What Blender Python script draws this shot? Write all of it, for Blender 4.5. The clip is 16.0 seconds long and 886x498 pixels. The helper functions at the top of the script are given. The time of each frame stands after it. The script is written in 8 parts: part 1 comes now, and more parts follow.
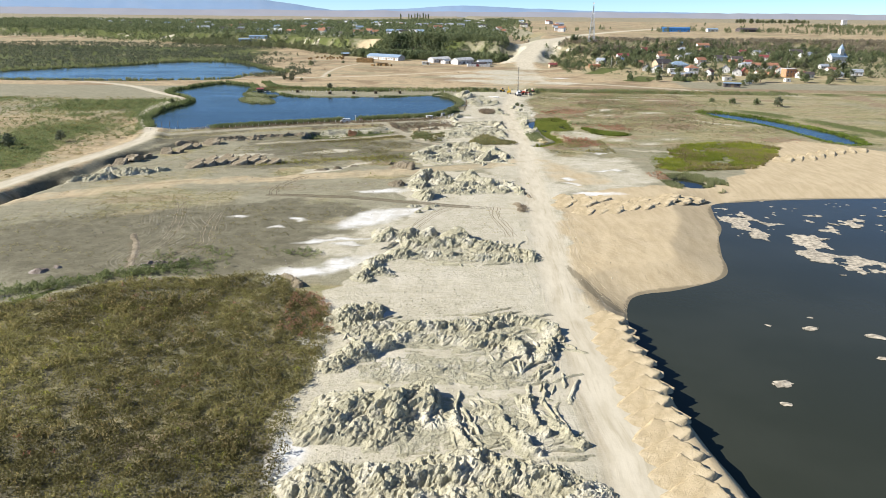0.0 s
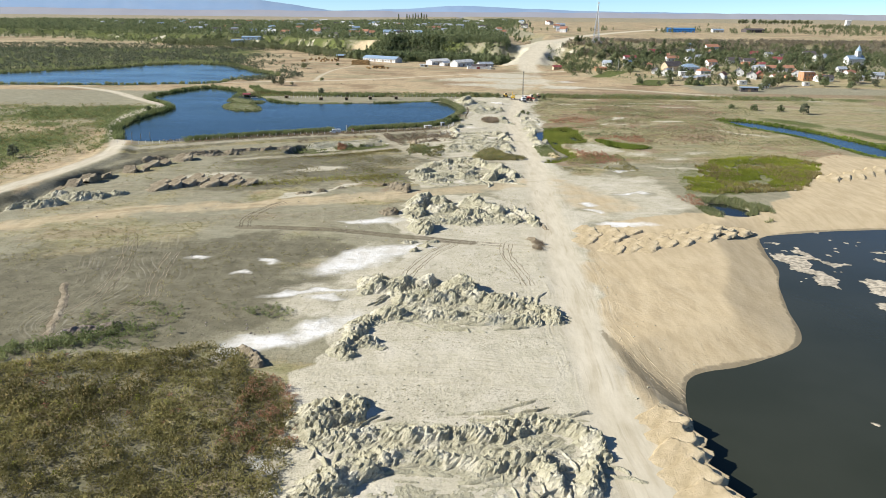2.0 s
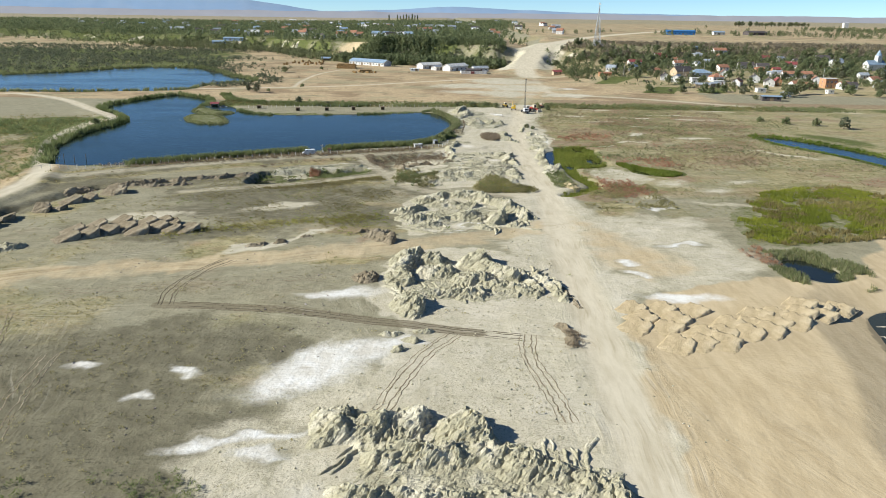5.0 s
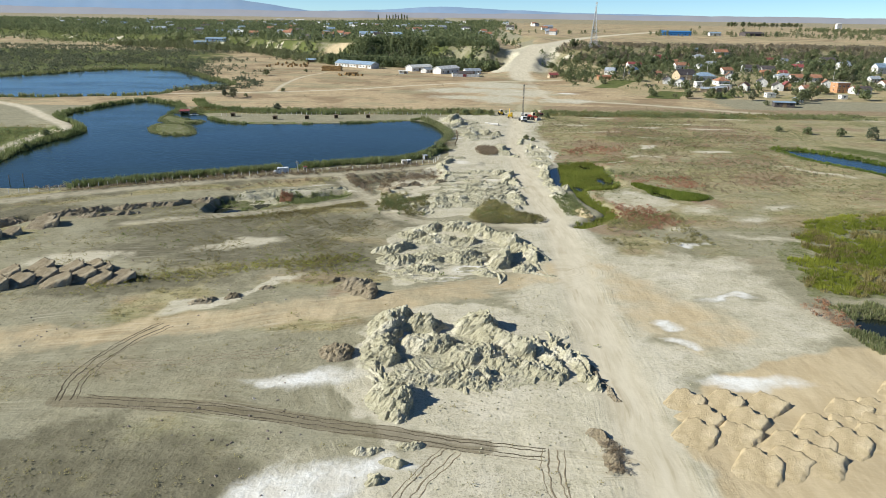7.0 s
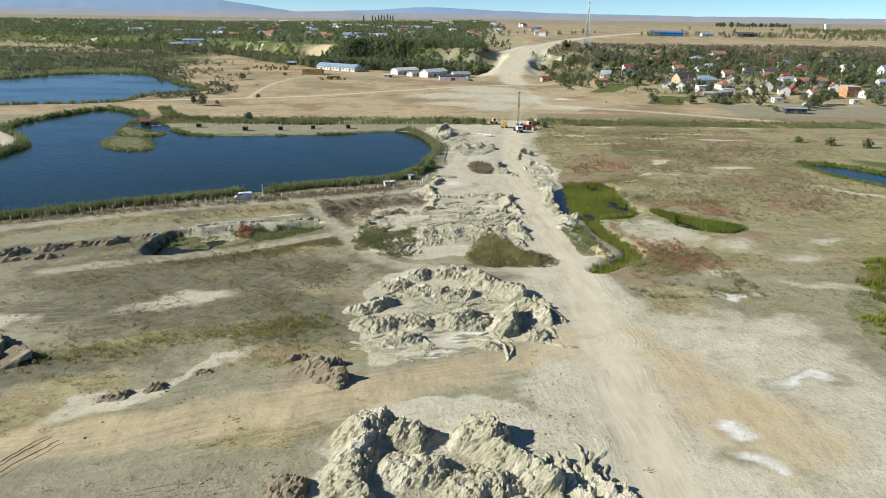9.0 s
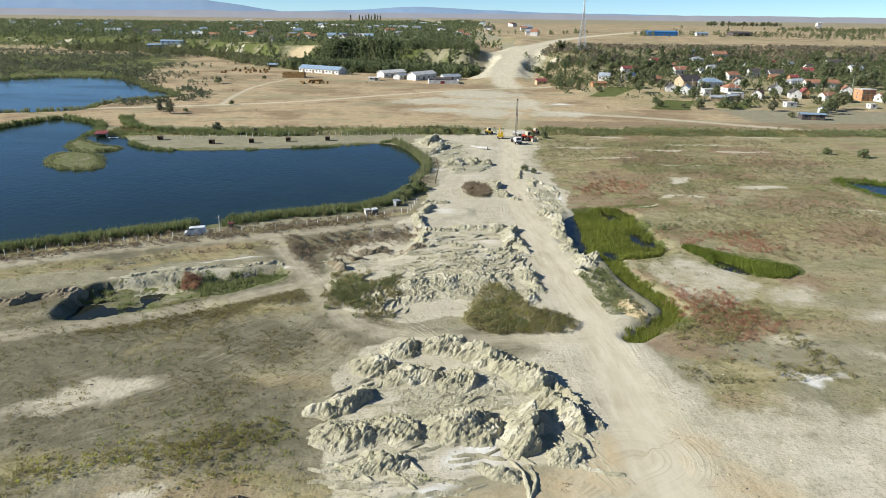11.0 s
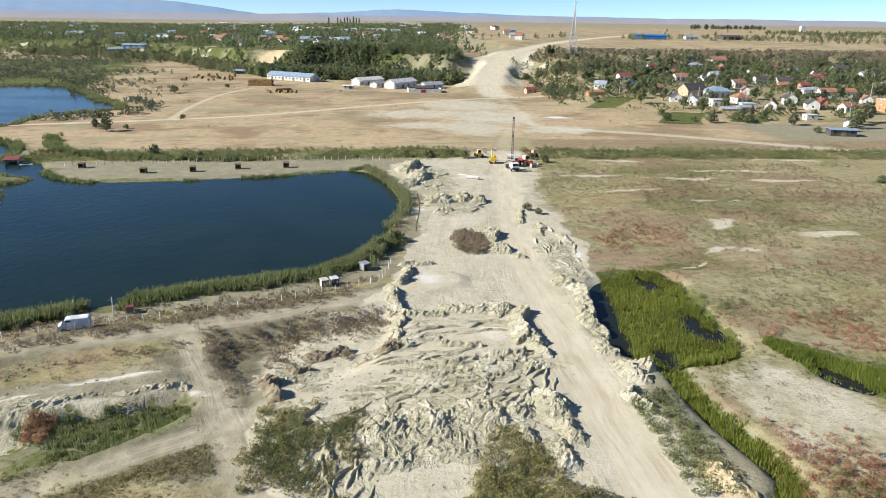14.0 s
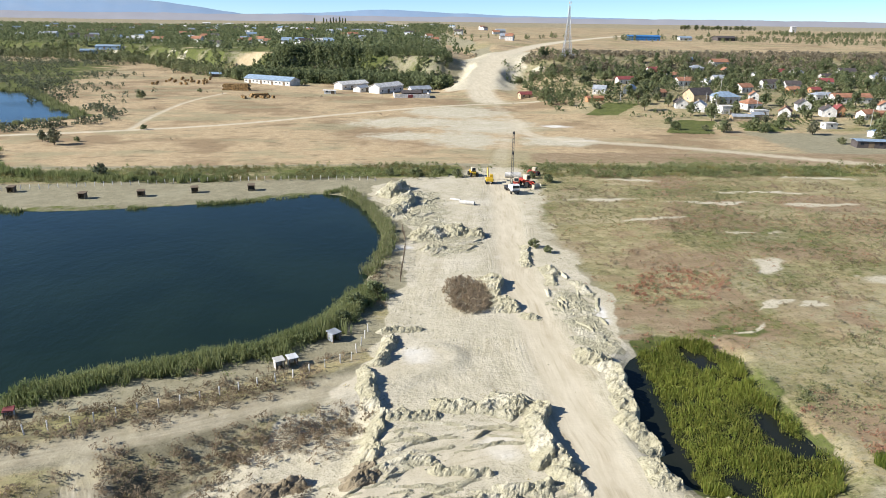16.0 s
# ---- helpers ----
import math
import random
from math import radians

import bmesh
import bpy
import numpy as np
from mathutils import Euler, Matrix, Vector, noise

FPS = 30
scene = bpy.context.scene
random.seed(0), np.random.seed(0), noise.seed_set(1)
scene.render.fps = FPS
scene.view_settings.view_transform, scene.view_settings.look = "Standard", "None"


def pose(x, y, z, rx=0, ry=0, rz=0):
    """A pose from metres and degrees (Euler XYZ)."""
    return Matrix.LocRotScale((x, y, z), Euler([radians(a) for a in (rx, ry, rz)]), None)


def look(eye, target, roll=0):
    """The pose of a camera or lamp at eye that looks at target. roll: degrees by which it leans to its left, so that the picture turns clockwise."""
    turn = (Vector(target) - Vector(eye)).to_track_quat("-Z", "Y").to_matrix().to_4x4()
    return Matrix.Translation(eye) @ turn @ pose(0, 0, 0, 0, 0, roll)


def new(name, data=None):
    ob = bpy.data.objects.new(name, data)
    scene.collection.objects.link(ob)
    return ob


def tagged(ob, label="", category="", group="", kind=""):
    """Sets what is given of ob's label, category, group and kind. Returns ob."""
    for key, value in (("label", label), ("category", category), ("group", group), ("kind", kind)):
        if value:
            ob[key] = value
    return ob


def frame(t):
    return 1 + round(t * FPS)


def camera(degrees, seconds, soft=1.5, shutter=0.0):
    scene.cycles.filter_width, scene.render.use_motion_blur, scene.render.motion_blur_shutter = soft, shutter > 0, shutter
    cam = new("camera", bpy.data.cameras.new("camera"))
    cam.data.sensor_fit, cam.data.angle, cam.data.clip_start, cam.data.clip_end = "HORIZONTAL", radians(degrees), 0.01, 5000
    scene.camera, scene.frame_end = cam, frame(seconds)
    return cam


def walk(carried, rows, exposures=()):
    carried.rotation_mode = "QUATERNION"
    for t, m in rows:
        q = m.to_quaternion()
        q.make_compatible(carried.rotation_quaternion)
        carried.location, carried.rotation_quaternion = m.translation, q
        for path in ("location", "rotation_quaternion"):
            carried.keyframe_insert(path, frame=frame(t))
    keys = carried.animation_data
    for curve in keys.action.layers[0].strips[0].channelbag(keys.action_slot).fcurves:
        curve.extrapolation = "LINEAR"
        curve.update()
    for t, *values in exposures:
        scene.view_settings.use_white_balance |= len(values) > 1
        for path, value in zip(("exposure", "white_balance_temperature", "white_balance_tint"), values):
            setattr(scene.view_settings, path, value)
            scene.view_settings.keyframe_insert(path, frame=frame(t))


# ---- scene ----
cam = camera(64.0, 16.0, soft=0.65)
METRES, EYE, TILT, LEAN, TURN = 258.0, 49.3, 0.0, 0.0, 0.0
ROWS = [
    (0.0, 0.0, 0.0, 0.0, 0.18, -18.42, -0.53),
    (0.5, -0.0007, 0.0313, -0.0002, 0.15, -18.43, -0.5),
    (1.0, -0.0013, 0.0623, -0.0004, 0.12, -18.41, -0.49),
    (1.5, -0.0019, 0.0923, -0.0006, 0.1, -18.4, -0.49),
    (2.0, -0.0025, 0.1236, -0.0009, 0.05, -18.39, -0.52),
    (2.5, -0.0031, 0.1547, -0.0013, -0.04, -18.38, -0.56),
    (3.0, -0.0038, 0.186, -0.0015, -0.14, -18.37, -0.57),
    (3.5, -0.0045, 0.2175, -0.0018, -0.24, -18.35, -0.6),
    (4.0, -0.005, 0.2489, -0.0022, -0.37, -18.33, -0.64),
    (6.5, -0.0058, 0.404, -0.0029, -1.18, -18.3, -0.84),
    (7.0, -0.0056, 0.4352, -0.0031, -1.43, -18.3, -0.84),
    (7.5, -0.0052, 0.4662, -0.0033, -1.71, -18.28, -0.82),
    (8.0, -0.0049, 0.4973, -0.0035, -1.96, -18.27, -0.79),
    (8.5, -0.0044, 0.5284, -0.0036, -2.23, -18.24, -0.81),
    (9.0, -0.0038, 0.5596, -0.0039, -2.49, -18.24, -0.79),
    (11.5, 0.0013, 0.7172, -0.0048, -3.68, -18.25, -0.68),
    (12.0, 0.0027, 0.7485, -0.0049, -3.98, -18.22, -0.7),
    (12.5, 0.0044, 0.7797, -0.0051, -4.28, -18.19, -0.72),
    (13.0, 0.0062, 0.8111, -0.0053, -4.53, -18.13, -0.74),
    (13.5, 0.008, 0.8426, -0.0055, -4.75, -18.09, -0.75),
    (14.0, 0.0101, 0.874, -0.0058, -4.95, -18.03, -0.75),
    (14.5, 0.0122, 0.9053, -0.006, -5.16, -18.03, -0.72),
    (15.0, 0.0143, 0.9365, -0.0061, -5.38, -18.01, -0.77),
    (15.5, 0.0169, 0.968, -0.0063, -5.65, -17.99, -0.8),
    (16.0, 0.0194, 0.9992, -0.0064, -5.92, -17.99, -0.8),
]
walk(cam, [(t, pose(0, 0, EYE, TILT, LEAN, TURN) @ pose(METRES * x, METRES * y, METRES * z, 90 + pitch, roll, yaw)) for t, x, y, z, yaw, pitch, roll in ROWS],
     [(0.0, 0.68, 6500, 13), (2.0, 0.60, 6500, 12), (4.0, 0.50, 6500, 10), (7.0, 0.42, 6500, 8), (9.0, 0.38, 6500, 8), (12.5, 0.50, 6500, 11), (16.0, 0.64, 6500, 13)])

# ---------------------------------------------------------------- daylight
SUN_AZIMUTH, SUN_HEIGHT = 264.0, 31.0
world = bpy.data.worlds.new("sky")
scene.world = world
world.use_nodes = True
tree = world.node_tree
tree.nodes.clear()
sky = tree.nodes.new("ShaderNodeTexSky")
sky.sky_type, sky.sun_disc = "NISHITA", False
sky.sun_elevation, sky.sun_rotation = radians(SUN_HEIGHT), radians(SUN_AZIMUTH)
sky.altitude, sky.air_density, sky.dust_density, sky.ozone_density = 60, 0.5, 0.0, 2.0
shade = tree.nodes.new("ShaderNodeBackground")
shade.inputs["Strength"].default_value = 0.09
out = tree.nodes.new("ShaderNodeOutputWorld")
blue = tree.nodes.new("ShaderNodeMix")
blue.data_type, blue.blend_type = "RGBA", "MULTIPLY"
blue.inputs[0].default_value, blue.inputs[7].default_value = 1.0, (0.74, 0.93, 1.06, 1)
tree.links.new(sky.outputs[0], blue.inputs[6])
tree.links.new(blue.outputs[2], shade.inputs[0])
tree.links.new(shade.outputs[0], out.inputs[0])

lamp = bpy.data.lights.new("sun", "SUN")
lamp.energy, lamp.angle, lamp.color = 5.2, radians(0.53), (1.0, 0.985, 0.92)
sun = new("sun", lamp)
a, e = radians(SUN_AZIMUTH), radians(SUN_HEIGHT)
sun.matrix_world = look((500 * math.sin(a) * math.cos(e), 500 * math.cos(a) * math.cos(e), 500 * math.sin(e)), (0, 0, 0))

# ---------------------------------------------------------------- materials
class Graph:
    """Short hand for node materials."""

    def __init__(self, name):
        self.mat = bpy.data.materials.new(name)
        self.mat.use_nodes = True
        self.t = self.mat.node_tree
        self.t.nodes.clear()
        self.out = self.t.nodes.new("ShaderNodeOutputMaterial")
        self.b = self.t.nodes.new("ShaderNodeBsdfPrincipled")
        self.t.links.new(self.b.outputs[0], self.out.inputs[0])
        self.pos = None

    def put(self, socket, value):
        if isinstance(value, bpy.types.NodeSocket):
            self.t.links.new(value, socket)
        elif isinstance(value, (tuple, list)) and len(value) == 3 and socket.type == "RGBA":
            socket.default_value = (*value, 1)
        else:
            socket.default_value = value

    def where(self):
        if self.pos is None:
            self.pos = self.t.nodes.new("ShaderNodeTexCoord").outputs["Object"]
        return self.pos

    def noise(self, size, detail=3.0, rough=0.55, stretch=None, offset=0.0):
        n = self.t.nodes.new("ShaderNodeTexNoise")
        n.inputs["Scale"].default_value = 1.0
        n.inputs["Detail"].default_value, n.inputs["Roughness"].default_value = detail, rough
        m = self.t.nodes.new("ShaderNodeMapping")
        s = stretch or (1, 1, 1)
        m.inputs["Scale"].default_value = [k / size for k in s]
        m.inputs["Location"].default_value = (offset, offset * 0.7, offset * 0.3)
        self.t.links.new(self.where(), m.inputs[0])
        self.t.links.new(m.outputs[0], n.inputs["Vector"])
        return n.outputs["Fac"]

    def mix(self, f, a, b, how="MIX"):
        n = self.t.nodes.new("ShaderNodeMix")
        n.data_type, n.blend_type = "RGBA", how
        self.put(n.inputs[0], f), self.put(n.inputs[6], a), self.put(n.inputs[7], b)
        return n.outputs[2]

    def math(self, op, a, b=0.0):
        n = self.t.nodes.new("ShaderNodeMath")
        n.operation = op
        self.put(n.inputs[0], a), self.put(n.inputs[1], b)
        return n.outputs[0]

    def span(self, v, lo, hi, to0=0.0, to1=1.0):
        n = self.t.nodes.new("ShaderNodeMapRange")
        n.interpolation_type = "SMOOTHSTEP"
        self.put(n.inputs[0], v)
        n.inputs[1].default_value, n.inputs[2].default_value, n.inputs[3].default_value, n.inputs[4].default_value = lo, hi, to0, to1
        return n.outputs[0]

    def attribute(self, name):
        n = self.t.nodes.new("ShaderNodeAttribute")
        n.attribute_name = name
        return n

    def bump(self, height, strength, distance, normal=None):
        n = self.t.nodes.new("ShaderNodeBump")
        n.inputs["Strength"].default_value, n.inputs["Distance"].default_value = strength, distance
        self.put(n.inputs["Height"], height)
        if normal is not None:
            self.t.links.new(normal, n.inputs["Normal"])
        return n.outputs[0]

    def end(self, colour, rough=0.9, normal=None, metal=0.0, spec=0.3):
        self.put(self.b.inputs["Base Color"], colour)
        self.put(self.b.inputs["Roughness"], rough)
        self.put(self.b.inputs["Metallic"], metal)
        self.put(self.b.inputs["Specular IOR Level"], spec)
        if normal is not None:
            self.t.links.new(normal, self.b.inputs["Normal"])
        return self.mat


def plain(name, colour, rough=0.7, metal=0.0, spread=0.25, size=1.5):
    """Painted, plastered or metal surface with stains at two scales."""
    g = Graph(name)
    dark = tuple(c * (1 - spread) for c in colour)
    light = tuple(min(1, c * (1 + spread * 0.4)) for c in colour)
    c = g.mix(g.span(g.noise(size, 4), 0.35, 0.65), dark, light)
    c = g.mix(g.math("MULTIPLY", g.span(g.noise(size * 0.15, 3), 0.55, 0.75), spread), c, tuple(k * 0.45 for k in colour))
    return g.end(c, rough, g.bump(g.noise(size * 0.1, 3), 0.15, 0.02), metal)


def leafy(name, dark, light, dry, rough=0.75):
    """Leaves or stalks; each clump carries its own tint."""
    g = Graph(name)
    tint = g.attribute("tint")
    info = g.t.nodes.new("ShaderNodeObjectInfo").outputs["Random"]
    island = g.t.nodes.new("ShaderNodeNewGeometry").outputs["Random Per Island"]
    c = g.mix(tint.outputs["Fac"], dark, light)
    c = g.mix(g.math("MULTIPLY", g.span(g.math("ADD", g.math("MULTIPLY", island, 0.5), g.math("MULTIPLY", info, 0.5)), 0.45, 0.95), 0.75), c, dry)
    m = g.end(c, rough, spec=0.2)
    glow = g.t.nodes.new("ShaderNodeBsdfTranslucent")
    g.t.links.new(c, glow.inputs["Color"])
    both = g.t.nodes.new("ShaderNodeMixShader")
    both.inputs[0].default_value = 0.48
    g.t.links.new(g.b.outputs[0], both.inputs[1]), g.t.links.new(glow.outputs[0], both.inputs[2])
    g.t.links.new(both.outputs[0], g.out.inputs[0])
    return m


def ground_material():
    g = Graph("valley_ground")
    a, b, c3 = (g.attribute(n) for n in ("cover_a", "cover_b", "cover_c"))
    sep = []
    for n in (a, b, c3):
        s = g.t.nodes.new("ShaderNodeSeparateColor")
        g.t.links.new(n.outputs["Color"], s.inputs[0])
        sep += list(s.outputs)
    straw, grass, green, clay, sand, salt, grey, road, pink = sep
    big, mid, fine, grain = g.noise(14, 4, 0.6), g.noise(3.2, 4, 0.65), g.noise(0.8, 4, 0.7), g.noise(0.22, 2, 0.6)
    streak = g.noise(2.0, 4, 0.65, (1.0, 0.25, 1), 4.0)
    patch = g.noise(6.5, 5, 0.7, None, 9.0)

    def cover(mask, noise, amount=0.7, lo=0.35, hi=0.65):
        return g.span(g.math("ADD", mask, g.math("MULTIPLY", g.math("SUBTRACT", noise, 0.5), amount)), lo, hi)

    def tones(c0, c1, c2):
        c = g.mix(g.span(mid, 0.35, 0.65), c0, c1)
        return g.mix(g.span(fine, 0.48, 0.72), c, c2)

    soil = tones((0.27, 0.246, 0.16), (0.345, 0.315, 0.21), (0.21, 0.19, 0.122))
    soil = g.mix(g.span(big, 0.5, 0.75), soil, (0.34, 0.315, 0.215))
    c = soil
    broad = g.noise(38, 4, 0.6, None, 31.0)
    dust = tones((0.45, 0.335, 0.195), (0.55, 0.425, 0.26), (0.35, 0.26, 0.15))
    dust = g.mix(g.span(broad, 0.48, 0.62, 0, 0.8), dust, (0.27, 0.19, 0.11))
    dust = g.mix(g.span(g.noise(24, 4, 0.65, (0.5, 1, 1), 47.0), 0.5, 0.62, 0, 0.75), dust, (0.34, 0.305, 0.18))
    dust = g.mix(g.span(g.noise(7, 4, 0.7, (0.6, 1, 1), 57.0), 0.54, 0.66, 0, 0.6), dust, (0.20, 0.155, 0.09))
    c = g.mix(cover(straw, patch), c, dust)
    dry = tones((0.30, 0.26, 0.13), (0.435, 0.378, 0.205), (0.15, 0.136, 0.064))
    dry = g.mix(g.span(patch, 0.45, 0.7), dry, (0.38, 0.30, 0.16))
    c = g.mix(cover(grass, fine, 0.9), c, dry)
    c = g.mix(g.math("MULTIPLY", grass, g.span(g.noise(4.5, 5, 0.7, (0.22, 1, 1), 71.0), 0.51, 0.62, 0, 0.5)), c, (0.18, 0.17, 0.07))
    # dark mottle at clump size: tuft shadows put into the grass colour
    c = g.mix(g.math("MULTIPLY", grass, g.span(g.noise(1.4, 4, 0.7, (0.6, 1, 1), 79.0), 0.53, 0.64, 0, 0.6)), c, (0.125, 0.115, 0.05))
    c = g.mix(g.math("MULTIPLY", grass, g.span(g.noise(9, 5, 0.7, (0.35, 1, 1), 75.0), 0.5, 0.62, 0, 0.6)), c, (0.45, 0.395, 0.25))
    wild = g.math("MULTIPLY", grass, g.span(straw, 0.2, 0.5, 1, 0))
    c = g.mix(g.math("MULTIPLY", wild, g.span(g.noise(11, 5, 0.7, (0.5, 1, 1), 83.0), 0.51, 0.6, 0, 0.5)), c, tones((0.14, 0.155, 0.058), (0.21, 0.22, 0.09), (0.09, 0.10, 0.038)))
    c = g.mix(g.math("MULTIPLY", wild, g.span(g.noise(13, 5, 0.7, (0.45, 1, 1), 87.0), 0.53, 0.6, 0, 0.65)), c, tones((0.27, 0.185, 0.115), (0.36, 0.26, 0.165), (0.18, 0.13, 0.075)))
    c = g.mix(g.math("MULTIPLY", cover(pink, patch, 0.8), 0.8), c, tones((0.27, 0.185, 0.115), (0.34, 0.25, 0.16), (0.20, 0.155, 0.085)))
    c = g.mix(cover(green, mid, 0.8), c, tones((0.088, 0.108, 0.03), (0.14, 0.158, 0.046), (0.05, 0.065, 0.02)))
    c = g.mix(cover(grey, patch, 0.9), c, tones((0.15, 0.136, 0.087), (0.215, 0.195, 0.127), (0.10, 0.09, 0.055)))
    pale = tones((0.50, 0.452, 0.325), (0.59, 0.535, 0.40), (0.43, 0.385, 0.275))
    pale = g.mix(g.span(big, 0.5, 0.75), pale, (0.62, 0.565, 0.44))
    c = g.mix(cover(clay, patch, 0.7), c, pale)
    c = g.mix(cover(sand, patch, 0.5), c, g.mix(g.span(streak, 0.3, 0.7), (0.46, 0.36, 0.215), (0.56, 0.45, 0.28)))
    crust = g.math('ADD', g.math('MULTIPLY', patch, 0.75), g.math('MULTIPLY', fine, 0.25))
    c = g.mix(cover(salt, crust, 0.75, 0.26, 0.80), c, g.mix(g.span(mid, 0.3, 0.7), (0.60, 0.56, 0.47), (0.78, 0.76, 0.70)))
    scrape = g.mix(g.span(big, 0.42, 0.56), g.noise(0.8, 3, 0.6, (1, 0.08, 1), 13.0), g.noise(0.8, 3, 0.6, (0.1, 1, 1), 16.0))
    c = g.mix(g.math('MULTIPLY', g.span(scrape, 0.56, 0.72, 0, 0.32), g.span(patch, 0.45, 0.6)), c, (0.25, 0.205, 0.135))
    c = g.mix(cover(road, mid, 0.4, 0.15, 0.95), c, g.mix(g.span(streak, 0.3, 0.7), (0.53, 0.465, 0.33), (0.635, 0.565, 0.42)))
    ruts = g.attribute("ruts").outputs["Fac"]
    c = g.mix(g.math("MULTIPLY", cover(ruts, fine, 0.5), 0.72), c, (0.19, 0.158, 0.10))
    # wheel lanes run along the roads and tracks
    lanes3 = g.t.nodes.new("ShaderNodeSeparateColor")
    g.t.links.new(g.attribute("lanes").outputs["Color"], lanes3.inputs[0])
    across, onward, worn = lanes3.outputs

    def lane_noise(width, length, detail, shift):
        v = g.t.nodes.new("ShaderNodeCombineXYZ")
        g.put(v.inputs[0], g.math("MULTIPLY", across, 1 / width)), g.put(v.inputs[1], g.math("MULTIPLY", onward, 1 / length))
        v.inputs[2].default_value = shift
        n = g.t.nodes.new("ShaderNodeTexNoise")
        n.inputs["Scale"].default_value, n.inputs["Detail"].default_value, n.inputs["Roughness"].default_value = 1.0, detail, 0.6
        g.t.links.new(v.outputs[0], n.inputs["Vector"])
        return n.outputs["Fac"]

    thin, wide = lane_noise(0.55, 11.0, 3.0, 2.0), lane_noise(2.2, 34.0, 3.0, 7.0)
    wear = g.math("MULTIPLY", worn, g.span(g.noise(9, 3, 0.6, None, 63.0), 0.38, 0.6, 0.15, 1.0))
    c = g.mix(g.math("MULTIPLY", wear, g.span(thin, 0.5, 0.68, 0, 0.6)), c, (0.72, 0.69, 0.64), "MULTIPLY")
    c = g.mix(g.math("MULTIPLY", wear, g.span(wide, 0.5, 0.66, 0, 0.6)), c, (0.74, 0.70, 0.64), "MULTIPLY")
    c = g.mix(g.math("MULTIPLY", wear, g.span(thin, 0.47, 0.33, 0, 0.3)), c, (0.60, 0.54, 0.42))
    # pebbles and crumbs where nothing drives
    still = g.math("SUBTRACT", 1.0, g.math("MAXIMUM", g.math("MULTIPLY", worn, 0.8), g.math("MAXIMUM", road, g.math("MAXIMUM", salt, sand))))
    c = g.mix(g.math("MULTIPLY", still, g.span(grain, 0.52, 0.66, 0, 0.42)), c, (0.15, 0.13, 0.085))
    c = g.mix(g.math("MULTIPLY", still, g.span(g.noise(0.55, 3, 0.7, None, 21.0), 0.56, 0.7, 0, 0.5)), c, (0.13, 0.115, 0.07))
    c = g.mix(g.math("MULTIPLY", still, g.span(g.noise(1.7, 4, 0.7, None, 27.0), 0.56, 0.7, 0, 0.4)), c, (0.16, 0.15, 0.075))
    rough_field = g.math("ADD", g.math("MULTIPLY", mid, 0.6), g.math("MULTIPLY", fine, 0.4))
    calm = g.math('SUBTRACT', 1.0, g.math('ADD', g.math('MULTIPLY', road, 0.8), g.math('MULTIPLY', sand, 0.5)))
    lanes = g.mix(g.span(big, 0.42, 0.56), g.noise(0.9, 4, 0.6, (1, 0.10, 1), 3.0), g.noise(0.9, 4, 0.6, (0.12, 1, 1), 6.0))
    rough_field = g.math('ADD', g.math('MULTIPLY', rough_field, 0.8), g.math('MULTIPLY', lanes, 0.2))
    n = g.bump(g.math('MULTIPLY', rough_field, g.math('MAXIMUM', calm, 0.1)), 0.45, 0.7)
    n = g.bump(g.math('MULTIPLY', grain, g.math('MAXIMUM', g.math('MULTIPLY', calm, still), 0.0)), 0.25, 0.12, n)
    n = g.bump(g.math('MULTIPLY', thin, g.math('MULTIPLY', wear, g.span(road, 0.3, 0.8, 1.0, 0.25))), 0.35, 0.35, n)
    return g.end(c, 0.95, n, spec=0.1)


def clay_material(name, low, mean, high, relief=1.0):
    g = Graph(name)
    big, mid, fine = g.noise(5, 4, 0.6), g.noise(1.1, 4, 0.65), g.noise(0.28, 3, 0.65)
    c = g.mix(g.span(mid, 0.35, 0.65), low, mean)
    c = g.mix(g.span(big, 0.48, 0.68), c, high)
    c = g.mix(g.span(fine, 0.52, 0.75, 0, 0.6), c, tuple(k * 0.6 for k in low))
    n = g.bump(mid, 0.45 * relief, 0.4)
    n = g.bump(fine, 1.0 * relief, 0.3, n)
    n = g.bump(g.noise(0.1, 2, 0.6, None, 5.0), 0.6, 0.1, n)
    return g.end(c, 0.95, n, spec=0.1)


def water_material(name, colour, murk, ripple):
    g = Graph(name)
    c = g.mix(g.span(g.noise(25, 3), 0.35, 0.65), colour, murk)
    waves = g.math("ADD", g.noise(1.6, 3, 0.6, (1, 0.6, 1)), g.math("MULTIPLY", g.noise(0.5, 2, 0.5, (1, 0.6, 1)), 0.4))
    gusts = g.span(g.noise(45, 3, 0.6, (0.5, 1.3, 1)), 0.35, 0.7)
    m = g.end(c, g.math("ADD", 0.06, g.math("MULTIPLY", gusts, 0.12)), g.bump(waves, ripple, 0.25))
    g.b.inputs["IOR"].default_value = 1.33
    g.put(g.b.inputs["Specular IOR Level"], 0.25)
    g.put(g.b.inputs["Specular Tint"], (0.42, 1.0, 0.70))
    return m


GROUND = ground_material()
CLAY = clay_material("spoil_clay", (0.39, 0.357, 0.24), (0.49, 0.45, 0.312), (0.62, 0.572, 0.435))
CLAY_DARK = clay_material("brown_spoil", (0.24, 0.195, 0.125), (0.32, 0.265, 0.18), (0.40, 0.34, 0.24))
SAND = clay_material("heaped_sand", (0.44, 0.345, 0.20), (0.53, 0.42, 0.255), (0.60, 0.49, 0.31), 0.3)
# dark mud whose tone also carries the shade inside the wheel grooves
MUD_RUT_SHADE = clay_material("mud_with_rut_shade", (0.10, 0.082, 0.055), (0.14, 0.115, 0.078), (0.20, 0.165, 0.115))
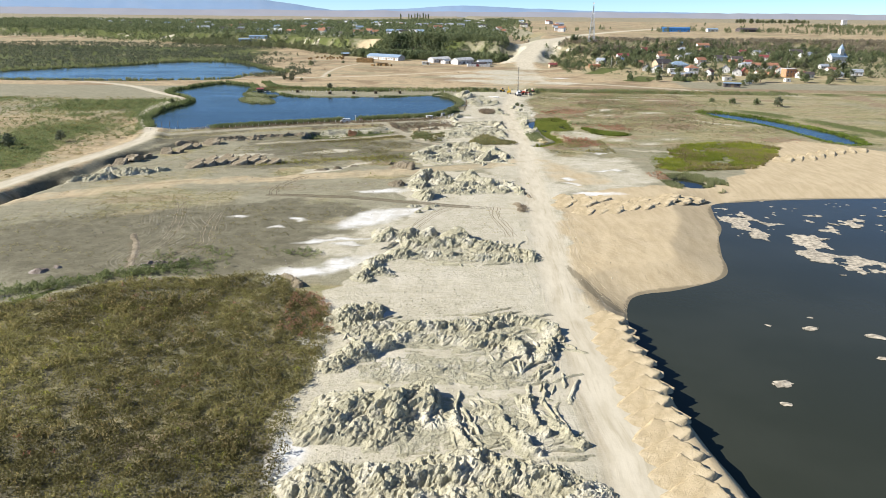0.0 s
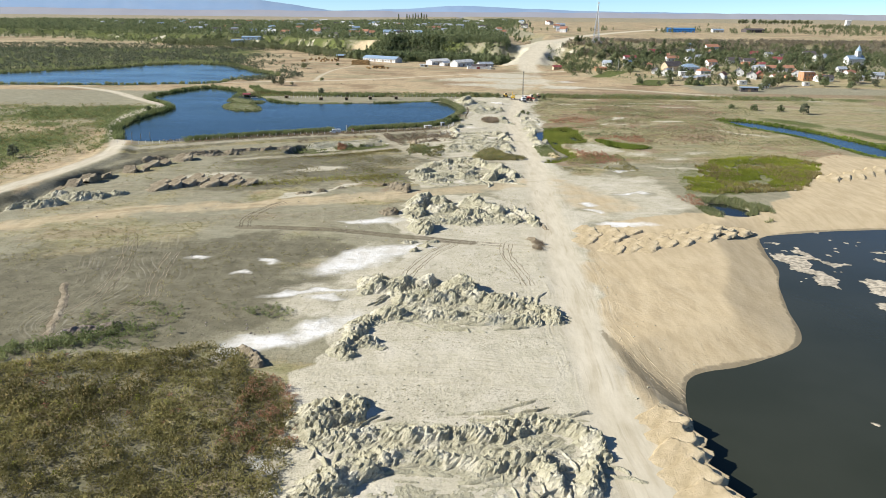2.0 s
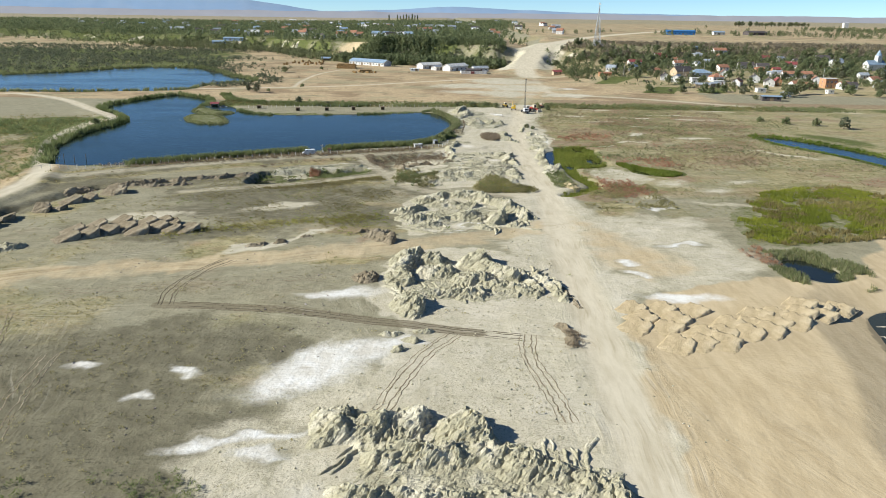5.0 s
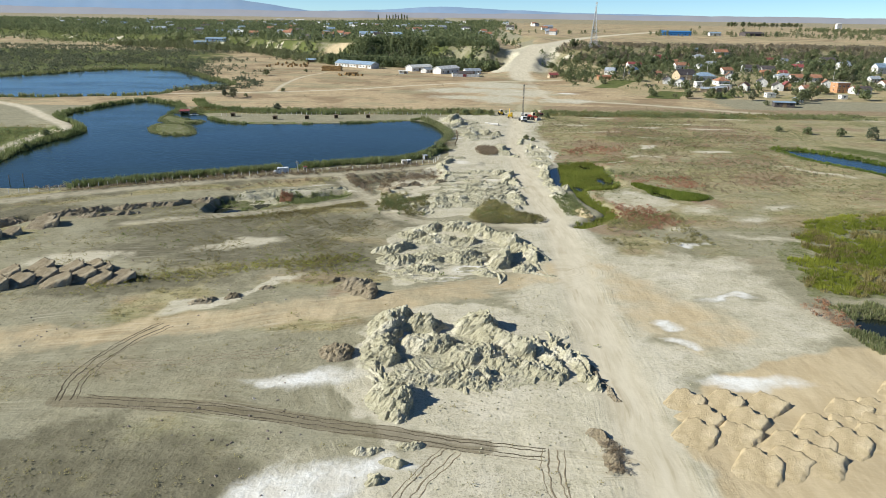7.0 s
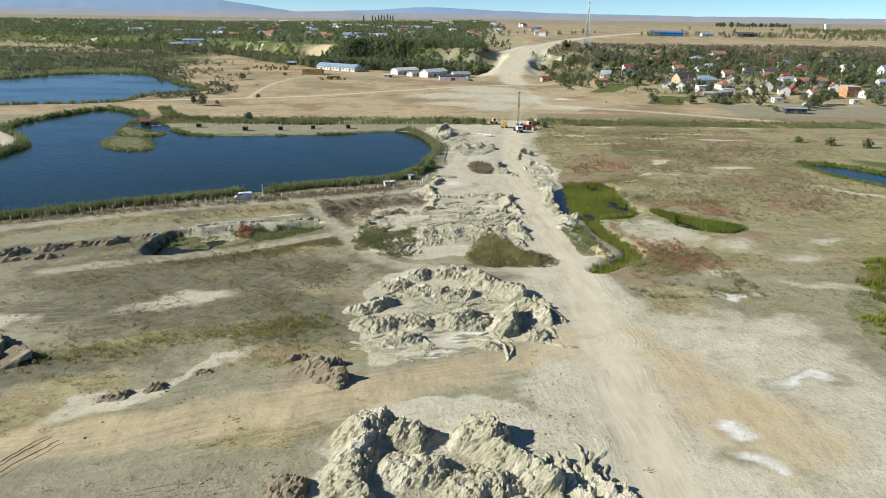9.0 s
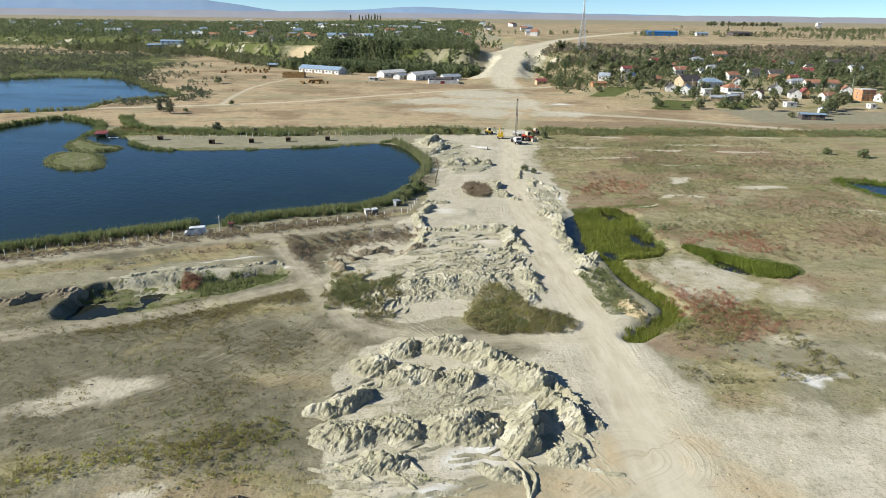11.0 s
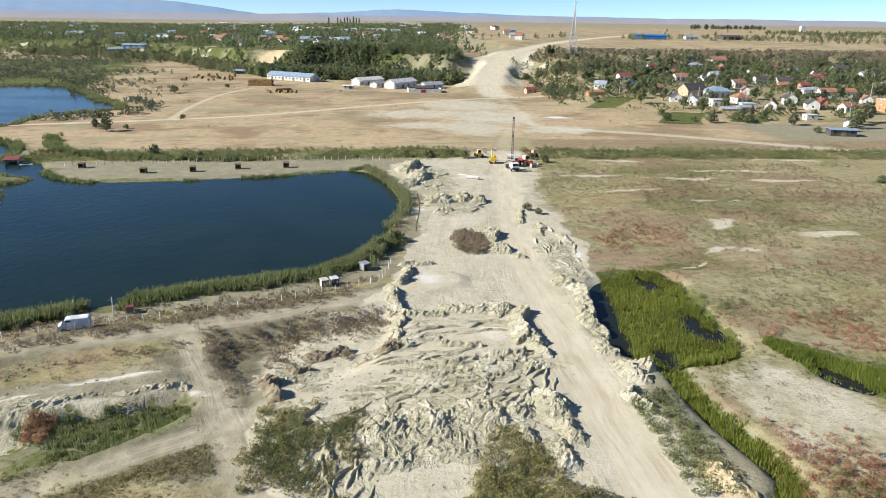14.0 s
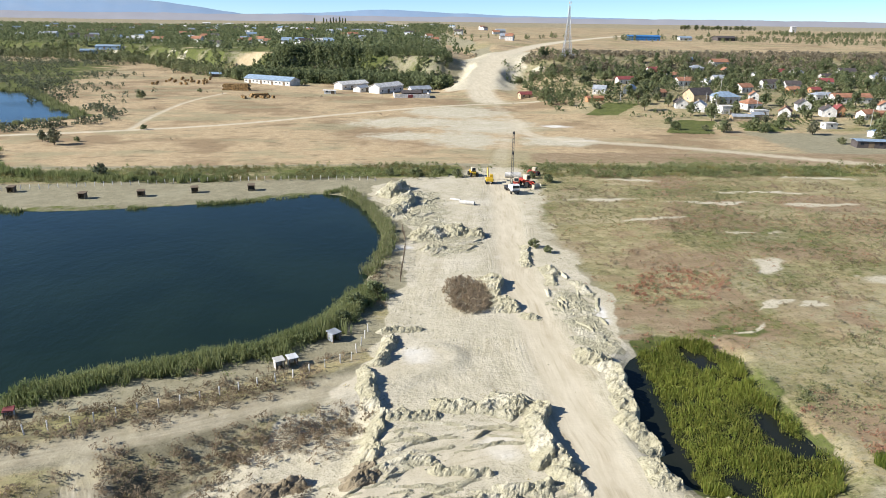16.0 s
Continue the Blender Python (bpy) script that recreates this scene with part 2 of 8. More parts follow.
RUBBLE = clay_material("rubble", (0.20, 0.165, 0.13), (0.34, 0.27, 0.22), (0.5, 0.45, 0.4))
WATER = water_material("pond_water", (0.009, 0.019, 0.012), (0.012, 0.024, 0.015), 0.28)
WATER_MURKY = water_material("murky_water", (0.033, 0.037, 0.025), (0.04, 0.044, 0.031), 0.10)
WATER_DARK = water_material("marsh_water", (0.012, 0.016, 0.012), (0.02, 0.022, 0.016), 0.15)
SHRUB = leafy("steppe_shrub", (0.135, 0.118, 0.045), (0.31, 0.28, 0.105), (0.43, 0.335, 0.145))
SHRUB_PALE = leafy("pale_weed", (0.20, 0.183, 0.078), (0.40, 0.355, 0.165), (0.54, 0.42, 0.225))
SHRUB_RED = leafy("red_weed", (0.36, 0.165, 0.10), (0.50, 0.29, 0.19), (0.37, 0.27, 0.15))
BUSH_DRY = leafy("dry_bush", (0.20, 0.155, 0.10), (0.34, 0.27, 0.185), (0.42, 0.32, 0.2))
REED = leafy("reed", (0.14, 0.175, 0.065), (0.265, 0.29, 0.125), (0.42, 0.37, 0.22))
LUSH = leafy("lush_reed", (0.105, 0.155, 0.026), (0.235, 0.295, 0.05), (0.33, 0.31, 0.075))
LIME = leafy("lime_sedge", (0.20, 0.23, 0.034), (0.37, 0.385, 0.062), (0.47, 0.40, 0.14))
LEAF = leafy("tree_leaf", (0.12, 0.15, 0.07), (0.235, 0.262, 0.125), (0.31, 0.285, 0.165))
LEAF_GREY = leafy("willow_leaf", (0.105, 0.122, 0.075), (0.19, 0.203, 0.125), (0.26, 0.24, 0.15))
SCRUB = leafy("bare_scrub", (0.21, 0.185, 0.125), (0.33, 0.285, 0.20), (0.38, 0.31, 0.21))
BARK = plain("bark", (0.13, 0.10, 0.075), 0.9)

# ---------------------------------------------------------------- terrain helpers
def lattice(X, Y, seed):
    """Smooth value noise in 0..1 on a unit lattice."""
    table = np.random.RandomState(seed).rand(256, 256)
    xi, yi = np.floor(X).astype(int), np.floor(Y).astype(int)
    u, v = X - xi, Y - yi
    u, v = u * u * (3 - 2 * u), v * v * (3 - 2 * v)
    a, b, c, d = (table[(xi + i) & 255, (yi + j) & 255] for i, j in ((0, 0), (1, 0), (0, 1), (1, 1)))
    return (a * (1 - u) + b * u) * (1 - v) + (c * (1 - u) + d * u) * v


def fbm(X, Y, size, octaves=3, seed=0):
    total, weight, norm = 0.0, 1.0, 0.0
    for k in range(octaves):
        turn = 0.6 * k
        x, y = X * math.cos(turn) - Y * math.sin(turn), X * math.sin(turn) + Y * math.cos(turn)
        total = total + weight * lattice(x / size + 17.3 * k + 500, y / size + 9.1 * k + 500, seed + k)
        norm, weight, size = norm + weight, weight * 0.5, size * 0.47
    return total / norm


def ramp(v, lo, hi):
    t = np.clip((v - lo) / (hi - lo), 0, 1)
    return t * t * (3 - 2 * t)


def segment_distance(X, Y, points, closed):
    best = np.full(X.shape, 1e9)
    n = len(points)
    for i in range(n if closed else n - 1):
        (ax, ay), (bx, by) = points[i], points[(i + 1) % n]
        dx, dy = bx - ax, by - ay
        k = np.clip(((X - ax) * dx + (Y - ay) * dy) / (dx * dx + dy * dy + 1e-9), 0, 1)
        best = np.minimum(best, np.hypot(X - ax - k * dx, Y - ay - k * dy))
    return best


def rounded(points, closed, times=2):
    """Corner cutting, so that outlines run in soft curves."""
    pts = [tuple(p) for p in points]
    for _ in range(times):
        out = [] if closed else [pts[0]]
        for i in range(len(pts) if closed else len(pts) - 1):
            a, b = pts[i], pts[(i + 1) % len(pts)]
            out += [(0.75 * a[0] + 0.25 * b[0], 0.75 * a[1] + 0.25 * b[1]), (0.25 * a[0] + 0.75 * b[0], 0.25 * a[1] + 0.75 * b[1])]
        pts = out if closed else out + [pts[-1]]
    return pts


def inside_distance(X, Y, points, reach=30.0):
    """Metres inside (positive) or outside (negative) of an outline, cut off at reach outside it."""
    X, Y = np.broadcast_arrays(np.asarray(X, float), np.asarray(Y, float))
    out = np.full(X.shape, -float(reach))
    pts = rounded(points, True, 2)
    px, py = np.array([p[0] for p in pts]), np.array([p[1] for p in pts])
    box = (X > px.min() - reach) & (X < px.max() + reach) & (Y > py.min() - reach) & (Y < py.max() + reach)
    if not box.any():
        return out
    x, y = X[box], Y[box]
    inner = np.zeros(x.shape, bool)
    for i in range(len(pts)):
        (ax, ay), (bx, by) = pts[i - 1], pts[i]
        cross = (ay > y) != (by > y)
        inner ^= cross & (x < (bx - ax) * (y - ay) / (by - ay + 1e-12) + ax)
    d = segment_distance(x, y, pts, True)
    out[box] = np.maximum(np.where(inner, d, -d), -reach)
    return out


def line_distance(X, Y, points, reach=30.0):
    X, Y = np.broadcast_arrays(np.asarray(X, float), np.asarray(Y, float))
    out = np.full(X.shape, float(reach))
    pts = rounded(points, False, 2)
    px, py = np.array([p[0] for p in pts]), np.array([p[1] for p in pts])
    box = (X > px.min() - reach) & (X < px.max() + reach) & (Y > py.min() - reach) & (Y < py.max() + reach)
    if box.any():
        out[box] = np.minimum(segment_distance(X[box], Y[box], pts, False), reach)
    return out


# ---------------------------------------------------------------- plan of the place, in metres
GRAVEL_POND = [(35, 40), (34.2, 67), (33.3, 77), (32.7, 86), (32.3, 99), (32.2, 111), (34, 120.5), (37, 127.5), (47, 130.5), (56, 134), (61, 142), (63.5, 154), (67, 163),
               (70.5, 172), (73, 189), (79, 199), (112, 205), (170, 207), (240, 190), (250, 100), (220, 40)]
BIG_POND = [(-128, 311), (-101, 315), (-79, 328), (-50, 342), (-30, 351), (-16, 355), (-8, 360), (3, 376), (4.5, 391), (9.5, 410), (3, 446), (-4, 459), (-18, 456),
            (-31, 449), (-77, 441), (-95, 445), (-106, 460), (-113, 478), (-124, 470), (-128, 500), (-150, 520), (-160, 528), (-172, 500), (-180, 458), (-152, 430), (-143, 408),
            (-148, 384), (-146, 355), (-138, 330)]
UPPER_POND = [(-330, 530), (-238, 534), (-190, 543), (-160, 556), (-163, 580), (-150, 600), (-132, 618), (-143, 643), (-163, 665), (-190, 715), (-216, 757), (-280, 750), (-300, 690), (-360, 640), (-400, 560)]
EAST_POND = [(136, 390), (150, 386), (160, 368), (168, 349), (177, 314), (172, 285), (160, 290), (157, 325), (152, 345), (140, 364)]
REED_POND = [(43, 350), (47, 353.5), (54, 356), (60.5, 351), (57, 341), (57.2, 333), (58.8, 325.5), (57, 318.5), (47.7, 316.5), (44.5, 318), (38, 321), (37.6, 330), (40, 341)]
DITCH = [(45, 320), (44.2, 307), (45.6, 298), (47.2, 291.4), (47.5, 287), (42, 281.5), (37, 277.5)]
ARM_POOL = [(65, 313.5), (67, 315.8), (69.4, 312.6), (71, 309), (70.8, 305), (68, 306.2), (65.5, 309.5)]
MARSH_ARM = [(62, 323), (65, 321.5), (68.5, 317), (74, 312), (80, 309), (78, 304), (73, 302), (68.8, 305.5), (65.5, 311), (63, 317)]
LIME_MARSH = [(74, 232), (73, 242), (86, 272), (104, 286), (130, 292), (128, 264), (100, 238), (84, 232)]
MARSH_POOL = [(71, 217), (73, 224), (81, 223), (82, 211), (75, 209)]
PIT = [(-58, 301.5), (-48, 305), (-39, 306.8), (-30, 309.5), (-23, 312), (-21.5, 307), (-31, 298.5), (-38, 296), (-46, 290), (-58, 285)]
WEED_LINE = [(-62, 233.6), (-57.8, 239), (-41, 244.6), (-25.7, 250.5), (-15.7, 253)]
ISLAND = [(-122, 428), (-120, 438), (-108, 436), (-100, 420), (-97, 407), (-112, 409)]
SPIT = [(-128, 470), (-113, 450), (-104, 449), (-104, 440), (-118, 440), (-126, 452)]
ROAD = [(22, 30), (21.8, 64), (21.8, 95), (22.2, 120), (23, 140), (25, 170), (26.5, 206), (28.2, 236), (31, 270), (31, 302), (30.5, 322), (31.8, 360), (34.5, 395), (38, 420), (43, 450), (46, 480), (55, 520), (66, 560), (76, 610), (80, 650), (79, 690), (79, 735)]
CUT_ROAD = [(79, 690), (79, 735), (88, 775), (108, 845), (150, 955), (193, 1065), (249, 1180), (343, 1339), (520, 1600)]
WEST_ROAD = [(-132, 150), (-128, 199), (-125, 226), (-120, 256), (-118, 284), (-128, 310), (-146, 346), (-156, 393), (-150, 418), (-170, 440), (-214, 498), (-262, 525), (-330, 548)]
DYKE_ROAD = [(-118, 290), (-95, 305), (-74, 316), (-50, 327), (-28, 332), (-13, 337.5), (3, 345), (14, 352)]
BRANCH = [(-27, 328), (-20, 312), (-15.2, 299), (-10.5, 287.5), (-5, 281.3), (2, 278.3), (12, 276.9), (28, 277.5)]
CROSSING = [(-15.8, 303), (-11, 308.3), (-3, 315.5), (6.2, 320.6), (12.8, 326.2), (21, 329)]
BRANCH_LOW = [(-17.5, 303), (-31, 294.3), (-41, 289), (-50, 285), (-72, 277)]
WEST_TRACK = [(-125, 182), (-90, 202), (-72, 212), (-45, 217), (-20, 226), (0, 231.5), (13, 236), (27, 245)]
STEPPE_ROAD = [(-330, 548), (-240, 545), (-170, 556), (-144, 563), (-103, 575), (-59, 592), (-10, 630), (37, 662), (71, 677), (112, 690), (140, 700)]
EAST_TRACK = [(78, 610), (73, 562), (87, 545), (129, 530), (177, 495), (230, 470)]
HAY_TRACK = [(-98, 580), (-101, 640), (-99, 688), (-86, 737)]
STEPPE_FIELD = [(-140, 20), (-140, 90), (-77, 113), (-65, 125), (-54, 128.5), (-45, 128.5), (-33, 133), (-27, 122), (-20.5, 117.5), (-18, 106), (-17.5, 92), (-20, 83), (-18, 74), (-17, 60), (-17, 20)]

BLUFF_X = [-1800, -700, -455, -215, -121, -84, -27, 63, 104, 150, 300, 600, 1800]
BLUFF_Y = [1500, 1350, 1190, 1060, 905, 888, 868, 815, 790, 775, 785, 805, 830]
BLUFF_H = [11, 11, 11, 14, 17, 18, 18, 19, 14, 12, 11, 11, 11]
BLUFF_W = [50, 40, 35, 28, 22, 20, 20, 24, 55, 70, 90, 90, 90]


def terrain(X, Y):
    """Height of the ground, without the loose heaps."""
    X, Y = np.broadcast_arrays(np.asarray(X, float), np.asarray(Y, float))
    z = 0.5 * (fbm(X, Y, 28, 3, 3) - 0.5) + 0.22 * (fbm(X, Y, 4.5, 3, 8) - 0.5)
    # the higher ground behind the valley
    d = Y - np.interp(X, BLUFF_X, BLUFF_Y) + 44 * (fbm(X, Y, 55, 3, 21) - 0.5)
    rise = np.interp(X, BLUFF_X, BLUFF_H) * ramp(d, 0, np.interp(X, BLUFF_X, BLUFF_W))
    slope = 9.5 * ramp(Y + 0.12 * X, 570, 800) * ramp(X, 95, 150)
    high = z + rise + slope + np.clip(Y - 1000, 0, None) * 0.0022 + np.clip(Y - 950, 0, 500) * 0.006
    high = high + 2.0 * (fbm(X, Y, 90, 2, 31) - 0.5) * ramp(Y, 850, 950)
    # ramp cut through the bluff
    road = line_distance(X, Y, CUT_ROAD, 60)
    level = 19.5 * np.clip((Y - 715) / 150, 0, 1) + np.clip(Y - 1000, 0, None) * 0.0022 + np.clip(Y - 950, 0, 500) * 0.006
    k = ramp(road + 7 * (fbm(X, Y, 14, 2, 55) - 0.5), 9, 9 + np.interp(Y, [740, 780, 860, 940], [24, 15, 18, 30]))
    z = np.where(Y > 700, level * (1 - k) + high * k, high)
    # roads lie level
    for pts, half in ((ROAD, 4.2), (DYKE_ROAD, 3.5), (BRANCH, 2.4), (WEST_ROAD, 3.0), (STEPPE_ROAD, 2.5)):
        dist = line_distance(X, Y, pts, 20)
        flat = 1 - ramp(dist, half, half + 2.5)
        z = np.where(Y < 700, z * (1 - flat * 0.75), z)
    # raised banks
    z = z + 0.9 * (1 - ramp(line_distance(X, Y, WEST_ROAD, 20), 4, 7.5)) * (1 - ramp(Y, 420, 470))
    z = z + 0.5 * (1 - ramp(line_distance(X, Y, DYKE_ROAD, 20), 3.5, 6))
    # dug hollow along the western road and the pit bank
    hollow = line_distance(X, Y, [(-123, 175), (-117, 205), (-113, 240), (-106, 268), (-98, 281)], 20)
    z = z - 2.2 * (1 - ramp(hollow, 0.8, 3.6)) * np.clip(1.7 * fbm(X, Y, 9, 3, 14) - 0.05, 0, 1)
    pit = inside_distance(X, Y, PIT, 20)
    z = z - (1.25 + 0.45 * ramp(-X, 38, 46)) * ramp(pit + 1.0 * (fbm(X, Y, 3.5, 2, 5) - 0.5), -0.5, 0.6)
    bank = inside_distance(X, Y, [(-58, 303), (-51, 307), (-40, 314), (-26, 320), (-23, 312), (-36, 307), (-48, 301), (-58, 298)], 20)
    z = z + 0.55 * ramp(bank, -0.5, 1.0) * (0.6 + 0.8 * fbm(X, Y, 3.0, 3, 12))
    z = z - 1.2 * ramp(inside_distance(X, Y, [(-25, 327), (-13, 333), (3, 340.5), (7, 334), (2, 318), (-8, 312), (-20, 314)], 15), -0.6, 3.4) * (0.7 + 0.6 * fbm(X, Y, 4, 2, 15))
    # ponds
    for pts, level, deep, shelf in ((GRAVEL_POND, -2.0, 3.4, 1.7), (BIG_POND, -0.5, 1.6, 2.5), (UPPER_POND, -0.5, 1.6, 4.0), (EAST_POND, -0.5, 1.4, 3.0),
                                    (REED_POND, -0.9, 1.6, 2.0), (MARSH_POOL, -0.6, 1.4, 2.0), (ARM_POOL, -0.6, 1.2, 1.5)):
        s = inside_distance(X, Y, pts, 25) + (1.6 * (fbm(X, Y, 6, 3, 41) - 0.5) if pts is not GRAVEL_POND else 1.6 * (fbm(X, Y, 11, 1, 41) - 0.5))
        if pts is GRAVEL_POND:
            shelf = np.interp(Y, [112, 126], [1.6, 9.0])
        z = np.minimum(z, np.where(s > -20, level - deep * 0.5 * np.clip(s / shelf, -3.5, 1.0), 99))
    z = z - 1.3 * (1 - ramp(line_distance(X, Y, DITCH, 12), 0.6, 2.8))
    for pts in (ISLAND, SPIT):
        s = inside_distance(X, Y, pts, 12)
        z = np.maximum(z, np.where(s > -3, -0.5 + 0.35 * np.clip(s, -3, 1.6), -99))
    return z


# ---------------------------------------------------------------- mesh helpers
def mesh_from(name, verts, faces, material, smooth=False, tint=None):
    """A mesh out of numpy arrays; faces all have as many corners."""
    me = bpy.data.meshes.new(name)
    verts, faces = np.asarray(verts, np.float32), np.asarray(faces, np.int32)
    k = faces.shape[1]
    me.vertices.add(len(verts))
    me.vertices.foreach_set("co", verts.ravel())
    me.loops.add(faces.size)
    me.loops.foreach_set("vertex_index", faces.ravel())
    me.polygons.add(len(faces))
    me.polygons.foreach_set("loop_start", np.arange(0, faces.size, k, dtype=np.int32))
    me.polygons.foreach_set("use_smooth", np.full(len(faces), smooth))
    me.update(calc_edges=True)
    if tint is not None:
        me.attributes.new("tint", "FLOAT", "POINT").data.foreach_set("value", np.asarray(tint, np.float32))
    me.materials.append(material)
    return me


def part(name, bm, material, parent, label=""):
    """Links a bmesh as one mesh object under a thing or a part."""
    me = bpy.data.meshes.new(name)
    bm.normal_update()
    bm.to_mesh(me)
    bm.free()
    me.materials.append(material)
    ob = new(name, me)
    ob.parent = parent
    if label:
        ob["label"] = label
    return ob


def empty(name, m, label, category, group="", kind=""):
    ob = new(name)
    ob.matrix_world = m
    return tagged(ob, label, category, group, kind)


def box(bm, cx, cy, cz, sx, sy, sz, bevel=0.0, turn=None):
    """A box by its centre and sizes, bevelled, joined into bm."""
    m = Matrix.Translation((cx, cy, cz))
    if turn is not None:
        m = m @ turn
    got = bmesh.ops.create_cube(bm, size=1, matrix=m @ Matrix.Diagonal((sx, sy, sz, 1)))
    if bevel > 0:
        edges = list({e for v in got["verts"] for e in v.link_edges})
        bmesh.ops.bevel(bm, geom=edges, offset=bevel, segments=1, affect="EDGES")
    return bm


def tube(bm, a, b, r0, r1=None, sides=8):
    """A round bar from a to b."""
    a, b = Vector(a), Vector(b)
    d = b - a
    m = Matrix.Translation((a + b) / 2) @ d.to_track_quat("Z", "Y").to_matrix().to_4x4()
    bmesh.ops.create_cone(bm, cap_ends=True, segments=sides, radius1=r0, radius2=r0 if r1 is None else r1, depth=d.length, matrix=m)
    return bm


def steps(stops):
    """Grid lines: (from, to, first step, last step) stretches in a row."""
    out = [stops[0][0]]
    for lo, hi, s0, s1 in stops:
        v = lo
        while v < hi - 0.5 * s0:
            k = (v - lo) / (hi - lo)
            v = min(hi, v + s0 * (s1 / s0) ** k)
            out.append(v)
    return np.array(sorted(set(round(v, 3) for v in out)))


# ---------------------------------------------------------------- the ground, one sheet to the horizon
GX = steps([(-4600, -1000, 320, 40), (-1000, -260, 40, 5), (-260, -70, 5, 1.0), (-70, 62, 0.88, 0.88), (62, 180, 1.0, 4), (180, 700, 4, 30), (700, 4600, 30, 320)])
GY = steps([(-400, 50, 40, 3), (50, 62, 2, 0.7), (62, 365, 0.9, 1.1), (365, 500, 1.0, 1.7), (500, 900, 1.8, 5), (900, 1700, 5, 30), (1700, 4850, 40, 250)])
X, Y = np.meshgrid(GX, GY)
Z = terrain(X, Y)

CLAY_ZONES = ([(-17, 20), (-18, 74), (-20.5, 84), (-18.5, 95), (-19.5, 108), (-21, 118), (-17, 128), (-17.5, 140), (-16, 150), (-16, 160), (-10, 170), (-6, 186), (-13, 195), (-13, 212), (-8, 226),
               (4, 228), (14, 226), (22, 216), (26, 200), (24, 170), (22, 140), (21, 100), (20, 20)],
              [(-11, 236), (-10, 262), (-6, 274), (2, 280), (12, 276.5), (25, 258), (22, 244), (5, 241)],
              [(-14, 289), (-13, 304), (-12, 325), (5, 347), (4, 362), (13, 385), (14, 420), (3, 460), (14, 474), (44, 482), (54, 474), (46, 440), (44, 405), (50, 372), (44, 354), (38, 338), (37, 318), (30, 300),
               (29, 285), (10, 284)])
SAND_ZONE = [(24.5, 20), (24.5, 100), (24.5, 128), (26, 142), (30.5, 176), (34, 190), (37, 199), (52, 208), (80, 211), (90, 220), (112, 247), (138, 294), (152, 297), (185, 250), (260, 190), (260, 20)]
SALT_SPOTS = [(-26, 134, 9, 3.0, 35), (-19, 139, 8, 2.9, 40), (-19, 171, 10, 5.2, 45), (-11, 178, 6, 3.5, 20), (-5, 181, 3, 1.8, 0), (-24, 153, 8, 1.0, 14), (-20, 150, 4, 1.2, 5), (-17, 201, 6.5, 3.2, 10),
              (-22, 200, 5, 2.0, 0), (-2, 217, 4, 2.0, 40), (40, 218, 3, 1.7, -20), (39, 212, 3.5, 1.5, -10), (57, 231, 5, 1.5, 10), (45, 199.5, 8, 2.0, -4), (34, 187, 1.6, 3, 0), (0, 104.5, 9, 1.0, -8),
              (12, 104.5, 2.2, 1.8, 0), (-10, 112, 2.5, 2.4, 0), (-20, 99, 1.6, 1.2, -40), (-17.5, 71, 1.8, 4, -30), (-8, 65, 3, 1.2, -30), (14, 66, 1.8, 1.8, 0), (5, 64.5, 2.5, 1.0, 0), (8, 246, 4, 3, 20),
              (2, 240, 4, 1.8, 10), (18, 296, 2, 2.4, 0), (22, 327, 3, 2, 0), (11, 352, 3.0, 3.2, 30), (-34, 317.2, 7, 1.5, 20), (-44, 310, 6, 1.2, 22), (45, 367, 1.5, 3, 20), (12, 403, 2.5, 2.5, 0),
              (-40, 163, 2, 1.2, 20), (-53, 171, 3, 1.0, 10), (-36, 172, 4, 1.2, 10), (92, 545, 9, 2.5, -10), (92, 585, 7, 3, -15), (-24, 312, 2, 1, 20),
              (4, 96, 4, .6, 20), (15, 434, 3, 1.6, 0), (36, 398, 1.5, 4, 0), (56, 262, 6, 1, 0)]


def spots(x, y, rows):
    out = np.zeros(x.shape)
    for cx, cy, rx, ry, turn in rows:
        near = (np.abs(x - cx) < 3 * max(rx, ry)) & (np.abs(y - cy) < 3 * max(rx, ry))
        if near.any():
            c, s = math.cos(radians(turn)), math.sin(radians(turn))
            u, v = (x[near] - cx) * c + (y[near] - cy) * s, -(x[near] - cx) * s + (y[near] - cy) * c
            out[near] = np.maximum(out[near], 1.05 - 0.6 * np.hypot(u / rx, v / ry))
    return np.clip(out, 0, 1)


def soft(d, width=2.0):
    return ramp(d, -width, width)


WX = X + 9.0 * (fbm(X, Y, 11, 3, 71) - 0.5) + 2.6 * (fbm(X, Y, 2.6, 2, 73) - 0.5)
WY = Y + 9.0 * (fbm(X, Y, 11, 3, 81) - 0.5) + 2.6 * (fbm(X, Y, 2.6, 2, 83) - 0.5)
broad, blotch = fbm(X, Y, 60, 3, 51), fbm(X, Y, 16, 3, 61)
fields = np.round(fbm(X * 0.4, Y, 260, 1, 77) * 6) / 6
straw = ramp(Y, 492, 505) * (1 - ramp(X, 150, 200) * (1 - ramp(Y, 850, 900)))
straw = np.maximum(straw, ramp(Y, 850, 900) * (0.35 + 0.6 * fields))
straw = np.maximum(straw, 0.62 * ramp(-X, 112, 122) * (1 - ramp(Y, 330, 420)))
grass = soft(inside_distance(X, Y, STEPPE_FIELD), 1.5)
east = ramp(X - 6 * (blotch - 0.5), 42, 50) * ramp(Y, 262, 285) * (1 - ramp(Y, 505, 520))
grass = np.maximum(grass, east * (0.55 + 0.5 * (blotch - 0.35)))
grass = np.maximum(grass, ramp(X, 50, 58) * ramp(Y, 232, 240) * (1 - ramp(Y, 262, 285)) * (blotch - 0.05) * 0.85)
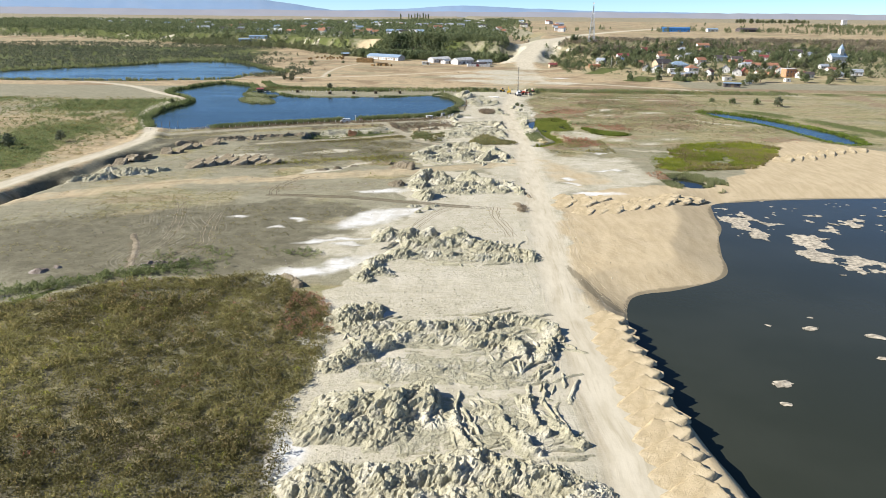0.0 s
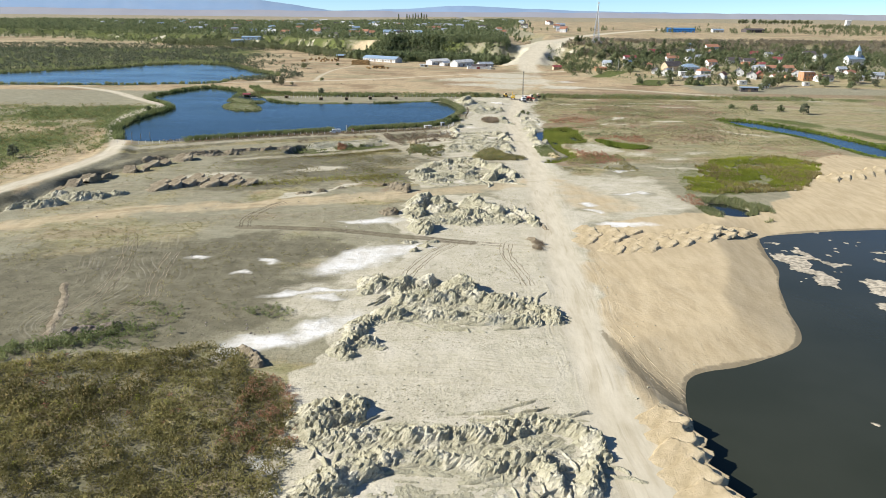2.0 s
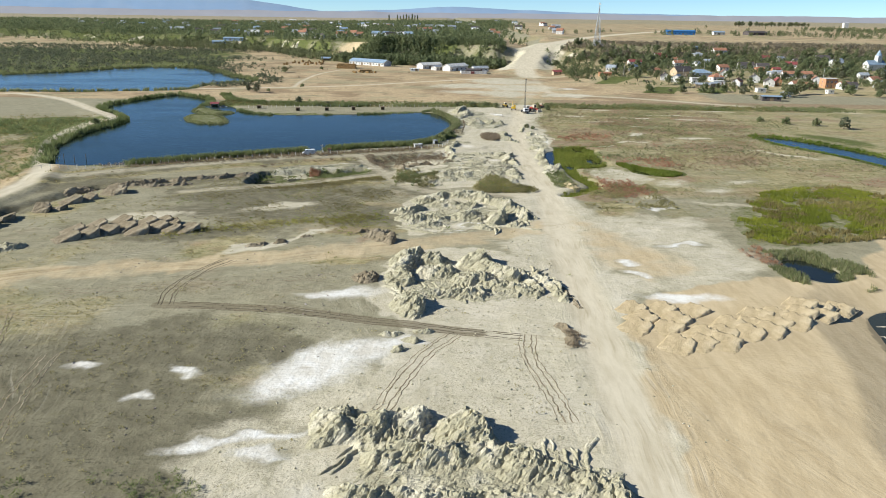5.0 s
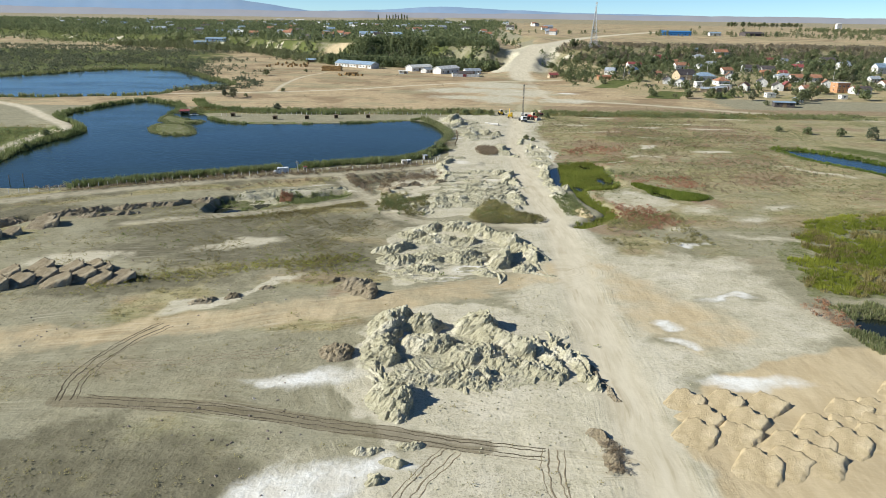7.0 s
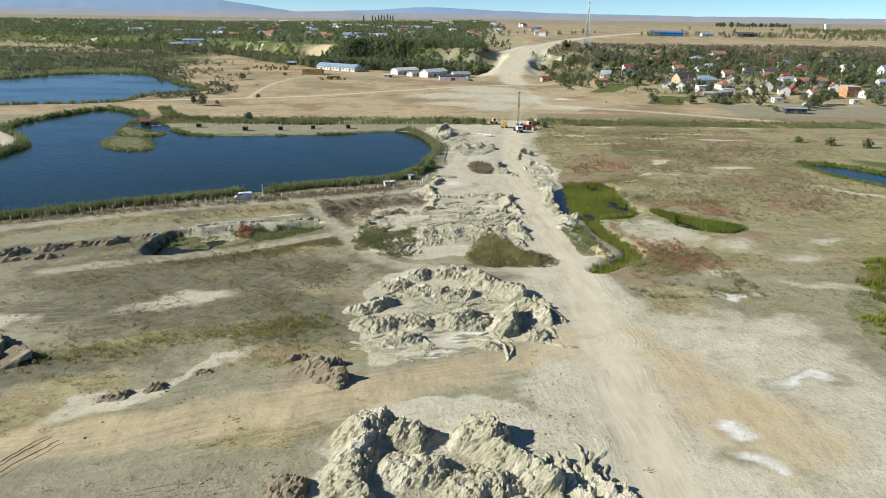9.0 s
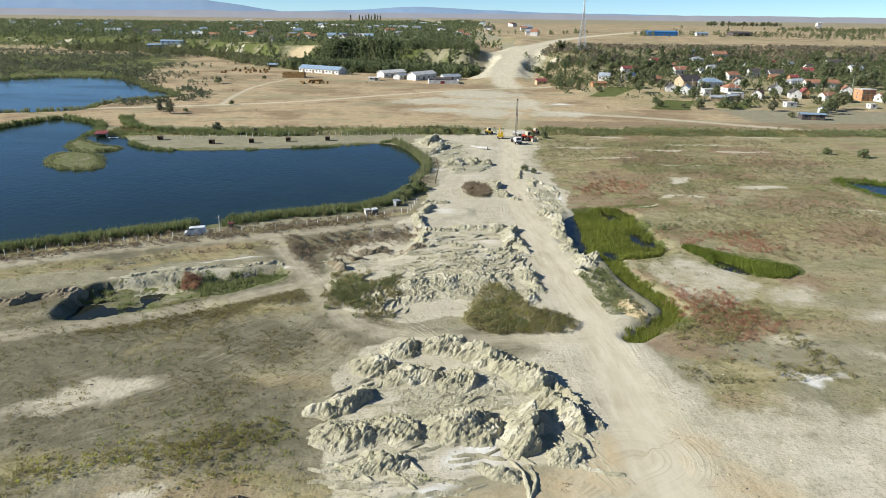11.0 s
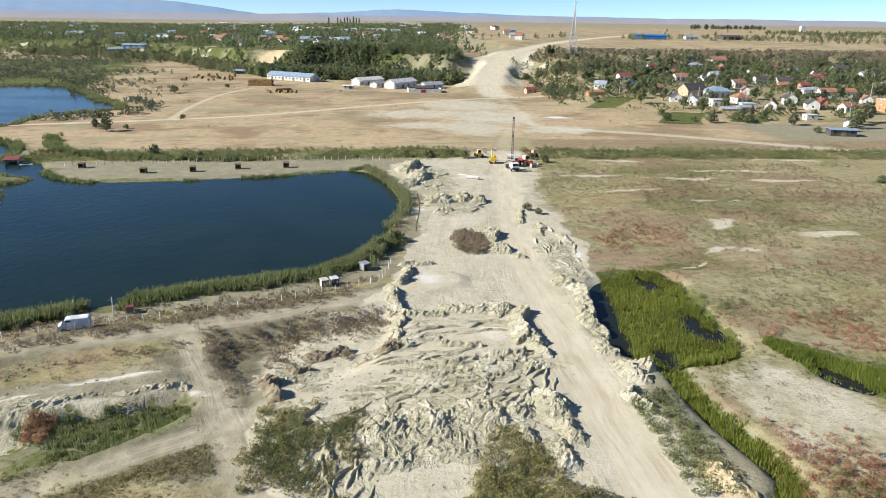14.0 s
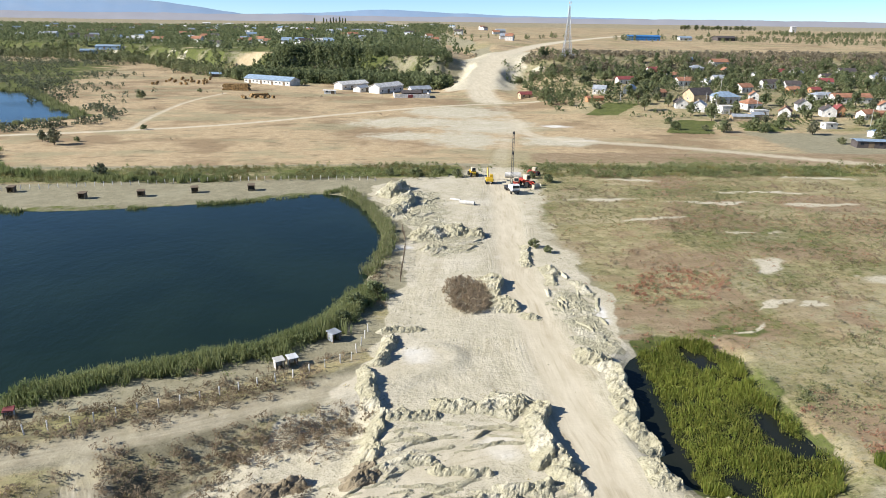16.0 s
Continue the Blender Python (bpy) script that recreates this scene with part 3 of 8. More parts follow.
mead = ramp(-X, 124, 132) * (1 - ramp(Y, 415, 440))
grass = np.maximum(grass, mead * (0.38 + 0.5 * (blotch - 0.3)))
west = ramp(-X, 18, 26) * ramp(Y, 136, 150) * (1 - ramp(Y, 285, 296)) * (1 - ramp(-X, 100, 112))
grass = np.maximum(grass, west * np.clip(2.4 * (blotch - 0.33), 0, 0.7) * (0.75 + 0.25 * ramp(Y, 215, 235)))
grass = np.maximum(grass, spots(WX, WY, [(-20, 240, 12, 4, 15), (-24, 262, 16, 5, 20), (-30, 285, 18, 4, 20), (-6, 291, 6, 8, 0), (-6, 303, 6, 8, 0), (-22, 122, 6, 6, 0), (-20, 220, 9, 3, 10), (0, 300, 6, 9, 0),
                                       (16, 288, 7, 6, 0), (20.5, 183, 1.5, 4, 0), (23.5, 205, 1.0, 9, 0), (38, 296, 3.5, 9, 0), (22, 376, 4, 6, 0), (-8, 341, 12, 2, 18), (-40, 330, 20, 2, 18), (8, 372, 5, 8, 0),
                                       (-12, 324, 12, 2.5, 25), (-45, 318, 16, 2.5, 20), (46, 262, 5, 8, 0)]) * 0.95)
verge = line_distance(X, Y, DYKE_ROAD, 20)
grass = np.maximum(grass, 0.95 * ramp(verge, 2.8, 4.2) * (1 - ramp(verge, 7.5, 10)) * (0.5 + 0.9 * (blotch - 0.3)))
grass = np.maximum(grass, spots(WX, WY, [(-34, 272, 26, 10, 18), (-60, 262, 22, 8, 15), (-24, 290, 12, 5, 15), (-14, 262, 6, 8, 0), (-40, 248, 20, 6, 10), (-50, 150, 18, 10, 10), (-75, 235, 20, 5, 10)]) * (0.3 + 0.9 * (blotch - 0.25)))
grass = np.maximum(grass, 0.85 * spots(WX, WY, [(-36, 289, 16, 6, 20), (-18, 299, 14, 4.5, 18), (-30, 276, 14, 5, 10)]))
upland = ramp(Y, 820, 860) * np.clip(broad * 1.6 - 0.5, 0, 1) * (1 - ramp(Y, 2300, 3000))
settled = ramp(Y - np.interp(X, BLUFF_X, BLUFF_Y), -10, 15) * (1 - ramp(X - 0.10 * (Y - 900), 20, 120)) * (1 - ramp(Y, 2300, 2700))
upland = np.maximum(upland, settled)
grass = np.maximum(grass, 0.8 * upland)
slope_wood = ramp(Y - np.interp(X, BLUFF_X, BLUFF_Y), -60, -40) * ramp(Y, 740, 780) * (1 - ramp(X, 60, 90))
valley_scrub = ramp(-X, 150, 230) * ramp(Y, 560, 640) * (1 - ramp(Y, 1000, 1100))
grass = np.maximum(grass, 0.55 * valley_scrub * (blotch + 0.25))
village = ramp(X, 100, 140) * ramp(Y + 0.12 * X, 575, 600) * (1 - ramp(Y, 900, 950))
grass = np.maximum(grass, village * (0.25 + 0.6 * blotch))
straw = np.maximum(straw, 0.85 * village * (1 - ramp(Y + 0.12 * X, 620, 680)))
green = np.zeros(X.shape)
for zone, width, gain in ((LIME_MARSH, 3, 0.5), (MARSH_ARM, 1.0, 0.9), (REED_POND, 1.5, 0.9), (EAST_POND, 6, 0.8), (BIG_POND, 3, 0.55), (UPPER_POND, 9, 0.7), (PIT, 1.5, 0.55)):
    d = inside_distance(WX, WY, zone, 30)
    green = np.maximum(green, gain * ramp(d, -width, -0.2 * width))
green = np.maximum(green, 1 - ramp(line_distance(X, Y, DITCH, 20), 1.2, 2.4))
green = np.maximum(green, spots(WX, WY, [(64, 357, 8, 2.5, 0), (48, 282, 4, 5, 0), (-60, 131, 9, 1.6, 8), (-73, 120, 7, 1.6, 45), (-47, 139, 5, 1.5, 40), (-24, 262, 5, 2, 20), (168, 380, 9, 22, 30),
                                       (190, 330, 8, 40, 15), (-165, 300, 24, 40, 0), (-190, 250, 30, 30, 0)]) * 0.9)
for plot in ([(139, 567), (160, 602), (177, 597), (158, 562)], [(118, 622), (140, 655), (158, 650), (134, 618)], [(178, 570), (186, 590), (204, 588), (196, 568)]):
    edged = [(a[0] + k * (b[0] - a[0]), a[1] + k * (b[1] - a[1])) for a, b in zip(plot, plot[1:] + plot[:1]) for k in (0.03, 0.06, 0.94, 0.97)]
    green = np.maximum(green, soft(inside_distance(X, Y, edged), 1.0))
belt = ramp(Y + 0.035 * np.abs(X - 20) - 5 * (blotch - 0.5), 473, 479) * (1 - ramp(Y + 0.035 * np.abs(X - 20) + 6 * (blotch - 0.5), 494, 501)) * (1 - 0.95 * (1 - ramp(np.abs(X - 47), 7, 13)))
green = np.maximum(green, belt * (0.42 + 0.9 * (blotch - 0.35)) * ramp(X, -130, -115))
grass = np.maximum(grass, belt * ramp(X, -130, -115))
green = np.maximum(green, east * np.clip(2.2 * (fbm(X, Y, 24, 3, 95) - 0.52), 0, 0.48))
green = np.maximum(green, mead * np.clip(3.4 * (fbm(X, Y, 40, 3, 96) - 0.38), 0, 0.95))
green = np.maximum(green, 0.9 * valley_scrub * ramp(-X - 0.18 * (Y - 560), 90, 200) * np.clip(blotch + 0.35, 0, 1))
green = np.maximum(green, slope_wood * (1 - ramp(Y - np.interp(X, BLUFF_X, BLUFF_Y), 20, 60)) * np.clip(blotch * 1.2, 0, 0.62) * 0.6)
green = np.maximum(green, 0.85 * settled * (1 - ramp(Y, 1900, 2300)) * np.clip(blotch + 0.3, 0, 1))
green = np.maximum(green, 0.5 * village * np.clip(blotch * 1.9 - 0.5, 0, 1))
green = np.maximum(green, 0.6 * upland * np.clip(blotch * 1.6 - 0.4, 0, 1))
green = np.maximum(green, spots(WX, WY, [(-48, 268, 22, 9, 15), (-28, 256, 14, 6, 15), (-70, 262, 16, 7, 10), (-40, 285, 16, 4, 18), (-10, 342, 10, 2, 18)]) * np.clip(1.5 * blotch - 0.28, 0, 0.5))
clay = np.zeros(X.shape)
for zone in CLAY_ZONES:
    clay = np.maximum(clay, soft(inside_distance(WX, WY, zone), 1.6))
clay = np.maximum(clay, spots(WX, WY, [(-14, 164, 7, 22, 0), (-22, 150, 8, 8, 0), (46, 245, 12, 7, 0), (60, 250, 9, 6, 0), (110, 379, 9, 3, 10), (88, 388, 3, 5, -30), (130, 345, 16, 2, -50), (100, 440, 14, 1.6, -4), (130, 438, 12, 1.6, 6),
                                     (70, 448, 14, 1.5, 4), (88, 470, 12, 1.4, 0), (-40, 308, 16, 1.6, 16), (-7, 322, 9, 6, 30), (-30, 236, 9, 1.6, 44), (-39, 227, 7, 1.6, 42), (-72, 250, 12, 5, 20), (-40, 262, 10, 4, 20),
                                     (60, 590, 28, 30, 0), (52, 640, 30, 28, 0), (85, 545, 20, 14, 0), (45, 550, 18, 24, 0), (24, 600, 34, 20, 0), (20, 560, 20, 14, 0), (120, 452, 18, 1.4, 3), (150, 470, 16, 1.6, -4), (96, 412, 10, 1.0, 8), (80, 368, 8, 0.8, 20), (66, 358, 5, 0.8, 35), (75, 425, 12, 0.9, 5)]) * 0.9)
cliff = np.hypot(*np.gradient(Z, GY, GX))
clay = np.maximum(clay, ramp(cliff, 0.34, 0.55) * ramp(Y, 760, 800) * ramp(fbm(X, Y, 36, 2, 91), 0.55, 0.60))
straw, grass = straw * (1 - 0.95 * settled * (1 - ramp(Y, 1900, 2300))), grass * (1 - 0.5 * settled * (1 - ramp(Y, 1900, 2300)))
CLIFFS = [(-96, 914, 30, 13, 5), (-52, 904, 13, 11, 0), (-172, 1042, 18, 13, 0), (-230, 1075, 12, 9, 0)]
clay = np.maximum(clay, (1 - ramp(line_distance(X, Y, CUT_ROAD, 70), 12, 36)) * ramp(Y, 725, 750) * (1 - ramp(Y, 880, 960)))
straw = straw * (1 - 0.55 * ramp(Y, 1900, 2600)) * (1 - ramp(cliff, 0.10, 0.22) * ramp(Y, 760, 800))
sand = np.minimum(soft(inside_distance(X, Y, SAND_ZONE), 1.5) + ramp(Y, 150, 175), soft(inside_distance(WX, WY, SAND_ZONE), 4.5))
clay = np.maximum(clay, 0.66 * (1 - ramp(line_distance(WX, WY, [p for p in ROAD if p[1] < 485], 40), 7, 20)) * (1 - ramp(X, 37, 42) * ramp(Y, 258, 266) * (1 - ramp(Y, 345, 355))))
clay = np.maximum(clay, 0.55 * soft(inside_distance(WX, WY, [(49, 315), (63, 317), (69, 299), (60, 289), (51, 291), (48.5, 302)]), 3))
clay = np.maximum(clay, 0.6 * soft(inside_distance(WX, WY, [(22, 205), (26, 262), (40, 262), (60, 258), (72, 240), (70, 208), (40, 194)]), 9))
sand = np.maximum(sand, 0.56 * (1 - ramp(line_distance(WX, WY, WEST_TRACK, 30), 2.0, 10.5)))
sand = np.maximum(sand, 0.56 * soft(inside_distance(WX, WY, [(28, 232), (30, 262), (40, 252), (52, 235), (60, 222), (52, 208), (36, 205), (27, 215)]), 9))
sand = sand * (1 - soft(inside_distance(X, Y, MARSH_POOL), 2))
sand = np.maximum(sand, 0.85 * spots(WX, WY, CLIFFS))
salt = spots(WX, WY, SALT_SPOTS)
grey = np.clip(spots(WX, WY, [(-84, 150, 24, 26, 0), (-66, 134, 20, 9, 10), (-44, 140, 16, 9, 10), (-36, 146, 10, 6, 10), (-35, 258, 24, 10, 12), (-55, 275, 22, 9, 18), (-20, 252, 10, 9, 0), (-45, 178, 12, 14, 0), (-120, 210, 4, 20, 5), (-110, 255, 5, 20, -20), (-60, 238, 26, 7, 0), (-72, 292, 25, 8, 20), (-100, 285, 18, 8, 20),
                            (-38, 160, 10, 12, 0), (-45, 266, 26, 11, 12), (-36, 268, 14, 8, 0), (-62, 258, 10, 8, 0), (-20, 319, 6, 3, 20), (-45, 152, 26, 16, 10), (-60, 170, 26, 14, 0), (-30, 178, 10, 8, 0), (20, 338, 2.6, 1.6, 0), (13, 322, 4, 2.4, 0), (-8, 320, 4, 2, 20), (4, 292, 3, 3, 0), (2, 311, 4, 3, 0), (2, 334, 3, 2, 0), (-13, 321, 8, 6, 20), (-3, 328, 6, 5, 20), (-19, 326, 7, 3, 20), (-44, 284, 20, 6, 20), (-26, 276, 14, 9, 10)]), 0, 0.9)
grey = np.maximum(grey, 0.55 * soft(inside_distance(X, Y, STEPPE_FIELD), 1.5))
for line in (DYKE_ROAD, BRANCH, BRANCH_LOW):
    grey = np.maximum(grey, 0.55 * (1 - ramp(line_distance(WX, WY, line, 20), 3.5, 8)))
road = np.zeros(X.shape)
for line, half, gain in (([p for p in ROAD if p[1] < 490], 3.2, 1.0), ([p for p in ROAD if p[1] > 440], 3.2, 0.45), (WEST_ROAD, 2.6, 1.0), (DYKE_ROAD, 2.8, 0.52), (BRANCH, 2.6, 0.52), (BRANCH_LOW, 2.2, 0.5), (CROSSING, 2.2, 0.6), (STEPPE_ROAD, 2.2, 0.9), (EAST_TRACK, 3.5, 0.7), (HAY_TRACK, 1.6, 0.7), (CUT_ROAD, 8.0, 1.0)):
    road = np.maximum(road, gain * (1 - ramp(line_distance(X, Y, line, 30), half * 0.35, half * 2.0)))
pink = spots(WX, WY, [(46, 272, 7, 7, 0), (52, 278, 8, 6, 0), (52, 366, 9, 5, 0), (66, 330, 5, 7, 0), (70, 392, 16, 9, 10), (100, 398, 18, 9, 0), (-20, 113, 3, 6, 0), (48, 356, 5, 3, 0), (69, 224, 3, 6, 0),
                    (90, 420, 22, 8, 0), (60, 282, 9, 3, 0), (130, 415, 22, 10, 0), (-15, 233, 5, 2, 0), (110, 330, 16, 12, 0)]) * 0.85
pink = np.maximum(pink, 0.8 * ramp(X, 55, 70) * ramp(Y + 0.035 * X, 497, 503) * (1 - ramp(Y + 0.035 * X, 516, 526)))
pink = np.maximum(pink, east * np.clip(2.8 * (fbm(X, Y, 20, 3, 97) - 0.48), 0, 0.75))
ruts = np.zeros(X.shape)
ruts = np.maximum(ruts, 0.9 * (1 - ramp(line_distance(X, Y, [(-49, 195), (-38, 194.2), (-26, 193), (-12, 189), (6, 184.5)], 12), 0.7, 2.4)))
ruts = np.maximum(ruts, 0.9 * (1 - ramp(line_distance(X, Y, [(-71, 155), (-66, 142), (-63, 132)], 12), 0.3, 1.2)))
ruts = np.maximum(ruts, 0.7 * soft(inside_distance(X, Y, GRAVEL_POND, 6) + 1.0, 0.6))
ruts = np.maximum(ruts, 0.85 * soft(inside_distance(X, Y, [(24.8, 142), (27, 135), (30, 126), (33.4, 119.5), (31.5, 116), (28, 123), (25.6, 131)]), 0.9))
clay = np.maximum(clay, 0.62 * spots(WX, WY, [(70, 293, 11, 8, 30), (82, 285, 12, 6, 20), (62, 272, 9, 4, 10), (95, 296, 14, 4, 15), (78, 268, 12, 4, 0)]))
clay = clay * (1 - 0.4 * spots(WX, WY, [(9, 181, 17, 8, 0), (-2, 186, 12, 5, 0)]))
clay, grass = clay * (1 - 0.6 * salt), grass * (1 - soft(inside_distance(X, Y, GRAVEL_POND, 6), 2))



# lanes worn by wheels: metres across and along the nearest track, and how worn it is
def lane_of(points, reach):
    pts = rounded(points, False, 2)
    px, py = np.array([p[0] for p in pts]), np.array([p[1] for p in pts])
    box = (X > px.min() - reach) & (X < px.max() + reach) & (Y > py.min() - reach) & (Y < py.max() + reach)
    x, y = X[box], Y[box]
    side, run, best, gone = np.zeros(x.shape), np.zeros(x.shape), np.full(x.shape, 1e9), 0.0
    for (ax, ay), (bx, by) in zip(pts, pts[1:]):
        dx, dy = bx - ax, by - ay
        long = math.hypot(dx, dy)
        k = np.clip(((x - ax) * dx + (y - ay) * dy) / (long * long + 1e-9), 0, 1)
        d = np.hypot(x - ax - k * dx, y - ay - k * dy)
        near = d < best
        best[near], run[near] = d[near], gone + k[near] * long
        side[near] = d[near] * np.sign(dx * (y - ay) - dy * (x - ax))[near]
        gone += long
    return box, side, run


lane, onward, worn = np.zeros(X.shape), np.zeros(X.shape), np.zeros(X.shape)
for line, half, gain in (([p for p in ROAD if p[1] < 490], 9, 0.9), (WEST_TRACK, 13, 1.0), (BRANCH, 5, 1.0), (BRANCH_LOW, 4, 0.9), (CROSSING, 4, 0.8), (DYKE_ROAD, 4, 0.8), ([p for p in ROAD if p[1] > 470], 8, 0.6), (WEST_ROAD, 4, 0.6),
                         ([(-110, 238), (-80, 250), (-45, 256), (-22, 270), (-12, 290)], 15, 0.75), ([(-70, 190), (-66, 172), (-58, 158), (-62, 140)], 13, 0.8), ([(-14, 200), (-8, 186), (-4, 170), (-10, 158)], 8, 0.7),
                         ([(-75, 189), (-45, 194.5), (-25, 192.6), (-10, 189), (8, 184), (22, 180)], 4, 1.0), ([(4, 196), (20, 190), (26, 182)], 6, 0.6), ([(27, 178), (34, 150), (48, 126)], 15, 0.45), ([(40, 182), (60, 168), (72, 160)], 14, 0.3),
                         ([(-14, 122), (2, 126), (22, 122)], 7, 0.7), ([(-12, 96), (4, 95), (20, 96)], 4, 0.8), ([(-10, 86), (4, 87), (20, 84)], 4, 0.8), ([(6, 286), (8, 300), (2, 318)], 9, 0.7), ([(22, 252), (14, 266), (2, 283)], 6, 1.0),
                         ([(34, 250), (50, 240), (64, 222)], 14, 0.4), ([(0, 520), (40, 600), (60, 660)], 30, 0.5), (STEPPE_ROAD, 6, 0.7), (EAST_TRACK, 7, 0.7), ([(14, 350), (22, 395), (30, 440)], 12, 0.6)):
    spot_in, side, run = lane_of(line, half * 1.6)
    side = side + 0.8 * (fbm(X[spot_in], Y[spot_in], 12, 2, 19) - 0.5) * 3
    wear = gain * (1 - ramp(np.abs(side), half * 0.55, half))
    more = wear > worn[spot_in]
    for field, value in ((lane, side), (onward, run), (worn, wear)):
        kept = field[spot_in]
        kept[more] = value[more]
        field[spot_in] = kept
worn = worn * (1 - salt) * (1 - ramp(green, 0.3, 0.7))

n0, n1 = len(GX), len(GY)
index = np.arange(n0 * n1).reshape(n1, n0)
quads = np.stack([index[:-1, :-1], index[:-1, 1:], index[1:, 1:], index[1:, :-1]], -1).reshape(-1, 4)
me = mesh_from("ground", np.stack([X, Y, Z], -1).reshape(-1, 3), quads, GROUND, True)
for name, three in (("cover_a", (straw, grass, green)), ("cover_b", (clay, sand, salt)), ("cover_c", (grey, road, pink))):
    rgba = np.stack([*three, np.ones(X.shape)], -1).astype(np.float32)
    me.attributes.new(name, "FLOAT_COLOR", "POINT").data.foreach_set("color", rgba.ravel())
me.attributes.new("lanes", "FLOAT_COLOR", "POINT").data.foreach_set("color", np.stack([lane, onward, worn, np.ones(X.shape)], -1).astype(np.float32).ravel())
me.attributes.new("ruts", "FLOAT", "POINT").data.foreach_set("value", ruts.astype(np.float32).ravel())
tagged(new("ground", me), "dusty valley floor of pale clay, sand, dry grass and dirt roads", "ground", kind="structure")


def sheet_height(x, y):
    """Height of the ground sheet, read off its grid."""
    i, j = np.clip(np.searchsorted(GX, x) - 1, 0, len(GX) - 2), np.clip(np.searchsorted(GY, y) - 1, 0, len(GY) - 2)
    u, v = (x - GX[i]) / (GX[i + 1] - GX[i]), (y - GY[j]) / (GY[j + 1] - GY[j])
    return (Z[j, i] * (1 - u) + Z[j, i + 1] * u) * (1 - v) + (Z[j + 1, i] * (1 - u) + Z[j + 1, i + 1] * u) * v


def z_at(x, y):
    return float(sheet_height(np.array([x]), np.array([y]))[0])


# ---------------------------------------------------------------- standing water
def water(name, outline, level, material, label, grow=2.5):
    pts = rounded(outline, True, 2)
    cx, cy = sum(p[0] for p in pts) / len(pts), sum(p[1] for p in pts) / len(pts)
    bm = bmesh.new()
    ring = []
    for i, (x, y) in enumerate(pts):
        (ax, ay), (bx, by) = pts[i - 1], pts[(i + 1) % len(pts)]
        nx, ny = by - ay, ax - bx
        k = math.hypot(nx, ny) or 1
        if sum(a[0] * b[1] - b[0] * a[1] for a, b in zip(pts, pts[1:] + pts[:1])) < 0:
            nx, ny = -nx, -ny
        ring.append(bm.verts.new((x + grow * nx / k, y + grow * ny / k, level)))
    face = bm.faces.new(ring)
    if face.normal.z < 0:
        face.normal_flip()
    bm.normal_update()
    if face.normal.z < 0:
        bmesh.ops.reverse_faces(bm, faces=[face])
    bmesh.ops.triangulate(bm, faces=bm.faces[:])
    me = bpy.data.meshes.new(name)
    bm.to_mesh(me)
    bm.free()
    me.materials.append(material)
    return tagged(new(name, me), label, "water", kind="structure")


water("water_fish_pond", BIG_POND, -0.5, WATER, "dark blue fish pond with slightly rippled water")
water("water_upper_pond", UPPER_POND, -0.5, WATER, "bright blue wind-rippled pond beyond the dyke", 4)
water("water_east_pond", EAST_POND, -0.5, WATER, "narrow blue pool among green reeds")
water("water_gravel_pond", GRAVEL_POND, -2.0, WATER_MURKY, "murky grey-green gravel pit water below a sand bank")
water("water_reed_pond", REED_POND, -0.9, WATER_DARK, "dark marsh water overgrown by green reeds")
water("water_arm_pool", ARM_POOL, -0.6, WATER_DARK, "small dark pool among yellow-green marsh plants", 1.0)
water("water_marsh_pool", MARSH_POOL, -0.6, WATER_DARK, "small dark pool beside the sand bank")
water("water_pit", PIT, -1.62, WATER_DARK, "brown puddle in the dug pit", 0.5)


# ---------------------------------------------------------------- loose heaps
def pieces(keep):
    """Joined patches of grid cells, as arrays of cell numbers."""
    rows, cols = keep.shape
    left, out = keep.ravel().copy(), []
    for start in np.flatnonzero(left):
        if not left[start]:
            continue
        left[start], stack, got = False, [int(start)], []
        while stack:
            c = stack.pop()
            got.append(c)
            x = c % cols
            for d, ok in ((-1, x > 0), (1, x < cols - 1), (-cols, c >= cols), (cols, c < cols * (rows - 1))):
                if ok and left[c + d]:
                    left[c + d] = False
                    stack.append(c + d)
        out.append(np.array(got))
    return out


def clods(x, y, size, seed):
    """Rounded lumps packed side by side, each of its own height, 0..1."""
    table = np.random.RandomState(seed).rand(128, 128, 3)
    u, v = x / size, y / size
    xi, yi = np.floor(u).astype(int), np.floor(v).astype(int)
    best, high = np.full(x.shape, 9.0), np.zeros(x.shape)
    for i in (-1, 0, 1):
        for j in (-1, 0, 1):
            t = table[(xi + i) & 127, (yi + j) & 127]
            d = (u - xi - i - t[..., 0]) ** 2 + (v - yi - j - t[..., 1]) ** 2
            near = d < best
            best[near], high[near] = d[near], t[..., 2][near]
    return (0.25 + 0.75 * high) * np.sqrt(np.clip(1 - best / 0.4, 0, 1))


def ridged(x, y, size, octaves, seed):
    return 1 - np.abs(2 * fbm(x, y, size, octaves, seed) - 1)


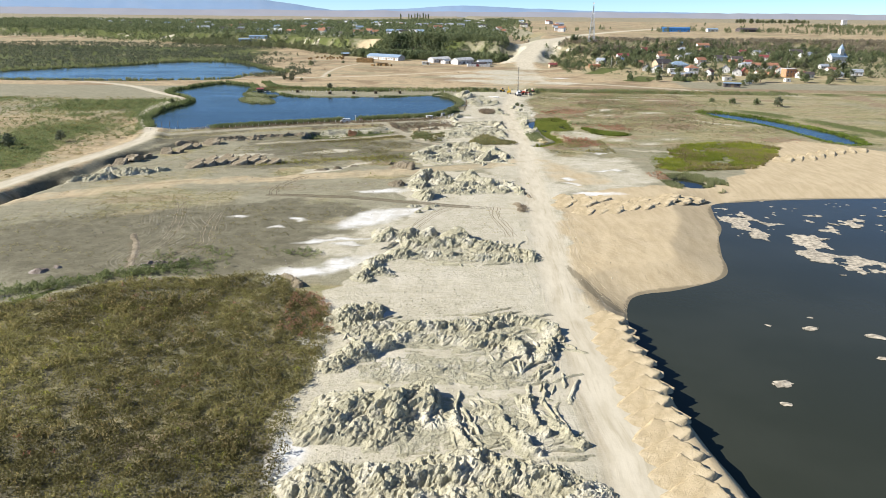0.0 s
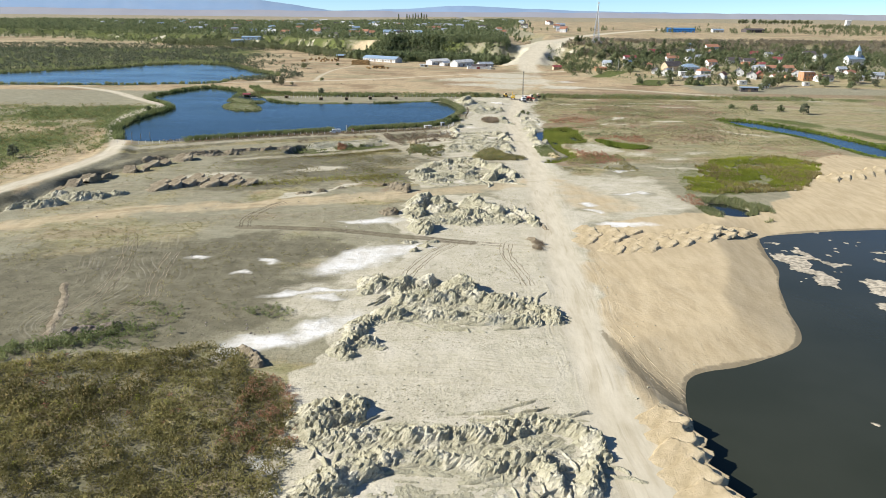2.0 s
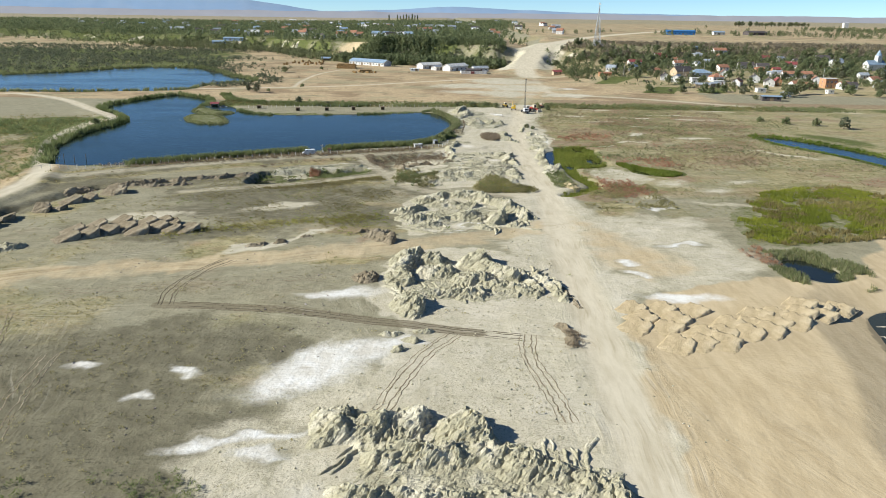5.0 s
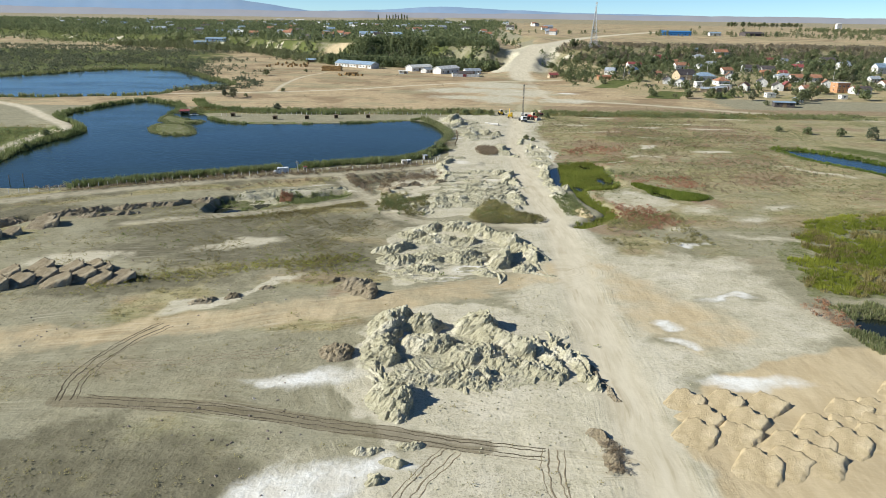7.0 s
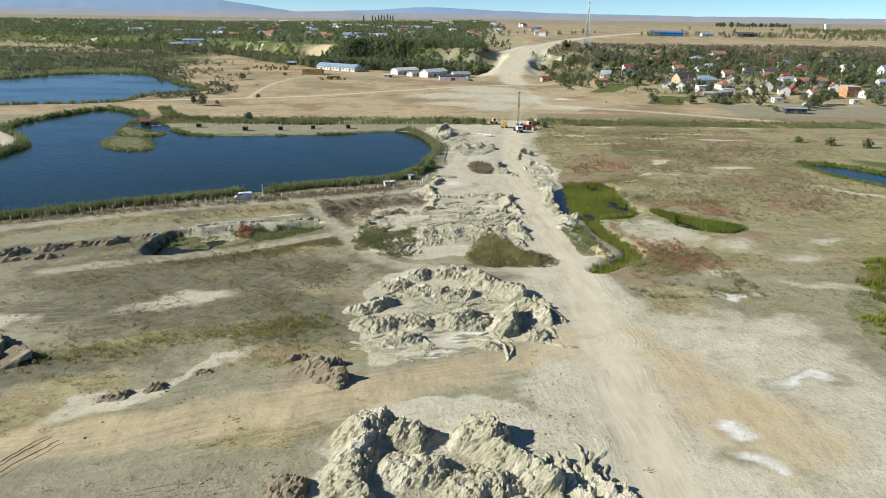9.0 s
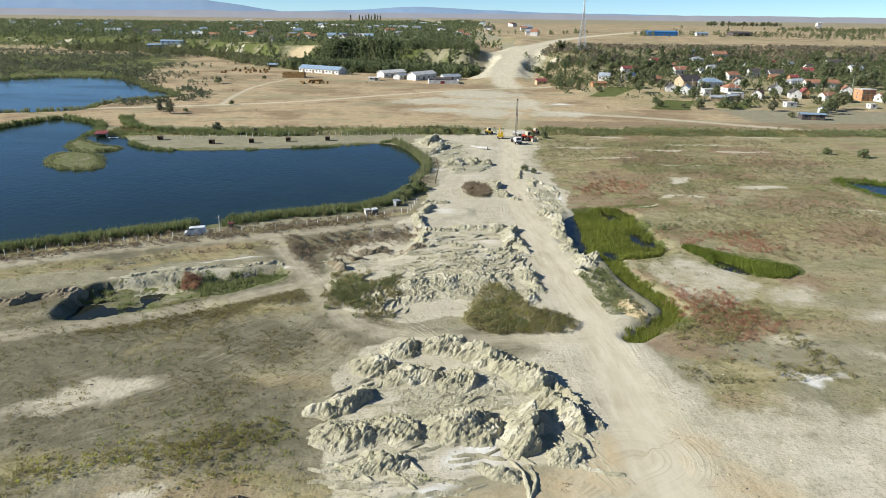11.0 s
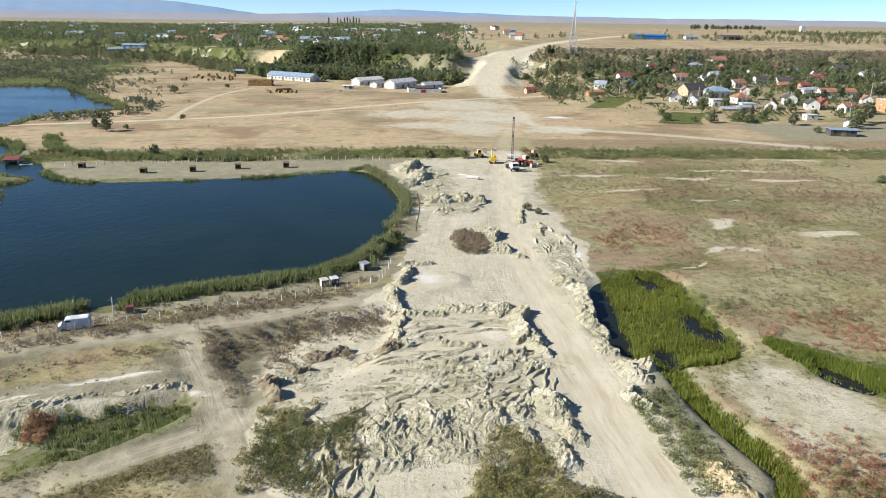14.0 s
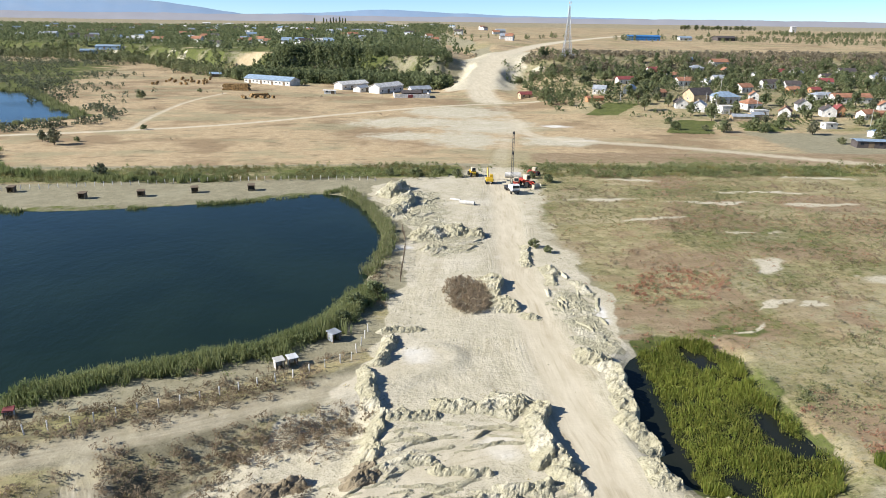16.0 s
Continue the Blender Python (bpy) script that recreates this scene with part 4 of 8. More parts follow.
def heap_meshes(name, lobes, material, step=0.22, rough=1.0, seed=1, grain=(1.0, 1.0)):
    """Dumped earth: lobes (x, y, half length, half width, turn, height) run together under a torn, lumpy surface."""
    reach = max(max(l[2], l[3]) for l in lobes) * 1.15 + 1
    x0, x1 = min(l[0] for l in lobes) - reach, max(l[0] for l in lobes) + reach
    y0, y1 = min(l[1] for l in lobes) - reach, max(l[1] for l in lobes) + reach
    gx, gy = np.arange(x0, x1, step), np.arange(y0, y1, step)
    x, y = np.meshgrid(gx, gy)
    wx = x + rough * (3.0 * (fbm(x, y, 4.2, 2, seed) - 0.5) + 1.3 * (fbm(x, y, 1.1, 3, seed + 4) - 0.5))
    wy = y + rough * (3.0 * (fbm(x, y, 4.2, 2, seed + 9) - 0.5) + 1.3 * (fbm(x, y, 1.1, 3, seed + 5) - 0.5))
    h = np.zeros(x.shape)
    for cx, cy, rx, ry, turn, top in lobes:
        c, s = math.cos(radians(turn)), math.sin(radians(turn))
        u, v = (wx - cx) * c + (wy - cy) * s, -(wx - cx) * s + (wy - cy) * c
        thin = min(rx, ry)
        u, v = np.maximum(np.abs(u) - (rx - thin) * 0.9, 0), np.maximum(np.abs(v) - (ry - thin) * 0.9, 0)
        cone = 0.72 * top * np.clip(1.08 - np.hypot(u, v) / thin, 0, 1)
        h = np.maximum(h, cone) + 0.2 * np.minimum(h, cone)
    form = h
    gx2, gy2 = x * grain[0], y * grain[1]
    lump, crumb = ridged(gx2, gy2, 2.0, 3, seed + 20), ridged(gx2, gy2, 0.8, 2, seed + 30)
    body = np.clip(h / 0.7, 0, 1)
    some = ramp(fbm(x, y, 3.5, 2, seed + 44), 0.3, 0.6)
    torn = clods(wx, wy, 1.15, seed + 40) * some * 0.55 + clods(x, y, 0.55, seed + 41) * 0.34 - 0.26
    h = h * (0.80 + 0.26 * lump * rough) + rough * body * (0.22 * (crumb - 0.6) + 0.16 * (lump - 0.6) + 1.25 * torn)
    h = h + 0.14 * rough * np.round(2.2 * fbm(x, y, 1.7, 1, seed + 50)) * body - 0.17
    keep = h > -0.06
    cells = keep[:-1, :-1] | keep[1:, :-1] | keep[:-1, 1:] | keep[1:, 1:]
    z = sheet_height(x, y) + np.maximum(h, -0.12)
    index = np.arange(x.size).reshape(x.shape)
    quads = np.stack([index[:-1, :-1], index[:-1, 1:], index[1:, 1:], index[1:, :-1]], -1).reshape(-1, 4)
    verts = np.stack([x + 0.78 * form, y, z], -1).reshape(-1, 3)
    out = []
    for got in pieces(cells):
        if len(got) * step * step > 1.2:
            used, back = np.unique(quads[got], return_inverse=True)
            out.append(mesh_from(name, verts[used], back.reshape(-1, 4), material, False))
    return out


def heap(lobes, label, material=CLAY, name="spoil_mound", group="spoil heaps", category="spoil heap", **more):
    for me in heap_meshes(name, lobes, material, **more):
        tagged(new(name, me), label, category, group)


for cx, cy, rx, ry in ((3, 78, 17, 9), (0, 92, 16, 7), (2, 104, 17, 9), (4, 146, 18, 11), (4, 207, 19, 14), (6, 259, 15, 15), (10, 300, 17, 11), (14, 316, 13, 6), (18, 440, 12, 26), (22, 408, 9, 14),
                       (40, 365, 6, 18), (-10, 316, 9, 9), (-45, 306, 12, 8)):
    heap([(cx, cy, rx, ry, 0, 0.36)], "low churned mound of pale clay clods", name="clay_mound", group="churned mounds", category="clay mound", step=0.3, seed=int(cx * 7 + cy) % 211, grain=(0.28, 1.0) if int(cy) % 3 else (0.9, 0.3))
heap([(-13, 65, 5, 5, 0, 2.0), (-7, 66.5, 5, 3.6, 0, 2.2), (-1, 68, 5.5, 3.0, 10, 1.9), (5, 68.5, 5.5, 3.4, -8, 2.0), (11, 67, 5, 3.4, -25, 1.7), (15.5, 64, 4, 4, 0, 1.4), (0, 63, 9, 3, 0, 1.5),
      (-4, 60, 12, 4, 0, 2.0), (10, 61, 8, 3, 0, 1.3)], "long rough ridge of pale grey clay beside the dirt road", seed=11)
heap([(-15, 77.5, 4.5, 4.5, 0, 2.4), (-13, 81.5, 5, 4.5, 20, 3.0), (-8, 81.5, 4.5, 5.0, 0, 3.2), (-3.5, 82.5, 3.2, 4.6, 0, 2.6), (-9.5, 76.5, 6, 4.0, 0, 1.6)], "large lumpy heap of pale clay at the field's edge", seed=23)
heap([(8, 76, 7, 1.2, 115, 1.3), (2, 76.5, 5, 1.1, 105, 1.0), (11.5, 80, 6, 1.2, 100, 1.0), (15.5, 76, 4, 1.4, 120, 0.9)], "low bulldozed windrows of pale clay", rough=0.7, seed=29)
heap([(-13, 96.5, 3.8, 3.2, 40, 2.2), (-10, 99, 3.0, 2.6, 0, 2.3), (-16, 93, 3, 2.6, 0, 1.4)], "small steep clay heap beside the dry field", seed=31)
heap([(-16.5, 111, 3.4, 4.6, 0, 2.2), (-12.5, 112, 3.0, 3.6, 0, 2.0), (-13, 106, 5, 2.6, 0, 1.2), (-5, 106.3, 7, 1.8, -5, 1.4), (4, 107.5, 7, 1.8, 5, 1.3), (12, 109, 6, 1.8, -8, 1.3), (17.5, 105, 1.8, 5.5, 10, 1.5),
      (-3, 101.5, 9, 1.9, -3, 1.3), (7, 101.5, 6, 2.4, 10, 1.4), (12, 99.5, 2, 3.4, 10, 1.5), (16, 98.5, 1.6, 4.5, -12, 1.3)], "broad churned ridge of whitish clay across the work strip", seed=37)
heap([(-13.5, 157, 3.0, 5.2, 0, 2.4), (-9, 156.5, 4.0, 4.6, 0, 3.0), (-4.5, 157.5, 3.2, 4.0, 0, 3.0), (2, 155.5, 3.6, 4.6, 20, 3.4), (-3, 150.8, 7, 3.0, -5, 2.1), (6, 150, 6, 3.4, -20, 2.2), (12, 147.5, 6, 3.0, -22, 1.7),
      (18, 144, 2.4, 5, 10, 1.2), (9, 141.5, 8, 3.2, -5, 1.4), (-2, 143.2, 6, 2.6, 0, 1.2), (-9.5, 143.5, 4.0, 2.6, 15, 1.7)], "high rugged double ridge of pale clay", seed=41)
heap([(-14, 138, 2.8, 6, -15, 1.4), (-15.5, 131, 2.6, 5, 0, 1.2), (-12, 132.5, 2.4, 3, 0, 1.4)], "worn clay heap with a dark hollow beside it", seed=43)
heap([(-6.9, 218, 3, 6.5, -10, 3.17), (-2.4, 218.5, 4.5, 3.5, -20, 2.82), (-7.9, 209.5, 2.6, 5.5, -5, 2.29), (-0.4, 211.5, 4.5, 4, 0, 2.29), (7.1, 217.5, 3.6, 4.8, 0, 3.52), (10.6, 211.5, 6.5, 2.8, -48, 2.82), (6.1, 208, 5, 4, 0, 2.11),
      (13.6, 203.5, 7, 2.4, -12, 1.32), (1.6, 201.2, 9, 2.6, 0, 1.32)], "tallest mound of pale grey clay with a steep shaded side", seed=47)
heap([(14, 209, 1.2, 6, 8, 1.0), (17, 208, 1.1, 7, 8, 1.0), (20, 206, 1.1, 7.5, 8, 1.1), (21.6, 203, 1.0, 7, 5, 1.0)], "row of bulldozed clay windrows beside the road", rough=0.8, seed=53)
heap([(-5.7, 195, 2.6, 4.6, 8, 2.72), (-4.9, 192, 2.2, 2.6, 0, 1.7)], "steep dark-shaded clay heap", seed=59)
heap([(-14.6, 208.5, 2.2, 2.8, 0, 1.6)], "small brown earth heap by white salt", CLAY_DARK, seed=61)
heap([(20, 186.5, 1.4, 2.8, 20, 0.8), (20.8, 181.5, 1.6, 2.6, 0, 0.8), (23.5, 200, 0.8, 6, 6, 0.5)], "low weedy berm beside the road", CLAY_DARK, rough=0.7, seed=63)
heap([(-4.5, 181, 1.6, 1.3, 0, 1.2), (-6.2, 177.5, 1.3, 1.2, 0, 1.3), (-7.5, 184, 2.2, 1.0, 0, 0.8), (-3, 184.5, 1.3, 1.0, 0, 0.8)], "scattered clay lumps on white salt crust", seed=67)
heap([(-4.7, 269, 3.2, 4, 20, 2.07), (0.3, 274.5, 4, 3.6, 10, 2.52), (6.3, 275, 4, 3.2, -10, 2.61), (11.25, 271.5, 5, 2.6, -38, 2.7), (16.75, 264.5, 5.5, 2.3, -52, 2.52), (19.75, 256, 5.5, 1.9, -75, 1.98), (1.3, 265.5, 5, 3, 0, 1.8), (7.25, 264, 3.4, 2.6, 0, 1.8),
      (-6.7, 259.5, 4.2, 2.4, 20, 1.62), (-9.7, 257.5, 3, 1.8, 0, 1.17)], "curved rampart of pale clay round a basin", seed=71)
heap([(-6.5, 251, 4.6, 3.6, 0, 1.62), (-1, 252.5, 4.5, 3.4, 0, 2.07), (7, 252.5, 4.6, 4.2, 0, 2.88), (13.95, 251.5, 2.2, 5.5, -8, 2.7), (18.45, 246.5, 2.5, 2.5, 0, 1.44), (-2.5, 245.5, 3.2, 2.4, 0, 1.44), (10.45, 243.5, 3.2, 1.6, 0, 0.9)],
     "group of steep pale clay heaps streaked with white", seed=73)
heap([(17.5, 268, 6.5, 1.0, -55, 0.9), (20, 262.5, 7, 1.0, -60, 0.9), (22.6, 257, 7, 1.0, -66, 0.8)], "curved low clay windrows pushed up by a bulldozer", rough=0.7, seed=79)
heap([(-14.5, 235.5, 3.8, 3.0, -15, 2.2), (-12.2, 232.5, 2.8, 2.6, 0, 2.0), (-18.5, 239, 1.6, 1.0, 0, 0.8)], "brown earth heap with a shaded flank", CLAY_DARK, seed=83)
heap([(2.5, 301.5, 5, 4.6, 0, 1.36), (8, 302, 4.5, 4.8, 0, 1.77), (14, 303.5, 4.5, 4, 0, 1.9), (19.5, 304, 3.4, 3, 0, 1.5), (24, 305.5, 2.8, 4.6, 20, 1.9), (25.5, 299, 2.4, 4, 0, 1.09), (22.5, 294, 3, 4, 0, 1.09), (10, 295.5, 4, 2.2, 0, 0.82),
      (2, 293.5, 4, 2, 0, 0.88), (19, 298, 2, 3, 0, 1.09)], "wide churned bank of white-grey clay heaps", rough=0.75, seed=89)
heap([(-4, 299, 1.0, 5, 8, 0.7), (-1.5, 299, 1.0, 5, 8, 0.7), (-7, 297, 1.2, 4.5, 15, 0.6)], "curved tyre-churned clay ridges", rough=0.7, seed=97)
heap([(5.2, 333, 1.6, 6.5, -8, 1.2), (4.6, 343, 1.5, 6, 6, 1.36), (6.6, 354, 1.5, 6.5, -10, 1.28), (10, 361.5, 4.5, 1.3, 8, 0.88)], "narrow winding rampart of clay with a shaded flank", rough=0.8, seed=101)
heap([(8.5, 336.5, 5, 1.6, -8, 0.94), (16.5, 338, 5, 1.8, -6, 1.15), (22, 338, 3.6, 3.4, 0, 1.73), (24.7, 331, 1.9, 7.5, -8, 2.02), (25.8, 323, 1.5, 5, 0, 1.44)], "big wedge-shaped clay mound with a steep dark side", rough=0.8, seed=103)
heap([(8, 326, 4, 1.2, 12, 0.8), (14, 324.2, 4, 1.1, -6, 0.88), (20.5, 320.5, 4, 1.5, 0, 1.12), (16, 319, 4.5, 1.2, -4, 0.8), (24, 317, 2.5, 1.5, 0, 0.8)], "low broken clay ridges round a white basin", rough=0.8, seed=105)
for k in range(6):
    heap([(11 + 2.0 * math.sin(k * 2.1), 309.5 + 1.75 * k, 8.5, 0.65, -3 + 3 * math.sin(k * 1.3), 0.75)], "long low clay windrow pushed across the strip", rough=0.6, seed=401 + k)
heap([(3, 324.5, 2.6, 2.8, 0, 1.4), (-6, 324, 4, 1.6, 30, 0.9), (-9.5, 319, 3, 1.4, 20, 0.9), (-13, 313, 1.2, 5, 25, 1.3)], "weathered clay bank along the side road", CLAY_DARK, seed=103)
heap([(37.5, 350, 2.6, 3.4, 20, 1.36), (38.5, 344.5, 2, 4, 0, 1.87), (38.2, 337.5, 1.7, 4.5, 6, 1.87), (37.4, 330, 1.6, 4.8, 4, 1.7), (36.5, 322, 1.8, 4, 10, 1.19)], "long steep clay bank beside the reed pond", rough=0.85, seed=107)
heap([(37, 314, 2.2, 3.6, 20, 1.5), (40, 315.5, 2.4, 2.2, 0, 1.8), (36, 306, 1.4, 4.5, 8, 0.9)], "broken clay bank by the ditch", seed=109)
heap([(11, 457, 4.4, 8, -12, 3.4), (14, 445, 3.4, 8, -8, 2.8), (10.5, 436, 3, 5, 0, 2.0)], "big pale spoil heap at the pond corner", seed=113)
heap([(18, 414, 4, 5, 0, 2.2), (24, 416, 4.6, 5, 0, 2.8), (28.5, 413, 2.6, 4, 0, 1.8), (19, 404, 3, 3, 0, 1.0)], "light clay heap beside the road", seed=127)
heap([(27.5, 381, 2.0, 5.5, 8, 2.2), (28, 371.5, 2.8, 4.0, 0, 1.8), (31, 366, 2.0, 2.0, 0, 0.8)], "steep clay heap behind a dry bush", seed=131)
heap([(38, 398, 1.6, 8, -8, 0.8), (40, 386, 1.8, 7, -12, 0.8), (44, 378, 1.8, 5, 0, 0.7)], "low clay verge along the road", rough=0.8, seed=137)
heap([(39.6, 288.5, 2.4, 4.6, 10, 1.2)], "rounded earth mound beside the ditch", SAND, rough=0.5, seed=139)
heap([(-46, 307.2, 7, 0.8, 18, 0.55), (-35, 310.2, 7, 0.8, 14, 0.55), (-26.5, 313, 4, 0.8, 14, 0.5)], "crumbling white-topped bank above the pit", seed=149)
heap([(-106, 213, 5, 3.4, 30, 2.2), (-101, 221, 5, 3.6, 30, 2.4), (-107, 223, 4, 3, 0, 1.9), (-96, 222, 4, 3, 10, 1.8), (-92, 226, 3.5, 2.6, 0, 1.4), (-113, 213, 3.5, 5, 0, 1.6)], "cluster of pale heaps below the western road", seed=151)
heap([(-88, 286, 9, 2.4, 22, 1.3), (-73, 293, 9, 2.2, 22, 1.3), (-62, 297, 6, 2.0, 20, 1.2), (-100, 279, 7, 2.4, 25, 1.4), (-80, 284, 8, 1.6, 18, 0.9)], "long dumped earth bank along the dyke road", CLAY_DARK, step=0.4, seed=157)
heap([(-40, 228.5, 2.6, 1.5, 35, 0.9), (-36, 231.5, 2.0, 1.4, 30, 1.0), (-30, 235.5, 1.6, 1.0, 30, 0.7)], "row of small brown earth heaps", CLAY_DARK, seed=163)
heap([(-59, 135.5, 4, 1.4, 25, 0.9), (-55, 138, 2.2, 1.3, 20, 0.9), (-63, 132, 2, 1, 0, 0.6)], "dumped rubble and rubbish beside green weeds", RUBBLE, name="rubble_mound", group="rubble heaps", step=0.22, rough=0.7, seed=167)
heap([(-80.5, 132, 2, 1.6, 0, 0.9), (-78, 134.5, 1.6, 1.2, 0, 0.7)], "small grey rubble heap on gravel", RUBBLE, name="rubble_mound", group="rubble heaps", step=0.22, rough=0.7, seed=173)
heap([(-29.5, 127.5, 0.9, 5, 32, 1.2)], "narrow earth bank casting a dark shadow", CLAY_DARK, rough=0.6, seed=179)


# tipped lorry loads, each a heap of its own
rng = random.Random(5)


def load_mesh(seed, long, wide, top, material):
    n = 30
    u = np.linspace(-1, 1, n)
    a, b = np.meshgrid(u, u)
    wob = 0.28 * (fbm(a * 2 + seed * 7, b * 2, 0.8, 2, seed) - 0.5)
    r = np.maximum(np.sqrt(a * a + b * b) + wob, 0)
    h = top * np.clip(2.4 * (1 - np.abs(b + wob) ** 2.5), 0, 1) * np.clip((a + 1) / 1.6 + 0.6 * wob, 0, 1) + 0.10 * (fbm(a * 6, b * 6, 1.2, 2, seed + 3) - 0.5) * np.clip(1.2 - r, 0, 1) - 0.10
    h = np.where(a > 0.55 + wob, h * np.clip((0.70 + wob - a) / 0.14, 0, 1) - 0.05, h)
    verts = np.stack([a * long + 0.5 * np.maximum(h, 0), b * wide, np.maximum(h, -0.25)], -1).reshape(-1, 3)
    index = np.arange(n * n).reshape(n, n)
    quads = np.stack([index[:-1, :-1], index[:-1, 1:], index[1:, 1:], index[1:, :-1]], -1).reshape(-1, 4)
    keep = ((r < 1.3) & (h > -0.2)).ravel()[quads].all(1)
    used, back = np.unique(quads[keep], return_inverse=True)
    return mesh_from("heap", verts[used], back.reshape(-1, 4), material, True)


def load(meshes, name, x, y, turn, size, label, group):
    ob = new(name, rng.choice(meshes))
    ob.matrix_world = pose(x, y, z_at(x, y) - 0.05, 0, 0, turn) @ Matrix.Diagonal((size, size, size * rng.uniform(0.85, 1.1), 1))
    return tagged(ob, label, "heap", group)


sand_loads = [load_mesh(s, 4.0, 2.7, 0.85, SAND) for s in (3, 8, 13, 21)]
brown_loads = [load_mesh(s, 3.0, 2.4, 1.9, CLAY_DARK) for s in (4, 9, 15)]
for k in range(14):
    y = 60 + k * 3.9
    load(sand_loads, "sand_mound", 27.6 - 0.015 * k + rng.uniform(-0.4, 0.4), y, 40 + rng.uniform(-12, 12), 1.05, "tipped heap of yellow sand on the pond bank", "sand heaps on the pond bank")
HEAP_LANE = [(27, 178), (32.8, 182.2), (47.4, 191), (65, 201.2), (80, 206)]
for row, (x0, x1, y, lean) in enumerate(((33.5, 47, 180.2, 0.05), (38, 55, 183.6, 0.1), (44, 62, 187.2, 0.12), (50, 68, 191, 0.14), (56, 72, 195, 0.15))):
    x = x0
    while x < x1:
        if line_distance(x, y + lean * (x - x0), HEAP_LANE, 20) > 2.6:
            load(sand_loads, "sand_mound", x, y + lean * (x - x0) + rng.uniform(-0.3, 0.3), 42 + rng.uniform(-9, 9), 1.0, "tipped heap of yellow sand in close rows", "sand heaps in rows")
        x += rng.uniform(3.5, 4.2)
for x, y in ((33.6, 194.4), (38.6, 194.2), (43.8, 193.6), (34.2, 190.4), (39.6, 189.6), (32.4, 187), (37, 186.3)):
    load(sand_loads, "sand_mound", x, y, 42 + rng.uniform(-12, 12), 0.95, "tipped heap of yellow sand beside white salt", "sand heaps in rows")
for k in range(8):
    load(sand_loads, "sand_mound", 122 + 5.5 * k, 252 + 3.2 * k + rng.uniform(-1, 1), 60, 1.3, "tipped sand heap along the eastern bank", "sand heaps on the eastern bank")
for x, y in ((-83, 231.5), (-79.5, 234), (-76.6, 236.6), (-73.6, 239.4), (-69.5, 237.2), (-66.5, 240), (-62.6, 238.4), (-59, 238.8), (-80.6, 240), (-75.9, 243.6), (-70.2, 243.4), (-67, 244.5), (-64.2, 242.6), (-84, 236.5)):
    load(brown_loads, "earth_mound", x, y, 40 + rng.uniform(-25, 25), 1.05, "tipped heap of grey-brown earth in a double row", "earth heaps in a double row")

for k in range(16):
    x, y = -114 + 1.5 * k + rng.uniform(-2, 2), 226 + 3.4 * k + rng.uniform(-3, 3)
    load(brown_loads, "earth_mound", x, y, 40 + rng.uniform(-60, 60), rng.uniform(0.6, 1.2), "tipped heap of brown earth below the western road", "earth heaps by the western road")

# wheel tracks and dozer marks: thin berms of churned clay
def berm(points, half, top, seed, lift=0.0):
    """One low, uneven ridge of earth along a line: vertices and quads."""
    pts = np.array(points, float)
    seg = np.hypot(*np.diff(pts, axis=0).T)
    s = np.concatenate([[0], np.cumsum(seg)])
    u = np.linspace(0, s[-1], max(4, int(s[-1] / 0.45)))
    x, y = np.interp(u, s, pts[:, 0]), np.interp(u, s, pts[:, 1])
    tx, ty = np.gradient(x), np.gradient(y)
    k = np.hypot(tx, ty)
    nx, ny = -ty / k, tx / k
    sway = 0.5 * (fbm(u, u * 0 + seed, 3.0, 2, seed) - 0.5) + 0.35 * (fbm(u, u * 0 + seed, 0.8, 1, seed + 1) - 0.5)
    x, y = x + nx * sway, y + ny * sway
    h = top * np.clip(1.7 * fbm(u, u * 0 + seed, 1.1, 2, seed + 2) - 0.1, 0, 1.2) * np.minimum(1, np.minimum(u, u[-1] - u) / 0.8)
    w = half * (0.7 + 0.6 * fbm(u, u * 0 + seed, 1.5, 1, seed + 3))
    rows = []
    for off, up in ((-1.0, -0.06), (-0.3, 0.75), (0.15, 1.0), (0.45, 0.45), (1.0, -0.06)):
        px, py = x + nx * w * off + 0.4 * h * max(up, 0), y + ny * w * off
        rows.append(np.stack([px, py, sheet_height(px, py) + (lift + h * up if up > 0 else up)], -1))
    n = len(u)
    i = np.arange(n - 1)
    quads = np.concatenate([np.stack([i + r * n, i + 1 + r * n, i + 1 + (r + 1) * n, i + (r + 1) * n], -1) for r in range(4)])
    return np.concatenate(rows), quads


def berms(name, lines, label, category, material=CLAY, seed=1, half=0.36, top=0.32, lift=0.05):
    verts, quads, base = [], [], 0
    for k, line in enumerate(lines):
        v, q = berm(line, half * (0.7 + 0.6 * ((k * 37) % 10) / 10), top * (0.6 + 0.8 * ((k * 53) % 10) / 10), seed + 5 * k, lift)
        verts.append(v), quads.append(q + base)
        base += len(v)
    tagged(new(name, mesh_from(name, np.concatenate(verts), np.concatenate(quads), material, True)), label, category, kind="stuff")


def churn(cx, cy, rx, ry, turn, count, seed, long=(2.5, 8.0)):
    """Short curved dozer marks, all much the same way, over an oval."""
    r, out = random.Random(seed), []
    while len(out) < count:
        a, d = r.uniform(0, 2 * math.pi), math.sqrt(r.random())
        x, y = cx + rx * d * math.cos(a), cy + ry * d * math.sin(a)
        t, bend, length = radians(turn + r.gauss(0, 11)), r.uniform(-0.12, 0.12), r.uniform(*long)
        line = [(x, y)]
        for _ in range(max(3, int(length / 0.9))):
            t += bend
            x, y = x + 0.9 * math.cos(t), y + 0.9 * math.sin(t)
            line.append((x, y))
        out.append(line)
    return out


